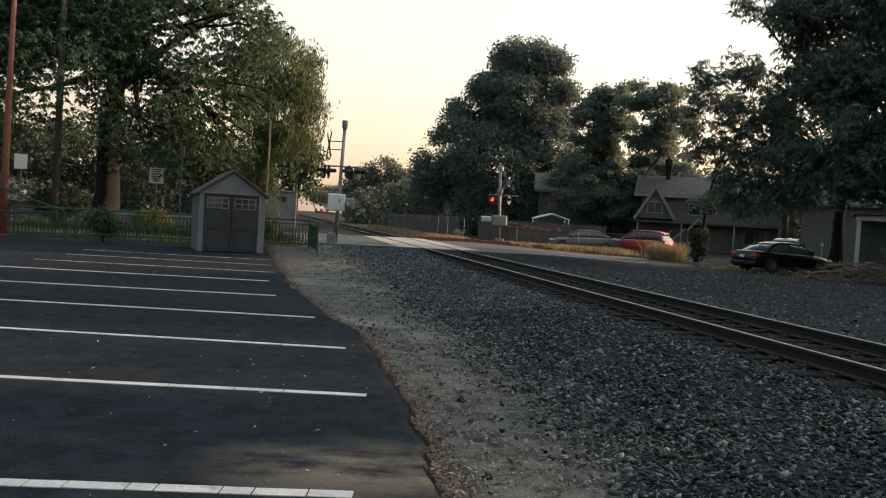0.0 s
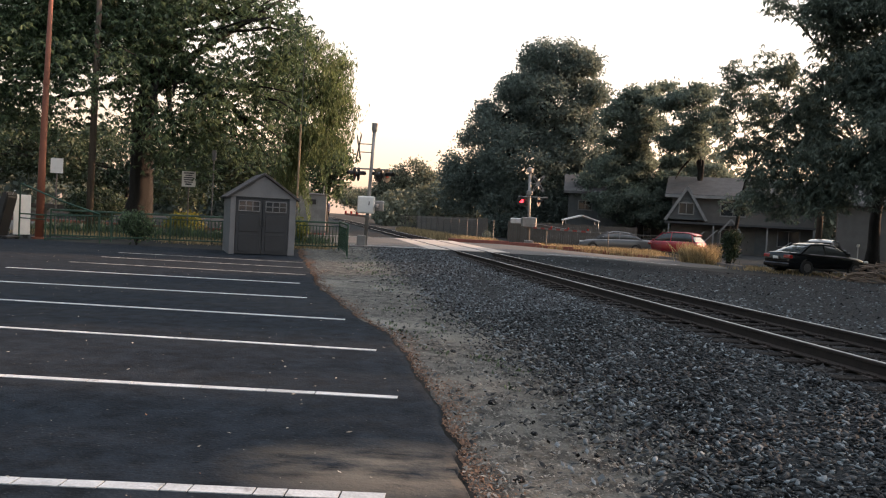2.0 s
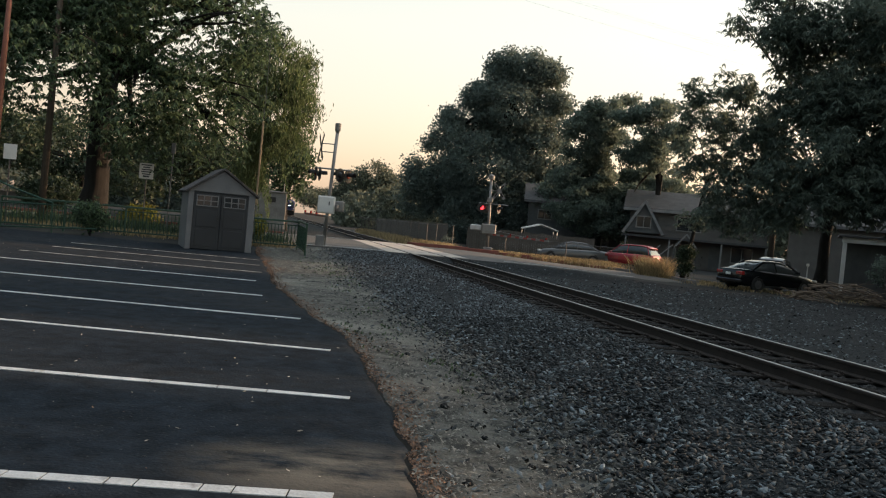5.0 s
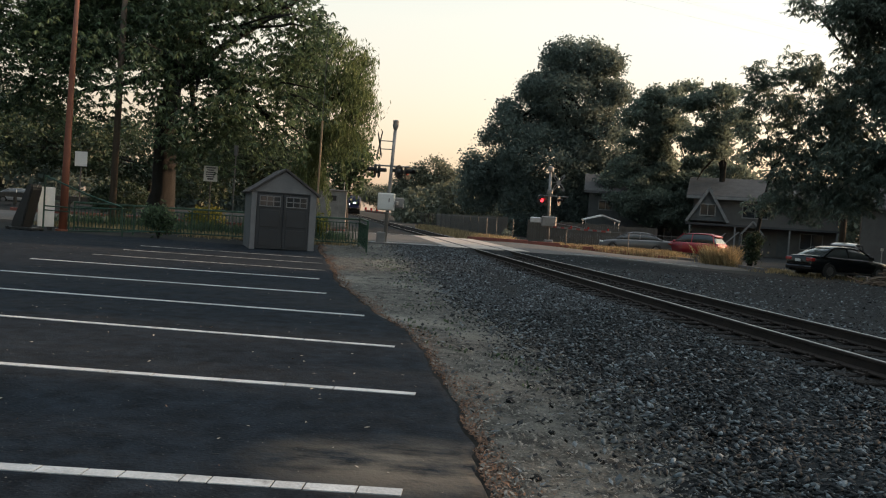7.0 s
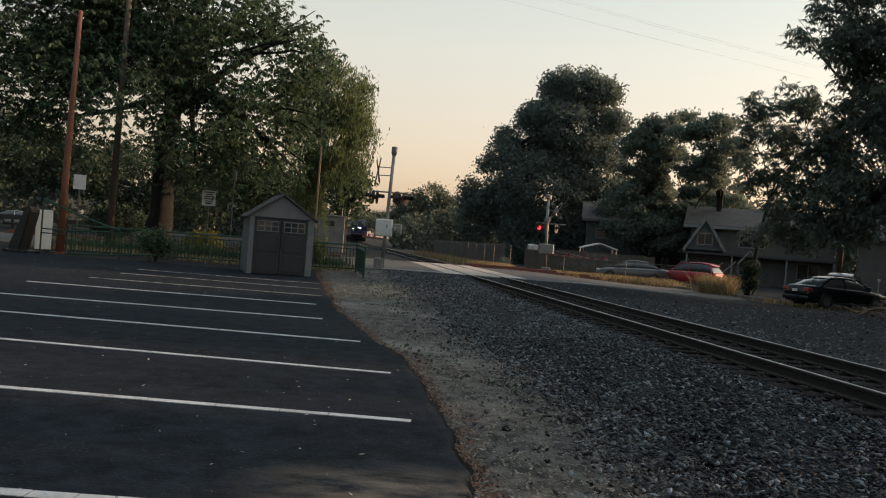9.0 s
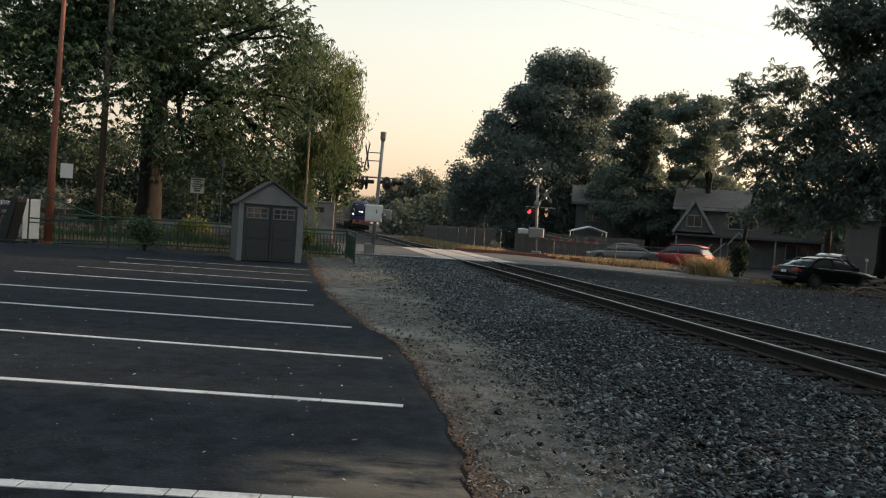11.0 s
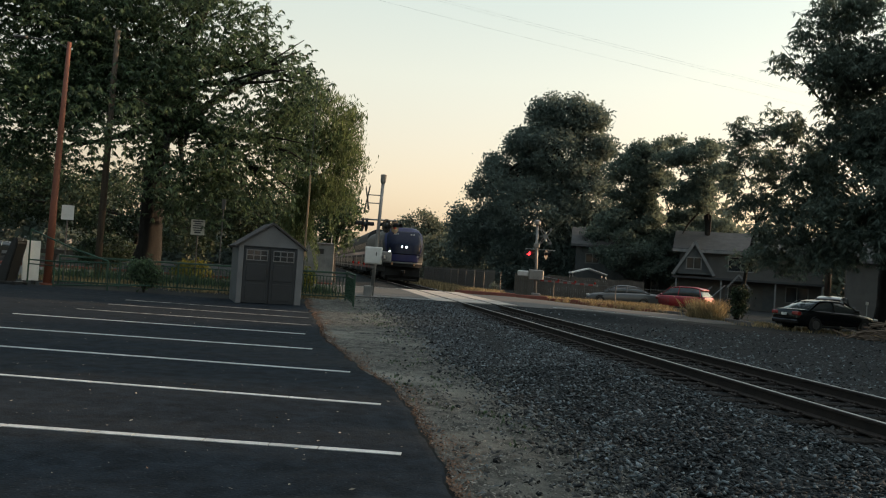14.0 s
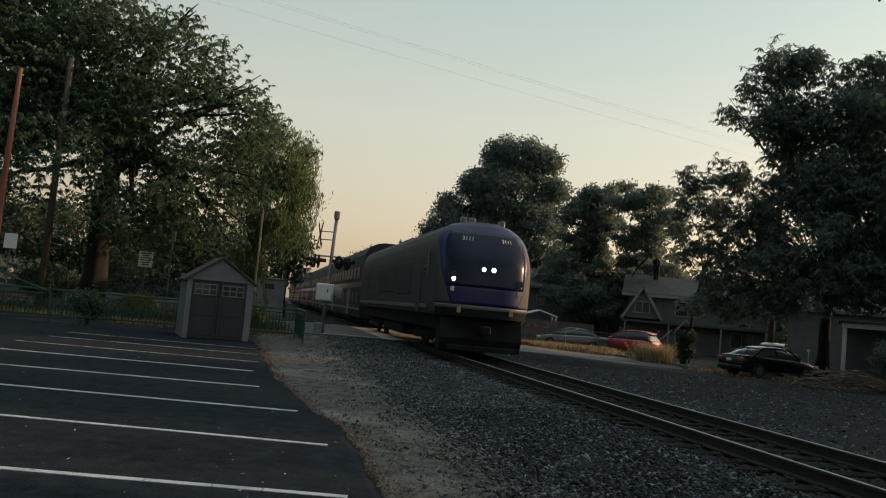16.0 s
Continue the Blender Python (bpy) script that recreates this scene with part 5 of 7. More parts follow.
def mast_near():
    e = thing("crossing_signal", pose(-4.66, 36.43, 0.56), "silver railway crossing mast with lowered striped gate", "crossing signal", "crossing signals")
    part("pole", tb([(0, 0, 0), (0.17, 0, 5.0)], [0.085, 0.07], 12), M_silver, e, smooth=True)
    part("finial", tb([(0.167, 0, 4.9), (0.17, 0, 5.02), (0.18, 0, 5.3), (0.18, 0, 5.32)], [0.075, 0.12, 0.13, 0.05], 12), M_silver, e)
    part("pedestal", bx(-0.34, 0.04, -0.2, 0.2, -0.1, 0.48, 0.03), M_silver, e)
    part("foundation", bx(-0.45, 0.35, -0.4, 0.4, -0.3, 0.04, 0.03), M_kerb, e)
    box_ = part("relay_box", bx(-0.36, 0.36, -0.36, -0.08, 1.42, 2.16, 0.03), M_white, e, "pale grey relay case")
    part("case_door", bx(-0.32, 0.32, -0.385, -0.362, 1.46, 2.12, 0.012), M_white, box_)
    part("latch", bx(0.12, 0.16, -0.405, -0.387, 1.78, 1.94, 0.004), M_black, box_)
    mech = part("gate_mechanism", bx(0.2, 0.72, -0.05, 0.3, 1.55, 2.0, 0.04), M_silver, e)
    part("counterweight", bx(0.42, 0.52, -1.2, -0.02, 1.68, 1.84, 0.02, pose(0, 0.4, 0)), M_silver, mech)
    part("crossarm", tb([(-0.65, 0.05, 3.34), (0.85, 0.05, 3.34)], 0.035), M_silver, e)
    for zz in (4.05, 4.4):
        part("bracket", tb([(0.15, 0, zz), (-0.46, 0.0, zz)], 0.022), M_silver, e)
    crossbuck(e, -0.47, 0, 4.22, -70, 1.45, M_board_shaded)
    for x, rz in ((-0.52, -70), (-0.52, 110), (0.52, -122), (0.72, 62)):
        flasher(e, x + (-0.08 if rz < 0 else 0.08), 0.05 + (0.1 if rz > 0 else -0.1), 3.1, rz, False)
    gate_arm(e, (-0.15, 0.45, 1.3), (-1.9, 6.4, 1.34))


mast_near()


def mast_far():
    e = thing("crossing_signal", pose(3.44, 52.95, 0.3), "silver railway crossing mast with a lit red lamp and lowered gate", "crossing signal", "crossing signals")
    part("pole", tb([(0, 0, 0), (-0.15, 0, 4.9)], [0.1, 0.085], 12), M_silver, e, smooth=True)
    part("bell", tb([(-0.15, 0, 4.75), (-0.15, 0, 4.82), (-0.15, 0, 5.02), (-0.15, 0, 5.1)], [0.1, 0.2, 0.2, 0.06], 12), M_silver, e)
    part("pedestal", bx(-0.26, 0.3, -0.24, 0.24, -0.1, 0.55, 0.04), M_silver, e)
    part("foundation", bx(-0.5, 0.5, -0.45, 0.45, -0.3, 0.05, 0.03), M_kerb, e)
    part("junction_box", bx(-0.28, 0.06, -0.16, 0.12, 3.35, 3.65, 0.03), M_silver, e)
    mech = part("gate_mechanism", bx(-0.5, 0.42, -0.3, 0.3, 1.35, 2.0, 0.06), M_silver, e, "grey gate drive case")
    part("counterweight", bx(-1.2, -0.5, -0.08, 0.08, 1.55, 1.9, 0.05), M_galv, mech)
    part("crossarm", tb([(-0.8, -0.05, 3.25), (1.05, -0.2, 3.25)], 0.035), M_silver, e)
    crossbuck(e, 0.4, -0.1, 4.1, -40, 1.3, M_armpale)
    part("bracket", tb([(0.02, 0, 4.1), (0.55, -0.05, 4.1)], 0.022), M_silver, e)
    flasher(e, -0.58, -0.15, 2.98, 20, True)
    flasher(e, 0.48, -0.2, 2.98, 65, False)
    flasher(e, -0.3, 0.2, 2.95, 200, False)
    gate_arm(e, (0.2, -0.35, 1.36), (2.9, -6.2, 1.32))


mast_far()


# ---- chain-link and board fences ----
def mesh_fence(pts, h, label, post_gap=2.6, cell=0.12):
    e = thing("chain_link_fence", pose(0, 0, 0), label, "fence", "chain-link fences")
    wire = bmesh.new()
    for (x0, y0), (x1, y1) in zip(pts, pts[1:]):
        L = math.hypot(x1 - x0, y1 - y0)
        n = max(1, round(L / post_gap))
        for i in range(n):
            x, y = x0 + (x1 - x0) * i / n, y0 + (y1 - y0) * i / n
            z = gz(x, y)
            part("post", tb([(x, y, z - 0.1), (x, y, z + h + 0.04)], 0.035, 6), M_link, e)
        za, zb = gz(x0, y0), gz(x1, y1)
        part("top_rail", tb([(x0, y0, za + h), (x1, y1, zb + h)], 0.022, 6), M_link, e)
        k = int(L / cell)
        dx, dy = (x1 - x0) / L, (y1 - y0) / L
        m = int(h / cell)
        for i in range(-m, k):
            for s in (1, -1):
                a0, a1 = (i * cell, (i + m) * cell)
                t0, t1 = max(0.0, a0), min(L, a1)
                if t1 - t0 < 0.02:
                    continue
                f0, f1 = (t0 - a0) / (a1 - a0), (t1 - a0) / (a1 - a0)
                q0, q1 = (f0, f1) if s > 0 else (1 - f0, 1 - f1)
                A = Vector((x0 + dx * t0, y0 + dy * t0, za + (zb - za) * t0 / L + q0 * h))
                B = Vector((x0 + dx * t1, y0 + dy * t1, za + (zb - za) * t1 / L + q1 * h))
                o = Vector((-dy, dx, 0)) * 0.004
                u = Vector((0, 0, 0.006))
                vs = [wire.verts.new(p) for p in (A - u, B - u, B + u, A + u)]
                wire.faces.new(vs)
    tagged(part("wire_mesh", wire, M_link, e), kind="stuff")
    return e


mesh_fence([(4.6, 53.7), (8.4, 53.2), (11.4, 51.7)], 1.35, "low galvanised chain-link fence along the weedy verge", 3.0)
mesh_fence([(1.3, 56.8), (0.2, 57.6), (-3.2, 73.0), (-8.9, 100.0)], 1.75, "rusty chain-link fence running beside the railway", 3.2, 0.2)


def board_fence(p0, p1, h, label, z=None):
    (x0, y0), (x1, y1) = p0, p1
    L = math.hypot(x1 - x0, y1 - y0)
    e = thing("board_fence", pose(x0, y0, gz(x0, y0), 0, 0, math.degrees(math.atan2(y1 - y0, x1 - x0))), label, "fence", "board fences")
    n = int(L / 0.16)
    me = part("board", bx(0, 0.15, -0.01, 0.01, -0.1, h, 0.004), M_slat, e).data
    rng = random.Random(int(x0 * 7 + y0))
    for i in range(1, min(n, 290)):
        o = new("board", me)
        o.parent = e
        o.location = (i * L / n, rng.uniform(-0.006, 0.006), rng.uniform(-0.05, 0.03))


board_fence((1.0, 62.0), (-7.0, 104.0), 1.9, "weathered grey board fence behind the railway weeds")
board_fence((2.4, 60.5), (11.6, 60.8), 1.8, "dark weathered board fence behind parked cars")


# ---- parked cars ----
def car(x, y, z, rz, paint, label, suv=False, plate=True, L=4.85, W=1.82):
    e = thing("car", pose(x, y, z, 0, 0, rz), label, "car", "parked cars")
    s = L / 4.85
    if suv:
        body = [(-2.25, 0.3), (-2.35, 0.6), (-2.3, 0.98), (-2.2, 1.06), (0.95, 1.02), (1.9, 0.92), (2.28, 0.72), (2.35, 0.35), (2.2, 0.24), (-2.1, 0.24)]
        cab = [(-2.18, 1.05), (-1.85, 1.52), (-1.4, 1.6), (0.0, 1.58), (0.35, 1.5), (0.75, 1.27), (1.1, 1.02)]
        roof = [(-2.0, 1.5), (-1.7, 1.6), (-1.2, 1.645), (-0.1, 1.625), (0.3, 1.53), (0.25, 1.49), (-1.7, 1.5)]
    else:
        body = [(-2.35, 0.3), (-2.42, 0.55), (-2.4, 0.88), (-2.25, 0.98), (-1.55, 1.0), (0.85, 0.93), (1.8, 0.82), (2.3, 0.64), (2.4, 0.4), (2.3, 0.22), (-2.2, 0.22)]
        cab = [(-1.85, 0.98), (-1.45, 1.2), (-1.05, 1.36), (-0.5, 1.42), (0.1, 1.4), (0.4, 1.34), (0.85, 1.13), (1.2, 0.92)]
        roof = [(-1.12, 1.34), (-0.85, 1.415), (-0.4, 1.45), (0.1, 1.44), (0.45, 1.345), (0.4, 1.31), (-1.0, 1.31)]
    hw = W / 2
    def outline(poly, x, top):
        """Height of the side view's upper or lower edge at x."""
        hs = []
        for (xa, za), (xb, zb) in zip(poly, poly[1:] + poly[:1]):
            if min(xa, xb) - 1e-6 <= x <= max(xa, xb) + 1e-6:
                hs += [za, zb] if abs(xa - xb) < 1e-6 else [za + (zb - za) * (x - xa) / (xb - xa)]
        return max(hs) if top else min(hs)

    def loft(poly, section, n):
        """Smooth skin through cross-sections along the car's length."""
        bm = bmesh.new()
        x0, x1 = min(p[0] for p in poly), max(p[0] for p in poly)
        rings = []
        for i in range(n + 1):
            x = x0 + (x1 - x0) * (0.5 - 0.5 * math.cos(math.pi * i / n)) * 0.998 + 0.002
            half = section(x, outline(poly, x, False), outline(poly, x, True))
            rings.append([bm.verts.new((x * s, y, z)) for y, z in half] + [bm.verts.new((x * s, -y, z)) for y, z in half[::-1]])
        for r, q in zip(rings, rings[1:]):
            for j in range(len(r)):
                k = (j + 1) % len(r)
                bm.faces.new((r[j], r[k], q[k], q[j]))
        bm.faces.new(rings[0])
        bm.faces.new(rings[-1][::-1])
        bmesh.ops.recalc_face_normals(bm, faces=bm.faces[:])
        return bm

    def body_section(x, zl, zt):
        w = hw * (1 - 0.16 * max(0, abs(x) / 2.42 - 0.62) ** 1.3 / 0.28)
        d = zt - zl
        return [(w * 0.9, zl), (w * 0.985, zl + d * 0.16), (w, zl + d * 0.45), (w * 0.985, zl + d * 0.66), (w * 0.955, zl + d * 0.84), (w * 0.9, zl + d * 0.96), (w * 0.78, zt), (w * 0.3, zt + 0.015)]

    def cab_section(x, zl, zt):
        f = min(1.0, max(0.0, (zt - zl) / 0.45))
        return [(hw * 0.9, zl - 0.03), (hw * (0.9 - 0.1 * f), zl + (zt - zl) * 0.5), (hw * (0.9 - 0.2 * f), zl + (zt - zl) * 0.86), (hw * (0.86 - 0.23 * f), zl + (zt - zl) * 0.97), (hw * 0.4, zt + 0.01)]

    def roof_section(x, zl, zt):
        return [(hw * 0.71, zt - 0.05), (hw * 0.68, zt - 0.015), (hw * 0.6, zt + 0.005), (hw * 0.3, zt + 0.025)]

    part("body", loft(body, body_section, 30), paint, e, smooth=True)
    part("glazing", loft(cab, cab_section, 16), M_carglass, e, "grey reflecting glass", smooth=True)
    part("roof", loft(roof, roof_section, 10), paint, e, smooth=True)
    zt = max(p[1] for p in cab)
    top_r, top_f = (cab[1], cab[-3]) if suv else (cab[2], cab[-3])
    for sg in (-1, 1):
        for xa, xb in ((cab[0][0] + 0.12, top_r[0] + 0.05), (-0.32, -0.34), (cab[-1][0] - 0.06, top_f[0] - 0.02)):
            part("pillar", tb([(xa * s, sg * hw * 0.9, 0.96), (xb * s, sg * hw * 0.71, zt - 0.02)], 0.035, 6), paint, e)
    for wx in (-1.42 * s, 1.42 * s):
        for sg in (-1, 1):
            w = part("wheel", tb([(wx, sg * (hw - 0.2), 0.32), (wx, sg * (hw + 0.005), 0.32)], 0.32, 20), M_tyre, e, "black tyre")
            part("rim", tb([(wx, sg * (hw - 0.02), 0.32), (wx, sg * (hw + 0.012), 0.32)], [0.21, 0.2], 14), M_rim, w, "silver alloy rim")
            part("wheel_arch", tb([(wx, sg * (hw - 0.1), 0.34), (wx, sg * (hw - 0.012), 0.34)], 0.38, 20), M_black, e)
        part("sill", bx(-1.0 * s, 1.0 * s, -hw * 0.98, hw * 0.98, 0.2, 0.3, 0.02), M_black, e) if wx > 0 else None
    rx = body[1][0] * s
    for sg in (-1, 1):
        part("tail_lamp", bx(rx - 0.015, rx + 0.2, sg * hw * 0.72 - 0.2, sg * hw * 0.72 + 0.2, 0.72, 0.88, 0.03), M_tail, e)
        part("headlight", bx(2.08 * s, 2.33 * s, sg * hw * 0.68 - 0.18, sg * hw * 0.68 + 0.18, 0.6, 0.73, 0.03), M_lampclear, e)
        part("mirror", bx(0.75, 0.92, sg * (hw + 0.08) - 0.09, sg * (hw + 0.08) + 0.09, 0.98, 1.1, 0.03), paint, e)
    part("bumper", bx(rx - 0.04, rx + 0.25, -hw * 0.9, hw * 0.9, 0.32, 0.52, 0.05), paint, e)
    part("number_plate", bx(rx - 0.055, rx - 0.02, -0.16, 0.16, 0.68, 0.8, 0.004), M_white, e)
    for sg in (-1, 1):
        for dx in (-0.55, 0.35):
            part("door_handle", bx(dx, dx + 0.16, sg * hw * 0.955 - 0.015, sg * hw * 0.955 + 0.015, 0.82, 0.85, 0.005), paint, e)
    return e


P_black = mat("black_paint", (0.006, 0.007, 0.009), (0.004, 0.005, 0.006), rough=0.16, scale=1, fine=20, bump=0.0, spec=0.45)
P_red = car_paint("red_paint", (0.34, 0.015, 0.03))
P_silver = car_paint("silver_car_paint", (0.36, 0.37, 0.38))
P_grey = car_paint("grey_car_paint", (0.1, 0.105, 0.11))
P_white = car_paint("white_car_paint", (0.65, 0.65, 0.64))
car(16.3, 40.7, gz(16.3, 40.7) + 0.03, 22, P_black, "black four-door sedan parked on the dirt verge")
car(20.6, 50.5, 0.23, 60, P_grey, "dark grey wagon parked behind the black sedan", suv=True)
car(13.4, 57.9, 0.22, 142, P_red, "red compact crossover parked behind the fence", suv=True, L=4.5)
car(9.6, 58.4, 0.22, 175, P_grey, "dark grey sedan parked in the row")
car(7.2, 62.5, 0.22, 178, P_silver, "silver pickup-height wagon parked in the row", suv=True)
car(-49.0, 109.5, 0.35, 8, P_white, "white car parked far off in the park", suv=True)
car(-44.9, 78.2, 0.35, 20, P_silver, "silver car parked beyond the guardrail")


# ---- houses ----
def window(parent, x0, x1, z0, z1, y, frame_m=M_trim):
    w = part("window", bx(x0, x1, y - 0.03, y - 0.005, z0, z1), M_pane, parent, "dark glazed window with white frame")
    t = 0.09
    for a, b, c, d in ((x0 - t, x1 + t, z1, z1 + t), (x0 - t, x1 + t, z0 - t, z0), (x0 - t, x0, z0, z1), (x1, x1 + t, z0, z1), ((x0 + x1) / 2 - 0.03, (x0 + x1) / 2 + 0.03, z0, z1)):
        part("window_frame", bx(a, b, y - 0.06, y - 0.002, c, d), frame_m, w)


def house_main():
    e = thing("house", pose(16.6, 73.2, 0.22, 0, 0, -15), "two-storey tan house with a steep white-trimmed front gable", "house", "houses")
    part("wall", bx(0.2, 11.5, 0.0, 8, 0, 4.75), M_stucco, e)
    r = prism(bmesh.new(), [(-0.5, 4.6), (4.0, 6.35), (8.5, 4.6), (8.4, 4.85), (4.0, 6.6), (-0.4, 4.85)], "x", -0.4, 12.0)
    part("roof", r, M_roof, e, "grey shingle roof")
    part("fascia", bx(-0.4, 12.0, -0.56, -0.5, 4.55, 4.8), M_trim, e)
    g = prism(bmesh.new(), [(-0.25, 2.7), (2.95, 2.7), (1.35, 5.3)], "y", -0.9, 0.0)
    gable = part("gable", g, M_wall_d, e, "brown steep gable front")
    for sg in (-1, 1):
        bm = bmesh.new()
        box(bm, -0.06, 0.16, -1.15, 0.2, 0.0, 3.25)
        bmesh.ops.transform(bm, matrix=pose(1.35 + sg * 1.67, 0, 2.62, 0, -sg * 31, 0), verts=bm.verts[:])
        part("bargeboard", bm, M_trim, gable)
    window(gable, 0.85, 1.95, 3.2, 4.05, -0.9)
    window(e, 4.2, 6.1, 3.2, 4.3, 0.0)
    window(e, 4.3, 5.6, 0.9, 2.0, 0.0)
    window(e, 8.8, 10.4, 0.9, 2.1, 0.0)
    part("door", bx(7.0, 7.9, -0.05, 0.0, 0.1, 2.15), M_wall_d, e)
    part("porch_roof", bx(-0.3, 11.6, -1.3, 0.0, 2.35, 2.52), M_roof, e)
    for x in (0.0, 3.6, 7.8, 11.3):
        part("porch_post", bx(x, x + 0.12, -1.25, -1.13, 0, 2.35), M_trim, e)


def house_plain(x, y, rz, w, d, h, label, wins, m):
    e = thing("house", pose(x, y, 0.22, 0, 0, rz), label, "house", "houses")
    part("wall", bx(0, w, 0, d, 0, h), m, e)
    part("roof", prism(bmesh.new(), [(-0.5, h - 0.1), (d / 2, h + d * 0.22), (d + 0.5, h - 0.1), (d + 0.4, h + 0.12), (d / 2, h + d * 0.22 + 0.22), (-0.4, h + 0.12)], "x", -0.5, w + 0.5), M_roof, e)
    for a, b, c, f in wins:
        window(e, a, b, c, f, 0.0)


house_main()
house_plain(9.0, 82.5, -6, 9, 8, 4.9, "dark two-storey brown house among trees", ((4.3, 5.3, 3.3, 4.1), (1.0, 2.2, 3.3, 4.1), (6.6, 7.9, 0.9, 2.0)), M_wall_d)
house_plain(28.0, 66.5, -22, 12, 8, 4.4, "plain tan building with a low roof", ((6.0, 7.4, 1.0, 2.1),), M_stucco)


def porch_gable():
    e = thing("porch", pose(18.6, 62.3, 0.22, 0, 0, -16), "small gabled entrance porch with white bargeboards", "porch")
    for sg in (-1, 1):
        part("bargeboard", bx(-0.05, 0.07, -0.06, 0.06, -1.35, 0, 0, pose(0, 0, 2.75, 0, -sg * 38, 0)), M_trim, e)
        part("post", bx(sg * 0.8 - 0.06, sg * 0.8 + 0.06, -0.06, 0.06, 0, 1.8), M_wall_d, e)
    part("roof", prism(bmesh.new(), [(-0.95, 1.66), (0, 2.85), (0.95, 1.66), (0.85, 1.62), (0, 2.68), (-0.85, 1.62)], "y", 0.08, 2.6), M_roof, e)
    for a, b in (((-2.6, -0.6, 0.2), (-0.9, -0.4, 1.9)), ((-3.2, -0.5, 0.4), (-1.8, -0.4, 1.75))):
        part("brace_pole", tb([a, b], 0.045, 6), M_trim, e)


porch_gable()


def canopy_tent():
    e = thing("garden_shelter", pose(8.2, 66.0, 0.22), "small shelter with a pale peaked roof among the cars", "shelter")
    part("roof", prism(bmesh.new(), [(-1.35, 2.15), (0, 2.55), (1.35, 2.15), (1.35, 2.07), (0, 2.45), (-1.35, 2.07)], "y", -1.2, 1.2), M_white, e)
    for x in (-1.25, 1.25):
        for y in (-1.1, 1.1):
            part("post", tb([(x, y, 0), (x, y, 2.1)], 0.03, 6), M_galv, e)


canopy_tent()


def carport():
    e = thing("carport", pose(24.4, 50.2, 0.22, 0, 0, -24), "dark open-sided outbuilding with a white beam and post", "outbuilding")
    part("back_wall", bx(0.2, 7, 0.5, 0.65, 0, 3.0), M_wall_d, e)
    part("beam", bx(-0.1, 7.2, -0.1, 0.12, 2.95, 3.28, 0.02), M_white, e, "white fascia beam")
    part("corner_post", bx(-0.05, 0.18, -0.06, 0.1, 0, 2.95, 0.01), M_white, e)
    part("roof", bx(-0.3, 7.4, -0.25, 4.2, 3.28, 3.42, 0.02), M_roof, e)
    part("side_wall", bx(0.06, 0.16, 0.66, 4.0, 0, 3.2), M_wall_d, e)


carport()


def plywood():
    e = thing("plywood_screen", pose(22.68, 40.0, gz(22.68, 40.0), 0, 0, -8), "ochre plywood screen standing behind the palm", "screen")
    for i in range(3):
        part("sheet", bx(i * 1.23, i * 1.23 + 1.22, -0.01, 0.01, 0.0, 2.71, 0.004), M_plywood, e)
    for i in range(4):
        part("stud", bx(i * 1.22 - 0.02, i * 1.22 + 0.03, 0.012, 0.1, 0.0, 2.61), M_slat, e)


plywood()


def guardrail():
    e = thing("guardrail", pose(-52, 66, 0.5, 0, 0, -3), "pale weathered wooden guardrail along the park road", "guardrail")
    part("beam", bx(0, 26, -0.06, 0.06, 0.6, 0.95, 0.02), M_slat, e)
    for i in range(12):
        part("post", bx(i * 2.3, i * 2.3 + 0.2, 0.06, 0.26, -0.1, 0.9, 0.02), M_slat, e)


guardrail()


def wire(z, off):
    e = thing("overhead_wire", pose(0, 0, 0), "thin sagging overhead utility cable", "cable", "overhead cables")
    pts = []
    for i in range(17):
        f = i / 16
        x, y = -40 + 105 * f, 4.0 + 67.5 * f
        pts.append((x - off * 0.54, y + off * 0.84, z - 1.2 * math.sin(math.pi * f) + 1.2))
    part("cable", tb(pts, 0.0025, 5), M_galv, e)


for zz, off in ((10.9, 0), (11.5, 1.4), (10.2, -0.6)):
    wire(zz, off)


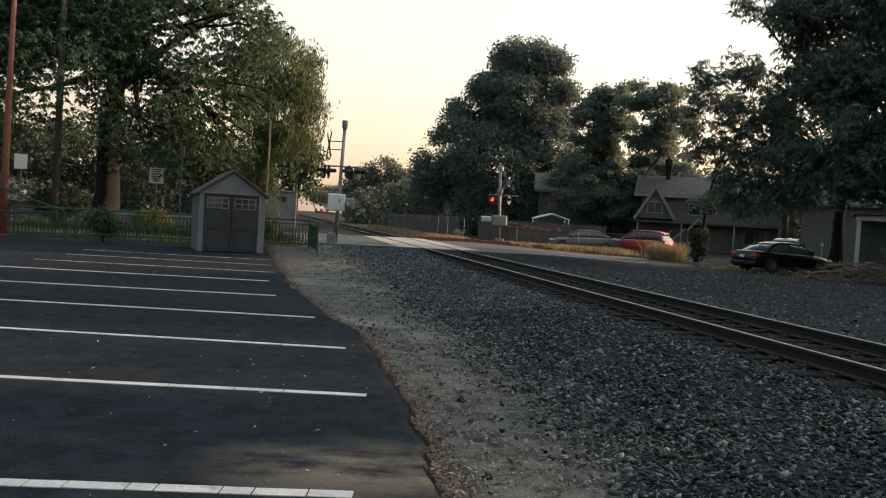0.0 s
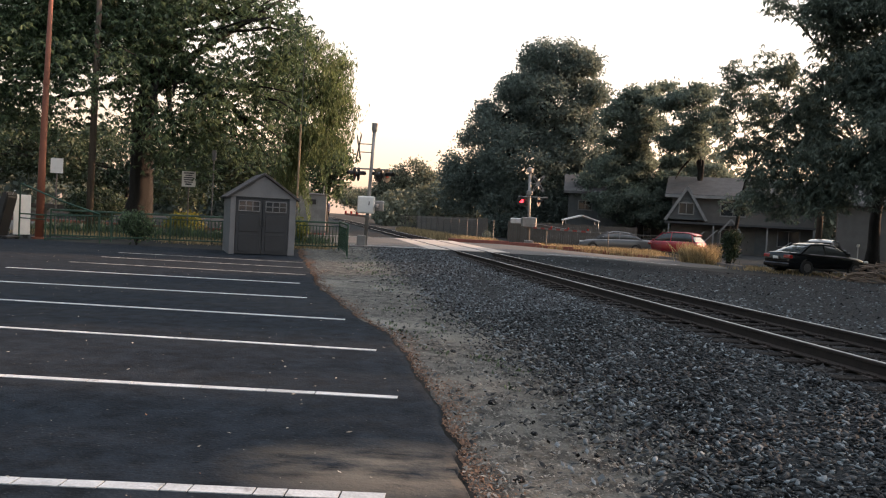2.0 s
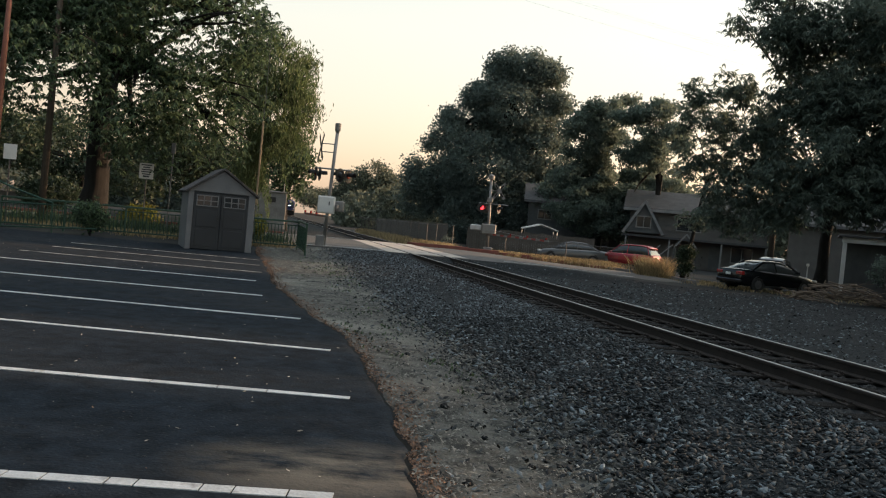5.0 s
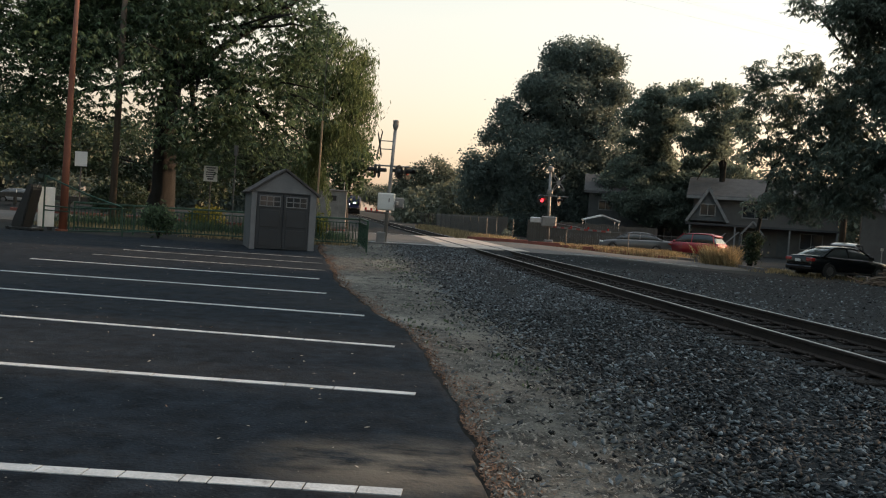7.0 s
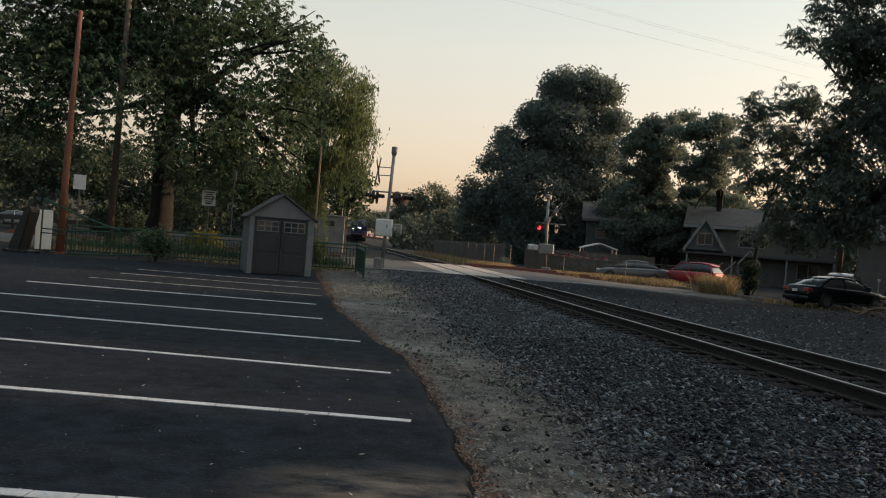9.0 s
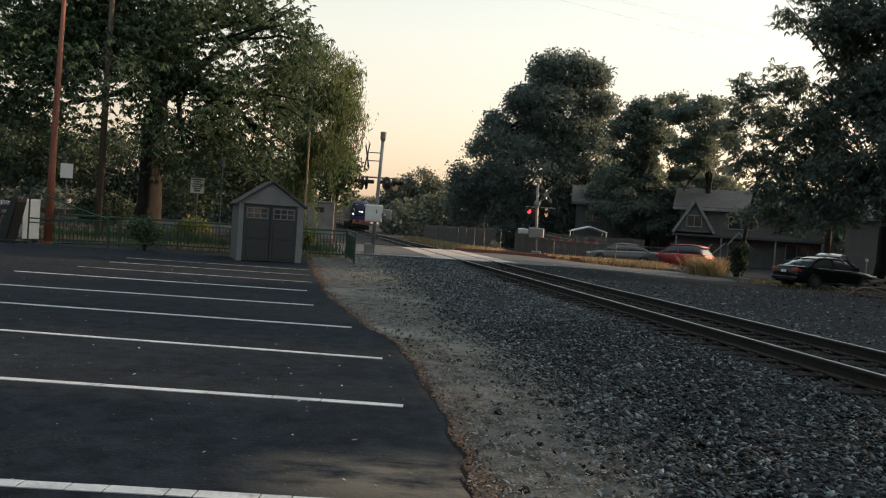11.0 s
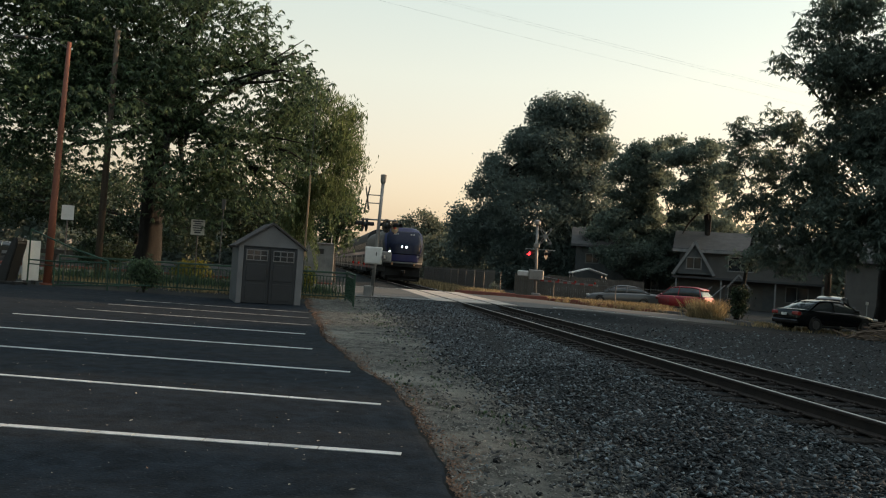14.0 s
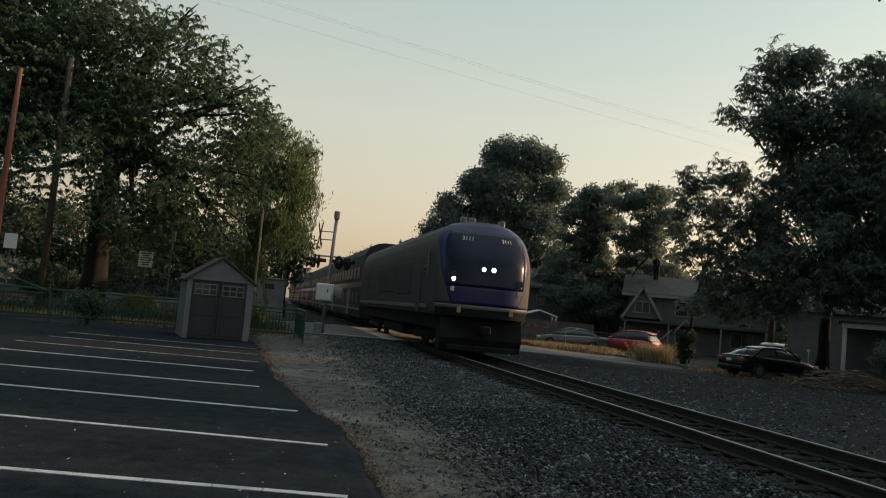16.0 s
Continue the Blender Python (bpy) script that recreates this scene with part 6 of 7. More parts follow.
def palm():
    """Tall palm: trunk ringed with old leaf bases, a skirt of dead fronds and a crown high up."""
    e = thing("palm_tree", pose(19.2, 34.9, gz(19.2, 34.9)), "tall palm with a rough grey-brown trunk of old leaf bases", "palm tree")
    H, n = 18.5, 100
    part("trunk", tb([(0, 0, -0.2), (0.02, 0, 0.4), (0.05, 0, 4), (0.1, 0, 8), (0.12, 0, H)], [0.4, 0.31, 0.28, 0.26, 0.25], 14), M_palm, e, smooth=True)
    rng = random.Random(61)
    scales = bmesh.new()
    for k in range(n):
        z = 0.35 + k * (H - 0.5) / n
        for j in range(9):
            a = (j + 0.5 * (k % 2)) * 6.2832 / 9 + rng.uniform(-0.05, 0.05)
            r = 0.285 - 0.03 * z / H + rng.uniform(-0.012, 0.012)
            m = pose(0.012 * z, 0, z, 0, 0, math.degrees(a)) @ pose(r, 0, 0, 0, 20 + rng.uniform(-9, 9), 0)
            box(scales, -0.03, 0.03, -0.07, 0.07, -0.02, rng.uniform(0.09, 0.16), 0.0, m)
    tagged(part("leaf_base_rest", scales, M_palm, e), kind="stuff")
    for k in range(26):
        a, dead = rng.uniform(0, 6.283), k < 9
        L = rng.uniform(1.0, 1.6) if dead else rng.uniform(2.2, 3.0)
        bm, prev = bmesh.new(), None
        for i in range(9):
            f = i / 8
            rr = L * (0.35 * f if dead else f * 0.95)
            z = H + (-L * f if dead else 0.9 * math.sin(f * 2.4) * (0.4 + 0.6 * (k % 3) / 2) - 1.1 * f * f)
            w = 0.03 + 0.3 * math.sin(math.pi * min(1, f * 0.9 + 0.08))
            c = Vector((0.14 + math.cos(a) * (0.25 + rr), math.sin(a) * (0.25 + rr), z))
            o = Vector((-math.sin(a), math.cos(a), -0.35)) * w
            q = Vector((-math.sin(a), math.cos(a), 0.35)) * w
            row = [bm.verts.new(c - q), bm.verts.new(c), bm.verts.new(c + o)]
            if prev and (i % 2 or not dead):
                bm.faces.new((prev[0], prev[1], row[1], row[0]))
                bm.faces.new((prev[1], prev[2], row[2], row[1]))
            prev = row
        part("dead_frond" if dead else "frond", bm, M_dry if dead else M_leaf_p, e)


palm()


# ---- low plants, litter, brush ----
def blades(name, pts, h, material, label, seed, per=18, spread=0.16, lean=0.35, width=0.012, cat="grass", kind="stuff"):
    rng = np.random.default_rng(seed)
    c = np.repeat(np.asarray(pts, float), per, axis=0)
    n = len(c)
    b = c + np.concatenate([rng.normal(size=(n, 2)) * spread, np.zeros((n, 1))], 1)
    b[:, 2] = ground_z(b[:, 0], b[:, 1]) - 0.02
    hh = h * (0.45 + 0.75 * rng.random(n))
    d = np.concatenate([rng.normal(size=(n, 2)) * lean, np.ones((n, 1))], 1) * hh[:, None]
    a = rng.random(n) * 6.283
    w = np.stack([np.cos(a), np.sin(a), np.zeros(n)], -1) * width * (0.6 + rng.random(n))[:, None]
    mid = b + d * 0.55 + np.array([0, 0, 0.04])
    v = np.stack([b - w, b + w, mid + w * 0.7, b + d, mid - w * 0.7], 1)
    f = np.arange(5 * n).reshape(-1, 5)
    ob = raw(name, v.reshape(-1, 3), f, material)
    return tagged(ob, label, cat, kind=kind)


def scatter(n, seed, fn):
    rng = np.random.default_rng(seed)
    return [(*fn(rng), 0.0) for _ in range(n)]


def along(pts, w):
    def fn(rng):
        i = int(rng.integers(0, len(pts) - 1))
        t = rng.random()
        (x0, y0), (x1, y1) = pts[i], pts[i + 1]
        return x0 + (x1 - x0) * t + rng.normal() * w * 0.4, y0 + (y1 - y0) * t + rng.normal() * w
    return fn


blades("dry_grass", scatter(760, 31, along([(3.6, 54.2), (8.0, 54.0), (11.2, 52.4)], 0.9)), 0.44, M_dry, "tall dry golden grass on the verge", 32)
blades("dry_grass", scatter(60, 33, along([(11.8, 47.0), (12.3, 46.3), (12.8, 45.7)], 0.4)), 1.05, M_dry, "clump of tall straw-coloured weeds", 34, per=24, spread=0.24, lean=0.42)
blades("dry_grass", scatter(900, 35, along([(1.0, 55.2), (-0.4, 58.5), (-4.0, 76.0), (-8.0, 96.0)], 0.9)), 0.55, M_dry, "dry pale weeds beside the railway fence", 36, per=16, width=0.02)
blades("dry_grass", scatter(170, 37, along([(13, 43), (16, 40.5), (22, 38.5)], 1.4)), 0.16, M_dry, "short dry grass on the bare verge", 38, per=10, spread=0.3)
blades("dry_grass", scatter(420, 39, along([(-18, 34), (-12, 33.6), (-6, 33.6)], 0.8)), 0.2, M_dry, "dry unmown grass behind the railing", 40, per=14, spread=0.25)
def path_spot(r):
    y = r.uniform(8, 30)
    return max(float(lot_edge(y)) + 0.3, track_point(-4.7 + r.normal() * 0.5, y).x), y


blades("weeds", scatter(420, 43, along([(-18, 34.6), (-12, 34.9), (-6, 34.9)], 0.7)), 0.55, M_leaf_a, "rank green weeds behind the railing", 44, per=12, spread=0.25)
blades("weeds", scatter(90, 41, path_spot), 0.045, M_leaf_a, "tiny green weeds on the dirt path", 42, per=9, spread=0.1, lean=0.8)


def shrub(x, y, r, h, material, label, seed, size=0.14, n=90):
    e = thing("shrub", pose(x, y, gz(x, y)), label, "shrub", "shrubs")
    rng = np.random.default_rng(seed)
    bm = bmesh.new()
    rr = random.Random(seed)
    for _ in range(7):
        t = Vector((rr.uniform(-r, r) * 0.7, rr.uniform(-r, r) * 0.7, h * rr.uniform(0.6, 0.95)))
        tube(bm, [(0, 0, 0), t * 0.5, t], [0.025, 0.016, 0.006], 5)
    part("stems", bm, M_bark, e)
    d = rng.normal(size=(n, 3))
    d /= np.linalg.norm(d, axis=1)[:, None]
    c = d * (0.5 + 0.5 * rng.random((n, 1))) * np.array([r, r, h * 0.42]) + np.array([0, 0, h * 0.58])
    leaves("foliage", c, None, size, 16, 0.13, material, e, seed + 1, 0.3, 0.45)


shrub(-11.9, 29.6, 0.5, 1.25, M_leaf_a, "leafy green shrub growing against the railing", 51)
shrub(-7.3, 34.2, 0.5, 1.2, M_leaf_y, "yellow-flowering bush behind the railing", 52)
shrub(-12.6, 36.5, 0.8, 1.2, M_leaf_y, "yellow-flowering bush behind the railing", 53)
shrub(-9.6, 34.0, 0.6, 1.0, M_leaf_a, "low green bush behind the railing", 54)
shrub(-20.0, 44.0, 1.6, 2.2, M_leaf_p, "rounded green park bush", 55, 0.2, 220)
shrub(0.9, 57.6, 0.28, 1.1, M_leaf_d, "scraggy dark weed standing at the kerb", 58, 0.1, 26)
shrub(13.35, 44.4, 0.34, 2.0, M_leaf_p, "slender dark conical bush at the kerb", 60, 0.14, 150)
shrub(26.5, 47.0, 2.0, 2.6, M_leaf_r, "dark bush beside the outbuilding", 59, 0.2, 260)


def brush_pile():
    e = thing("brush_pile", pose(17.5, 35.3, gz(17.5, 35.3)), "low heap of dead cut branches", "brush pile")
    rng = random.Random(61)
    for k in range(170):
        a, b = rng.uniform(-2.2, 2.2), rng.uniform(-0.8, 0.8)
        top = max(0.08, 0.95 * (1 - (a / 2.6) ** 2) * (1 - (b / 1.2) ** 2)) * rng.uniform(0.2, 1)
        ang = rng.gauss(0, 0.9)
        ln = rng.uniform(0.5, 1.5)
        p = Vector((a, b, top))
        d = Vector((math.cos(ang), math.sin(ang), rng.uniform(-0.34, 0.34))) * ln / 2
        q0, q1 = p - d, p + d
        q0.z, q1.z = max(0.02, q0.z), max(0.02, q1.z)
        r = rng.uniform(0.012, 0.045)
        part("branch", tb([q0, p + Vector((0, rng.uniform(-0.1, 0.1), rng.uniform(0, 0.08))), q1], [r, r * 0.85, r * 0.5], 5), M_branch, e)


brush_pile()


def litter():
    rng = np.random.default_rng(71)
    n = 17000
    y = 3.5 + 28 * rng.random(n) ** 1.4
    x = lot_edge(y) + 0.03 + np.abs(rng.normal(size=n)) * 0.2 * (0.35 + 0.8 * np.sin(y * 0.9) ** 2) - 0.02
    few = rng.random(n) < 0.006
    x = np.where(few, lot_edge(y) - rng.random(n) * 5, x)
    z = np.where(x < lot_edge(y), lot_z(y) + 0.02, ground_z(x, y) + 0.02) + 0.008 * rng.random(n)
    a = rng.random(n) * 6.283
    r = 0.006 + 0.014 * rng.random(n) ** 2
    d = np.stack([np.cos(a), np.sin(a), rng.normal(size=n) * 0.4], -1) * r[:, None]
    w = np.stack([-np.sin(a), np.cos(a), rng.normal(size=n) * 0.4], -1) * (r * 0.55)[:, None]
    c = np.stack([x, y, z], -1)
    v = np.stack([c - d, c + w, c + d, c - w], 1)
    tagged(raw("leaf_litter", v.reshape(-1, 3), np.arange(4 * n).reshape(-1, 4), M_litter), "orange-brown leaf litter gathered along the asphalt edge", "leaf litter", kind="stuff")


litter()


def lot_debris():
    rng = np.random.default_rng(77)
    n = 700
    y = 4 + 22 * rng.random(n) ** 1.3
    x = lot_edge(y) - 0.1 - 9 * rng.random(n)
    a = rng.random(n) * 6.283
    r = 0.006 + 0.03 * rng.random(n) ** 4
    d = np.stack([np.cos(a), np.sin(a), 0.1 * rng.normal(size=n)], -1) * r[:, None]
    w = np.stack([-np.sin(a), np.cos(a), 0.3 * rng.normal(size=n)], -1) * (r * 0.3 + 0.002)[:, None]
    c = np.stack([x, y, lot_z(y) + 0.024], -1)
    v = np.stack([c - d, c + w, c + d, c - w], 1)
    tagged(raw("lot_debris", v.reshape(-1, 3), np.arange(4 * n).reshape(-1, 4), M_chip), "small pale twigs and chips strewn on the asphalt", "debris", kind="stuff")


lot_debris()


def clod(x, y, r, seed):
    rng = random.Random(seed)
    bm = bmesh.new()
    bmesh.ops.create_icosphere(bm, subdivisions=2, radius=r)
    for v in bm.verts:
        v.co *= 1 + 0.35 * noise.noise(v.co * (3 / r) + Vector((seed, 0, 0)))
        v.co.z *= 0.7
    ob = part("clod", bm, M_bed, None)
    ob.matrix_basis = pose(x, y, float(ground_z(x, y)) + r * 0.3, 0, 0, rng.uniform(0, 360))
    tagged(ob, "dark lump of broken asphalt on the dirt", "rubble", "broken asphalt lumps")


for i, (x, y, r) in enumerate(((0.42, 6.05, 0.06), (0.62, 7.35, 0.045), (0.28, 8.4, 0.07), (0.35, 7.6, 0.04), (0.55, 9.9, 0.05), (-0.2, 11.3, 0.05), (0.95, 6.6, 0.05), (-0.6, 14.5, 0.06), (-1.5, 17.6, 0.06), (-2.2, 21, 0.07))):
    clod(x, y, r * 0.72, 80 + i)


# ---- woods that close the view all round ----
# gaps cut in the crowns so that the low sun reaches these ground spots
SUNLIT = [(-5.0, 9.9, 0, 0.8), (-10.0, 9.0, 0, 0.8), (-0.9, 6.2, 0, 0.3), (-6.5, 21.8, 0.3, 0.4), (-13.0, 19.0, 0.3, 1.5), (-10.0, 24.5, 0.4, 1.0), (-16.1, 29.7, 1.2, 0.8),
          (0.0, 43.0, 0.6, 1.5), (8.0, 53.0, 0.6, 1.5), (12.2, 46.2, 0.8, 1.0)]


def in_break(p, r):
    for x, y, z, gap in SUNLIT:
        d = Vector(p) - Vector((x, y, z))
        if (d - _to_sun * d.dot(_to_sun)).length < gap + 0.9 * r:
            return True
    return False


def woods(name, arcs, material, label, seed, size=0.6):
    rng = np.random.default_rng(seed)
    cs = []
    for az0, az1, d, h, count in arcs:
        for _ in range(count):
            az = radians(rng.uniform(az0, az1))
            dd = d * rng.uniform(0.92, 1.12)
            hh = h * (0.75 + 0.35 * noise.noise(Vector((az * 14, d * 0.1, seed))) + 0.12 * rng.random())
            x, y, r = math.sin(az) * dd, math.cos(az) * dd, rng.uniform(1.4, 2.6)
            k = 46
            q = rng.normal(size=(k, 3))
            q /= np.linalg.norm(q, axis=1)[:, None]
            z = rng.uniform(0.6, hh)
            if in_break((x, y, z), r):
                continue
            cs.append(np.array([x, y, z]) + q * r * rng.uniform(0.6, 1, (k, 1)))
    ob = leaves(name, np.concatenate(cs), None, size * 1.12, 3, 0.4, material, None, seed + 1, 0.2, 0.62)
    return tagged(ob, label, "woods", kind="stuff")


woods("woods", [(-75, -24, 100, 11, 330), (-24, -12.5, 130, 8, 110)], M_leaf_d, "dark belt of park woods closing the view", 91, 0.7)
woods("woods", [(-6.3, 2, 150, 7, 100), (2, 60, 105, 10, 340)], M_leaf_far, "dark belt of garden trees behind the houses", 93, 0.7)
# unseen belt, added beside and behind the view to close off low sky
woods("woods", [(60, 180, 80, 11, 170), (180, 285, 80, 10, 120)], M_leaf_d, "unseen belt of trees added around the open lot", 95, 0.9)
# unseen trees, added right of the view to keep the sun off the ground
woods("woods", [(33.5, 42, 47, 11, 26), (42, 82, 46, 21, 190), (82, 120, 46, 16, 50), (39, 66, 78, 21, 150)], M_leaf_r, "tall dark trees added out of view to shade the lot and the track", 97, 0.7)


# ---- the train ----
M_blue = mat("deep_blue_gloss", (0.016, 0.019, 0.09), (0.012, 0.014, 0.068), rough=0.42, scale=1, fine=20, bump=0.0, coat=0.2, spec=0.35)
M_bodygrey = mat("silver_grey_coachwork", (0.075, 0.08, 0.08), (0.052, 0.056, 0.056), rough=0.7, scale=0.8, fine=16, bump=0.03, metal=0.1, spec=0.3,
                 dirt=((0.06, 0.06, 0.057), 0.7, 0.58))
M_under = mat("grimy_underframe", (0.018, 0.018, 0.018), (0.009, 0.009, 0.009), rough=0.9, spec=0.2, scale=2, fine=30, bump=0.3)
M_screen = mat("windscreen_glass", (0.014, 0.018, 0.04), (0.011, 0.014, 0.032), rough=0.25, scale=3, fine=20, bump=0.0, spec=0.18)
M_coachglass = mat("tinted_coach_window", (0.015, 0.016, 0.018), (0.01, 0.011, 0.012), rough=0.35, scale=2, fine=20, bump=0.0, spec=0.12)
M_head = glow("lit_headlight", (0.95, 0.98, 1.0), 40.0)
M_ditch = glow("lit_ditch_light", (1.0, 0.97, 0.9), 14.0)
M_amber = mat("amber_marker_lens", (0.45, 0.25, 0.12), (0.35, 0.18, 0.09), rough=0.3, scale=5, fine=40, bump=0.0)
M_pale = mat("pale_stripe_paint", (0.16, 0.165, 0.165), (0.1, 0.104, 0.104), rough=0.45, scale=2, fine=30, bump=0.0)
TRAIN, FLASH_COVERS = [], []


def half_width(z):
    return float(np.interp(z, [0.9, 1.2, 1.6, 2.8, 3.3, 3.72, 4.0, 4.18, 4.32, 4.38], [1.38, 1.49, 1.57, 1.6, 1.58, 1.51, 1.38, 1.2, 0.97, 0.7]))


def nose_y(u, z):
    return 0.12 * max(0, z - 2.2) + 0.42 * max(0, z - 2.95) ** 1.3 + 0.05 * max(0, 1.7 - z) + 0.62 * abs(u) ** 3.2


def nose_patch(u0, u1, z0, z1, lift, nu=18, nz=18, narrow=1.0):
    """A piece of the nose's skin, lift metres proud of it, closed behind."""
    bm = bmesh.new()
    g = []
    for layer in (0, 1):
        rows = []
        for j in range(nz + 1):
            z = z0 + (z1 - z0) * j / nz
            w = half_width(z)
            k = 1 + (narrow - 1) * (1 - j / nz) ** 2.2
            rows.append([bm.verts.new(((u0 + (u1 - u0) * i / nu) * w * k, nose_y((u0 + (u1 - u0) * i / nu) * k, z) - (lift if layer == 0 else -0.03), z)) for i in range(nu + 1)])
        g.append(rows)
    for layer, rows in enumerate(g):
        for j in range(nz):
            for i in range(nu):
                f = (rows[j][i], rows[j][i + 1], rows[j + 1][i + 1], rows[j + 1][i])
                bm.faces.new(f if layer == 0 else f[::-1])
    a, b = g
    rim = [(0, i) for i in range(nu)] + [(j, nu) for j in range(nz)] + [(nz, i) for i in range(nu, 0, -1)] + [(j, 0) for j in range(nz, 0, -1)]
    for (j0, i0), (j1, i1) in zip(rim, rim[1:] + rim[:1]):
        bm.faces.new((a[j0][i0], b[j0][i0], b[j1][i1], a[j1][i1]))
    bmesh.ops.recalc_face_normals(bm, faces=bm.faces[:])
    return bm


def on_nose(x, z, out=0.0):
    u = x / half_width(z)
    return Vector((x, nose_y(u, z) - out, z))


def lettering(text, size, material, parent, m):
    cu = bpy.data.curves.new("lettering", "FONT")
    cu.body, cu.size, cu.extrude, cu.align_x = text, size, 0.004, "CENTER"
    tmp = bpy.data.objects.new("lettering", cu)
    me = bpy.data.meshes.new_from_object(tmp)
    bpy.data.objects.remove(tmp)
    me.materials.append(material)
    ob = new("lettering", me)
    ob.parent = parent
    ob.matrix_basis = m
    return ob


def truck(e, y, axles):
    t = part("truck", bx(-1.15, 1.15, y - 1.9, y + 1.9, 0.42, 0.72, 0.05), M_under, e, "grimy black wheel truck")
    for a in axles:
        for sx in (-0.76, 0.76):
            part("wheel", tb([(sx - 0.065, y + a, 0.5), (sx + 0.065, y + a, 0.5)], 0.5, 20), M_rail_side, t)
    for sx in (-1.12, 1.12):
        part("side_frame", bx(sx - 0.08, sx + 0.08, y - 1.8, y + 1.8, 0.35, 0.62, 0.04), M_under, t)


def locomotive():
    e = thing("locomotive", pose(0, 300, RAIL_Z, 0, 0, HEADING), "blue-nosed grey passenger diesel locomotive with lit headlights", "locomotive")
    L, zb = 21.6, 1.25
    part("nose", nose_patch(-1, 1, 1.62, 4.38, 0.0, 26, 30), M_bodygrey, e, "grey rounded cab front", smooth=True)
    part("blue_mask", nose_patch(-0.99, 0.99, 1.64, 4.31, 0.006, 26, 30, 0.72), M_blue, e, "deep blue rounded mask over the cab front", smooth=True)
    part("nose_trim", nose_patch(-1, 1, 1.5, 1.618, 0.0, 26, 3), M_pale, e, "thin pale line under the cab front", smooth=True)
    part("nose_skirt", nose_patch(-1, 1, zb, 1.498, 0.0, 26, 4), M_under, e, "black skirt under the cab front")
    ws = part("windscreen", nose_patch(-0.86, 0.86, 2.2, 4.02, 0.018, 18, 18, 0.94), M_screen, e, "wide black one-piece windscreen", smooth=True)
    # skin from the nose back: blue shoulder, then grey body
    def skin(y0, y1, front):
        bm = bmesh.new()
        zs = list(np.linspace(zb, 4.38, 26))
        prof = [(-half_width(z), z) for z in zs] + [(half_width(z), z) for z in zs[::-1]]
        def ring(y, nose):
            return [bm.verts.new((x, nose_y(1, z) if nose else y, z)) for x, z in prof]
        r0, r1 = ring(y0, front), ring(y1, False)
        for i in range(len(prof)):
            j = (i + 1) % len(prof)
            bm.faces.new((r0[i], r0[j], r1[j], r1[i]))
        if not front:
            bm.faces.new(r1)
        bmesh.ops.recalc_face_normals(bm, faces=bm.faces[:])
        return bm
    part("cab_shoulder", skin(0, 1.75, True), M_bodygrey, e, "grey wrap-round behind the cab front", smooth=True)
    part("body", skin(1.75, L, False), M_bodygrey, e, "silver-grey body sides and roof")
    # roof edge fill above the windscreen
    part("roof_cap", bx(-0.42, 0.42, 1.4, L, 4.33, 4.4, 0.02), M_bodygrey, e)
    part("underframe", bx(-1.35, 1.35, 0.9, L - 0.2, 0.75, 1.26, 0.05), M_under, e, "black underframe")
    part("fuel_tank", bx(-1.3, 1.3, 8.0, 13.5, 0.3, 0.8, 0.12), M_under, e)
    truck(e, 4.3, (-1.35, 1.35))
    truck(e, 17.2, (-1.35, 1.35))
    pilot = prism(bmesh.new(), [(-0.1, 1.22), (-0.32, 0.55), (-0.12, 0.17), (0.35, 0.17), (0.6, 1.22)], "x", -1.35, 1.35)
    for v in pilot.verts:
        v.co.y += 0.35 * (abs(v.co.x) / 1.35) ** 2 + 0.25
    part("pilot", pilot, M_under, e, "black snowplough pilot")
    part("pilot_edge", bx(-1.15, 1.15, 0.12, 0.2, 0.17, 0.34, 0.02), M_under, e, "scuffed lower pilot edge")
    part("coupler", bx(-0.14, 0.14, -0.35, 0.3, 0.72, 1.0, 0.05), M_under, e)
    for x in (-0.165, 0.165):
        p = on_nose(x, 2.79, 0.02)
        h = part("headlight", tb([p + Vector((0, 0.05, 0)), p + Vector((0, -0.03, 0))], 0.11, 16), M_black, ws)
        part("lens", tb([p + Vector((0, -0.03, 0)), p + Vector((0, -0.036, 0))], 0.062, 16), M_head, h, "lit headlight lens")
    for x in (-1.1, 1.1):
        p = on_nose(x, 2.42, 0.01)
        h = part("ditch_light", tb([p + Vector((0, 0.1, 0)), p + Vector((0, -0.05, 0))], 0.12, 16), M_black, e)
        part("lens", tb([p + Vector((0, -0.05, 0)), p + Vector((0, -0.056, 0))], 0.066, 16), M_ditch, h, "lit ditch light lens")
        p = on_nose(x, 2.1, 0.01)
        part("marker_light", tb([p + Vector((0, 0.05, 0)), p + Vector((0, -0.02, 0))], 0.08, 12), M_lampclear, e)
        # added dark disc that hides the always-lit lens, in place of real flashing
        p = on_nose(x, 2.42, 0.07)
        FLASH_COVERS.append((part("lamp_shutter", tb([(0, 0, 0), (0, -0.004, 0)], 0.085, 16), M_black, e, "dark cover added to imitate the flashing of a ditch light"), p, x))
    for x in (-0.86, 0.86):
        p = on_nose(x, 1.5, 0.0)
        part("step_light", bx(p.x - 0.06, p.x + 0.06, p.y - 0.04, p.y + 0.05, 1.36, 1.56, 0.01), M_amber, e, "small amber marker")
    for x in (-0.66, 0.66):
        p = on_nose(x, 3.72, 0.045)
        lettering("3111", 0.2, M_white, ws, pose(p.x, p.y, p.z, 62, 0, 16 if x > 0 else -16))
    for x, y in ((-0.62, 1.5), (-0.32, 1.55), (0.72, 1.55)):
        part("horn", bx(x - 0.09, x + 0.09, y - 0.1, y + 0.25, 4.22, 4.56, 0.03), M_pale, e, "pale roof horn housing")
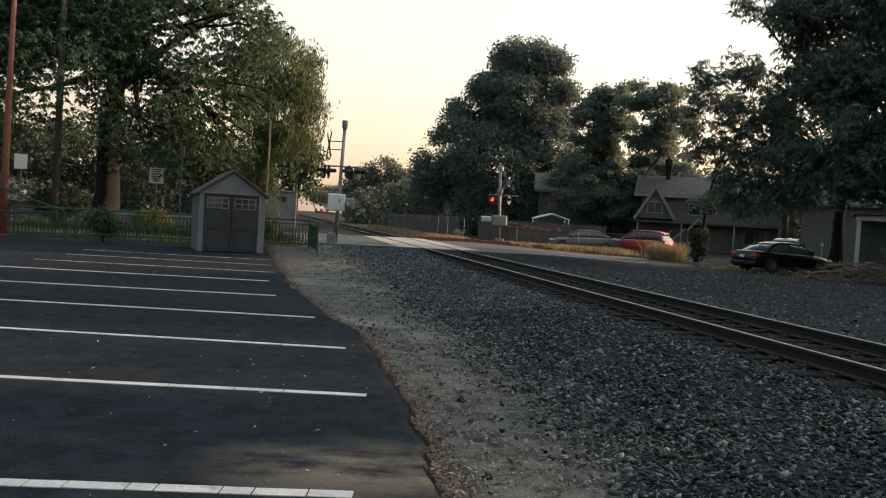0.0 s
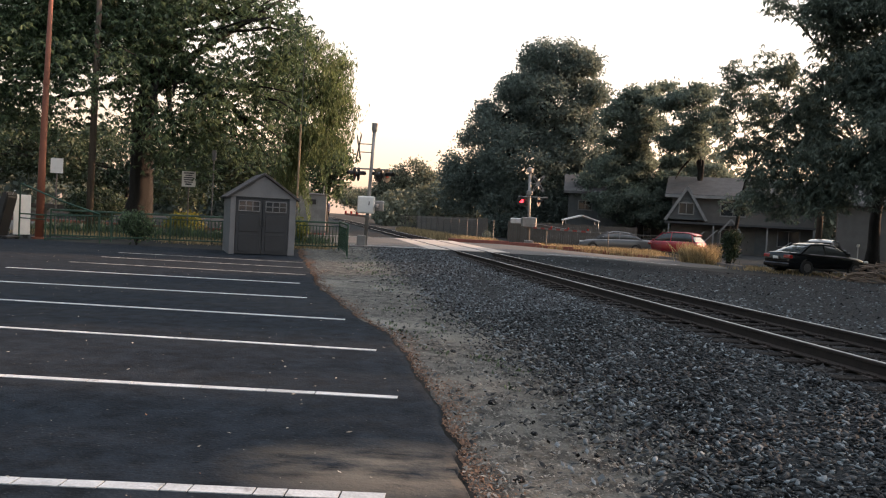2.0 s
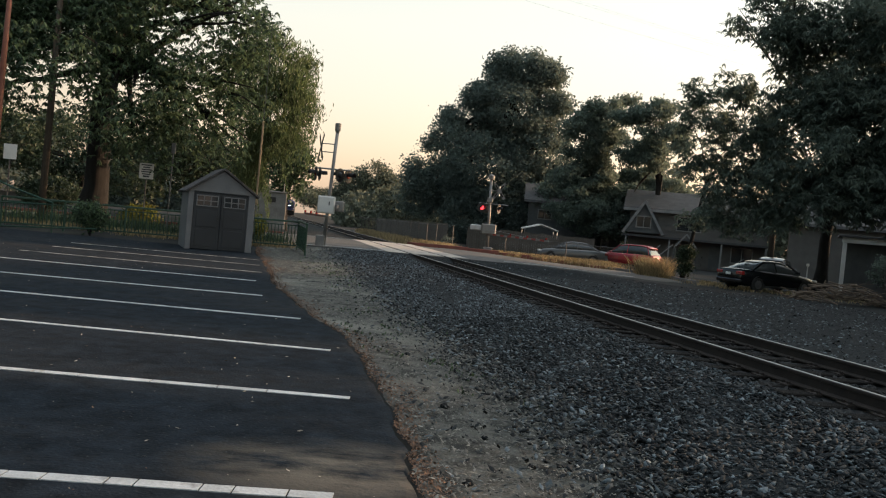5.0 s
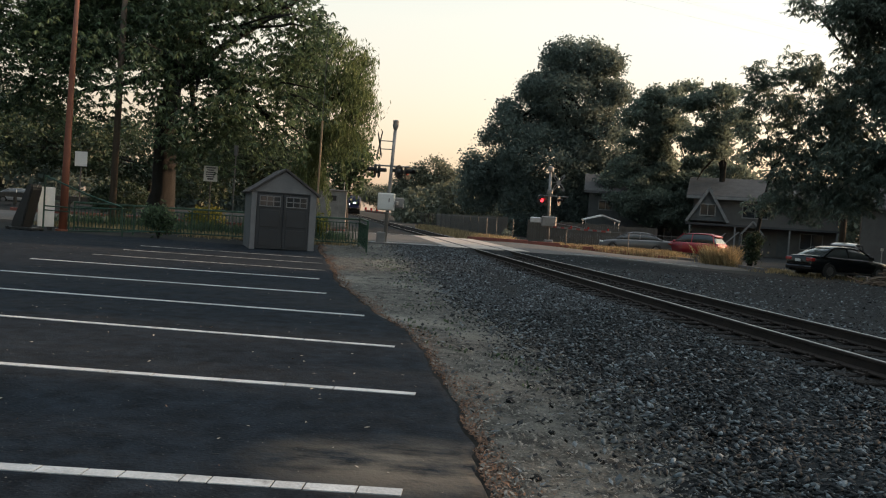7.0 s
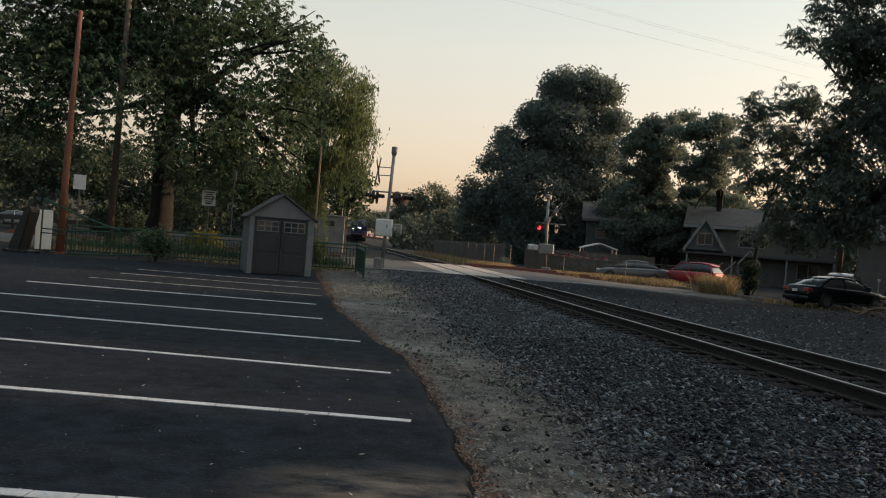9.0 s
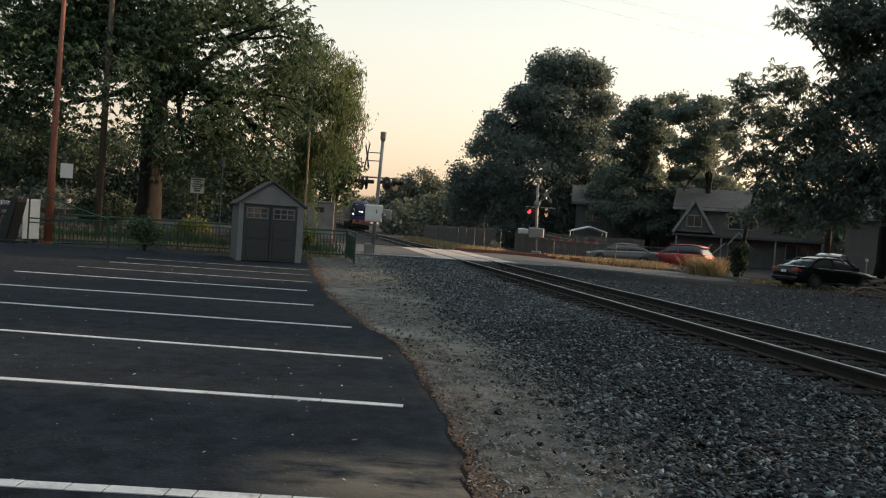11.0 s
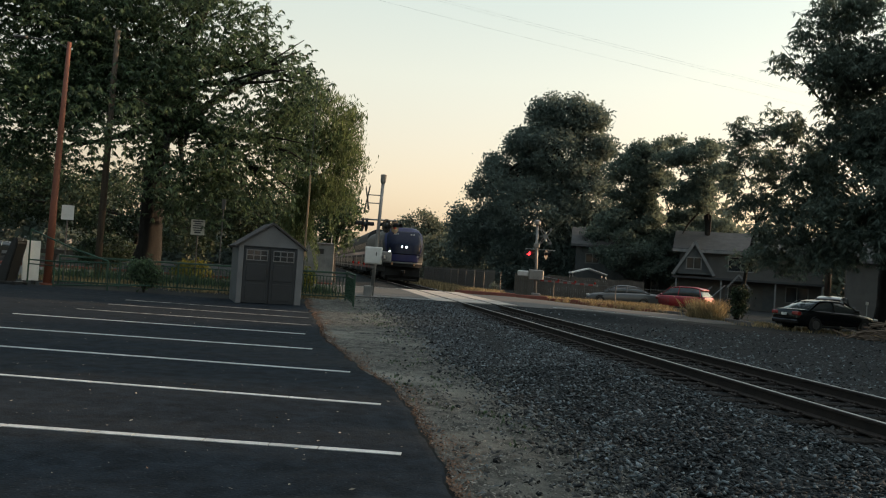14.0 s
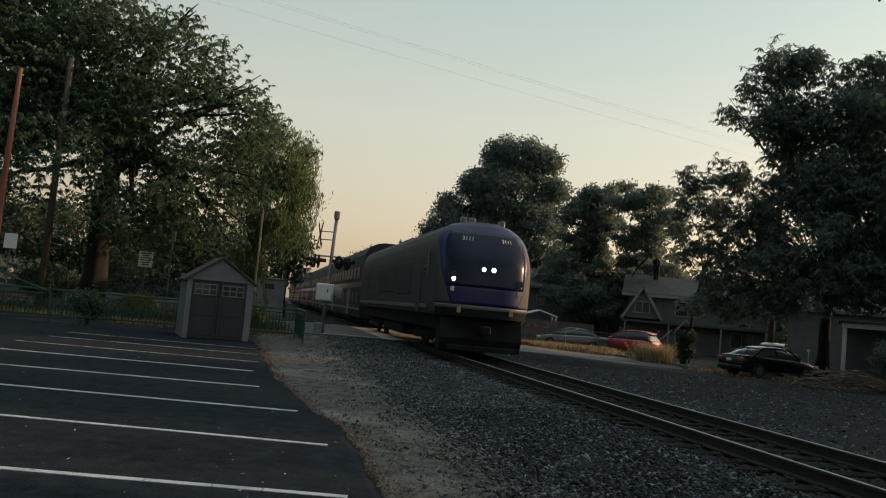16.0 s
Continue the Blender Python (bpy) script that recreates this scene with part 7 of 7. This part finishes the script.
    for sg in (-1, 1):
        part("cab_handrail", bx(sg * 1.62 - 0.02, sg * 1.62 + 0.02, 1.85, 2.02, 2.5, 3.35, 0.012), M_pale, e)
        w = part("cab_window", bx(sg * 1.595 - 0.015, sg * 1.595 + 0.015, 2.15, 2.9, 2.55, 3.2, 0.02), M_screen, e, "dark cab side window")
        part("cab_door", bx(sg * 1.6 - 0.012, sg * 1.6 + 0.012, 3.1, 3.8, 1.3, 3.2, 0.015), M_bodygrey, e)
        part("side_stripe", bx(sg * 1.585 - 0.02, sg * 1.585 + 0.02, 1.8, L - 0.3, 1.42, 1.56), M_pale, e, "pale stripe along the sill")
        for y0, y1, z0, z1 in ((5.2, 8.6, 1.9, 3.1), (9.4, 13.0, 2.0, 3.1), (13.8, 17.2, 1.8, 3.1), (18.0, 20.6, 2.2, 3.1)):
            g = part("side_grille", bx(sg * 1.585 - 0.02, sg * 1.585 + 0.02, y0, y1, z0, z1, 0.01), M_bodygrey, e, "grey ventilation grille")
            n = 9
            for i in range(n):
                zz = z0 + 0.06 + (z1 - z0 - 0.12) * i / n
                part("louvre", bx(sg * 1.605 - 0.012, sg * 1.605 + 0.012, y0 + 0.06, y1 - 0.06, zz, zz + 0.03), M_bodygrey, g)
    for y0, y1 in ((6, 9), (11, 14.5), (16, 19.5)):
        part("roof_hatch", bx(-0.75, 0.75, y0, y1, 4.25, 4.47, 0.05), M_under, e)
    TRAIN.append((e, 0.0))


M_coach = mat("dull_silver_coachwork", (0.05, 0.053, 0.056), (0.034, 0.036, 0.038), rough=0.75, scale=0.8, fine=16, bump=0.03, spec=0.2, dirt=((0.03, 0.03, 0.03), 0.9, 0.55))


def coach():
    e = thing("passenger_coach", pose(0, 330, RAIL_Z, 0, 0, HEADING), "tall silver-grey two-level passenger coach with dark windows", "railway coach", "coaches of the train")
    L = 25.6
    zs = [0.55, 1.0, 3.6, 4.2, 4.6, 4.82, 4.92]
    ws = [1.42, 1.5, 1.5, 1.42, 1.2, 0.85, 0.4]
    prof = [(-w, z) for w, z in zip(ws, zs)] + [(w, z) for w, z in zip(ws[::-1], zs[::-1])]
    part("body", prism(bmesh.new(), prof, "y", 0.25, L), M_coach, e)
    part("gangway", bx(-0.6, 0.6, -0.2, 0.28, 0.9, 3.2, 0.05), M_under, e)
    for sg in (-1, 1):
        part("blue_band", bx(sg * 1.5 - 0.012, sg * 1.5 + 0.012, 0.3, L - 0.05, 2.28, 2.62), M_blue, e)
        part("sill_stripe", bx(sg * 1.5 - 0.014, sg * 1.5 + 0.014, 0.3, L - 0.05, 0.98, 1.1), M_pale, e)
        me = None
        for z in (1.35, 2.85):
            for i in range(12):
                y = 1.6 + i * 1.95
                if me is None:
                    me = part("window", bx(-0.016, 0.016, 0, 1.3, 0, 0.66, 0.006), M_coachglass, e).data
                    e.children[-1].location = (sg * 1.5, y, z)
                    continue
                o = new("window", me)
                o.parent = e
                o.location = (sg * 1.5, y, z)
        for y in (6.4, 18.0):
            part("door", bx(sg * 1.5 - 0.02, sg * 1.5 + 0.02, y, y + 1.3, 0.62, 2.25, 0.01), M_pale, e)
    truck(e, 3.2, (-1.2, 1.2))
    truck(e, 22.4, (-1.2, 1.2))
    part("underframe", bx(-1.3, 1.3, 6, 19.5, 0.3, 0.6, 0.05), M_under, e)
    back = 21.9
    TRAIN.append((e, back))
    for i in range(1, 5):
        c = copy_thing(e, pose(0, 330 + i * 26, RAIL_Z, 0, 0, HEADING))
        TRAIN.append((c, back + i * 26.0))


locomotive()
coach()


def motions():
    path = [(0, 312), (3, 266), (5.5, 226), (7, 199), (9, 161.5), (11.5, 113), (12.5, 93.2), (14, 65.3), (15, 46.1), (15.5, 36.6), (16, 27.0)]
    for ob, back in TRAIN:
        rows = []
        for t, y in path:
            p = track_point(0, y + back * math.cos(radians(HEADING)), RAIL_Z)
            rows.append((t, pose(p.x, p.y, p.z, 0, 0, HEADING)))
        walk(ob, rows)
    # added covers slide over the two ditch lights in turn to imitate flashing, half a second each
    for ob, p, x in FLASH_COVERS:
        rows = []
        for k in range(-1, 33):
            lit = (k % 2 == 0) == (x < 0)
            side = p + Vector((0, 0, 0.19 if lit else 0))
            for t in (k * 0.5 - 0.2, k * 0.5 + 0.2):
                if 0 < t < 16:
                    rows.append((t, pose(*side)))
        rows = [(0, rows[0][1])] + rows + [(16, rows[-1][1])]
        walk(ob, rows)


motions()
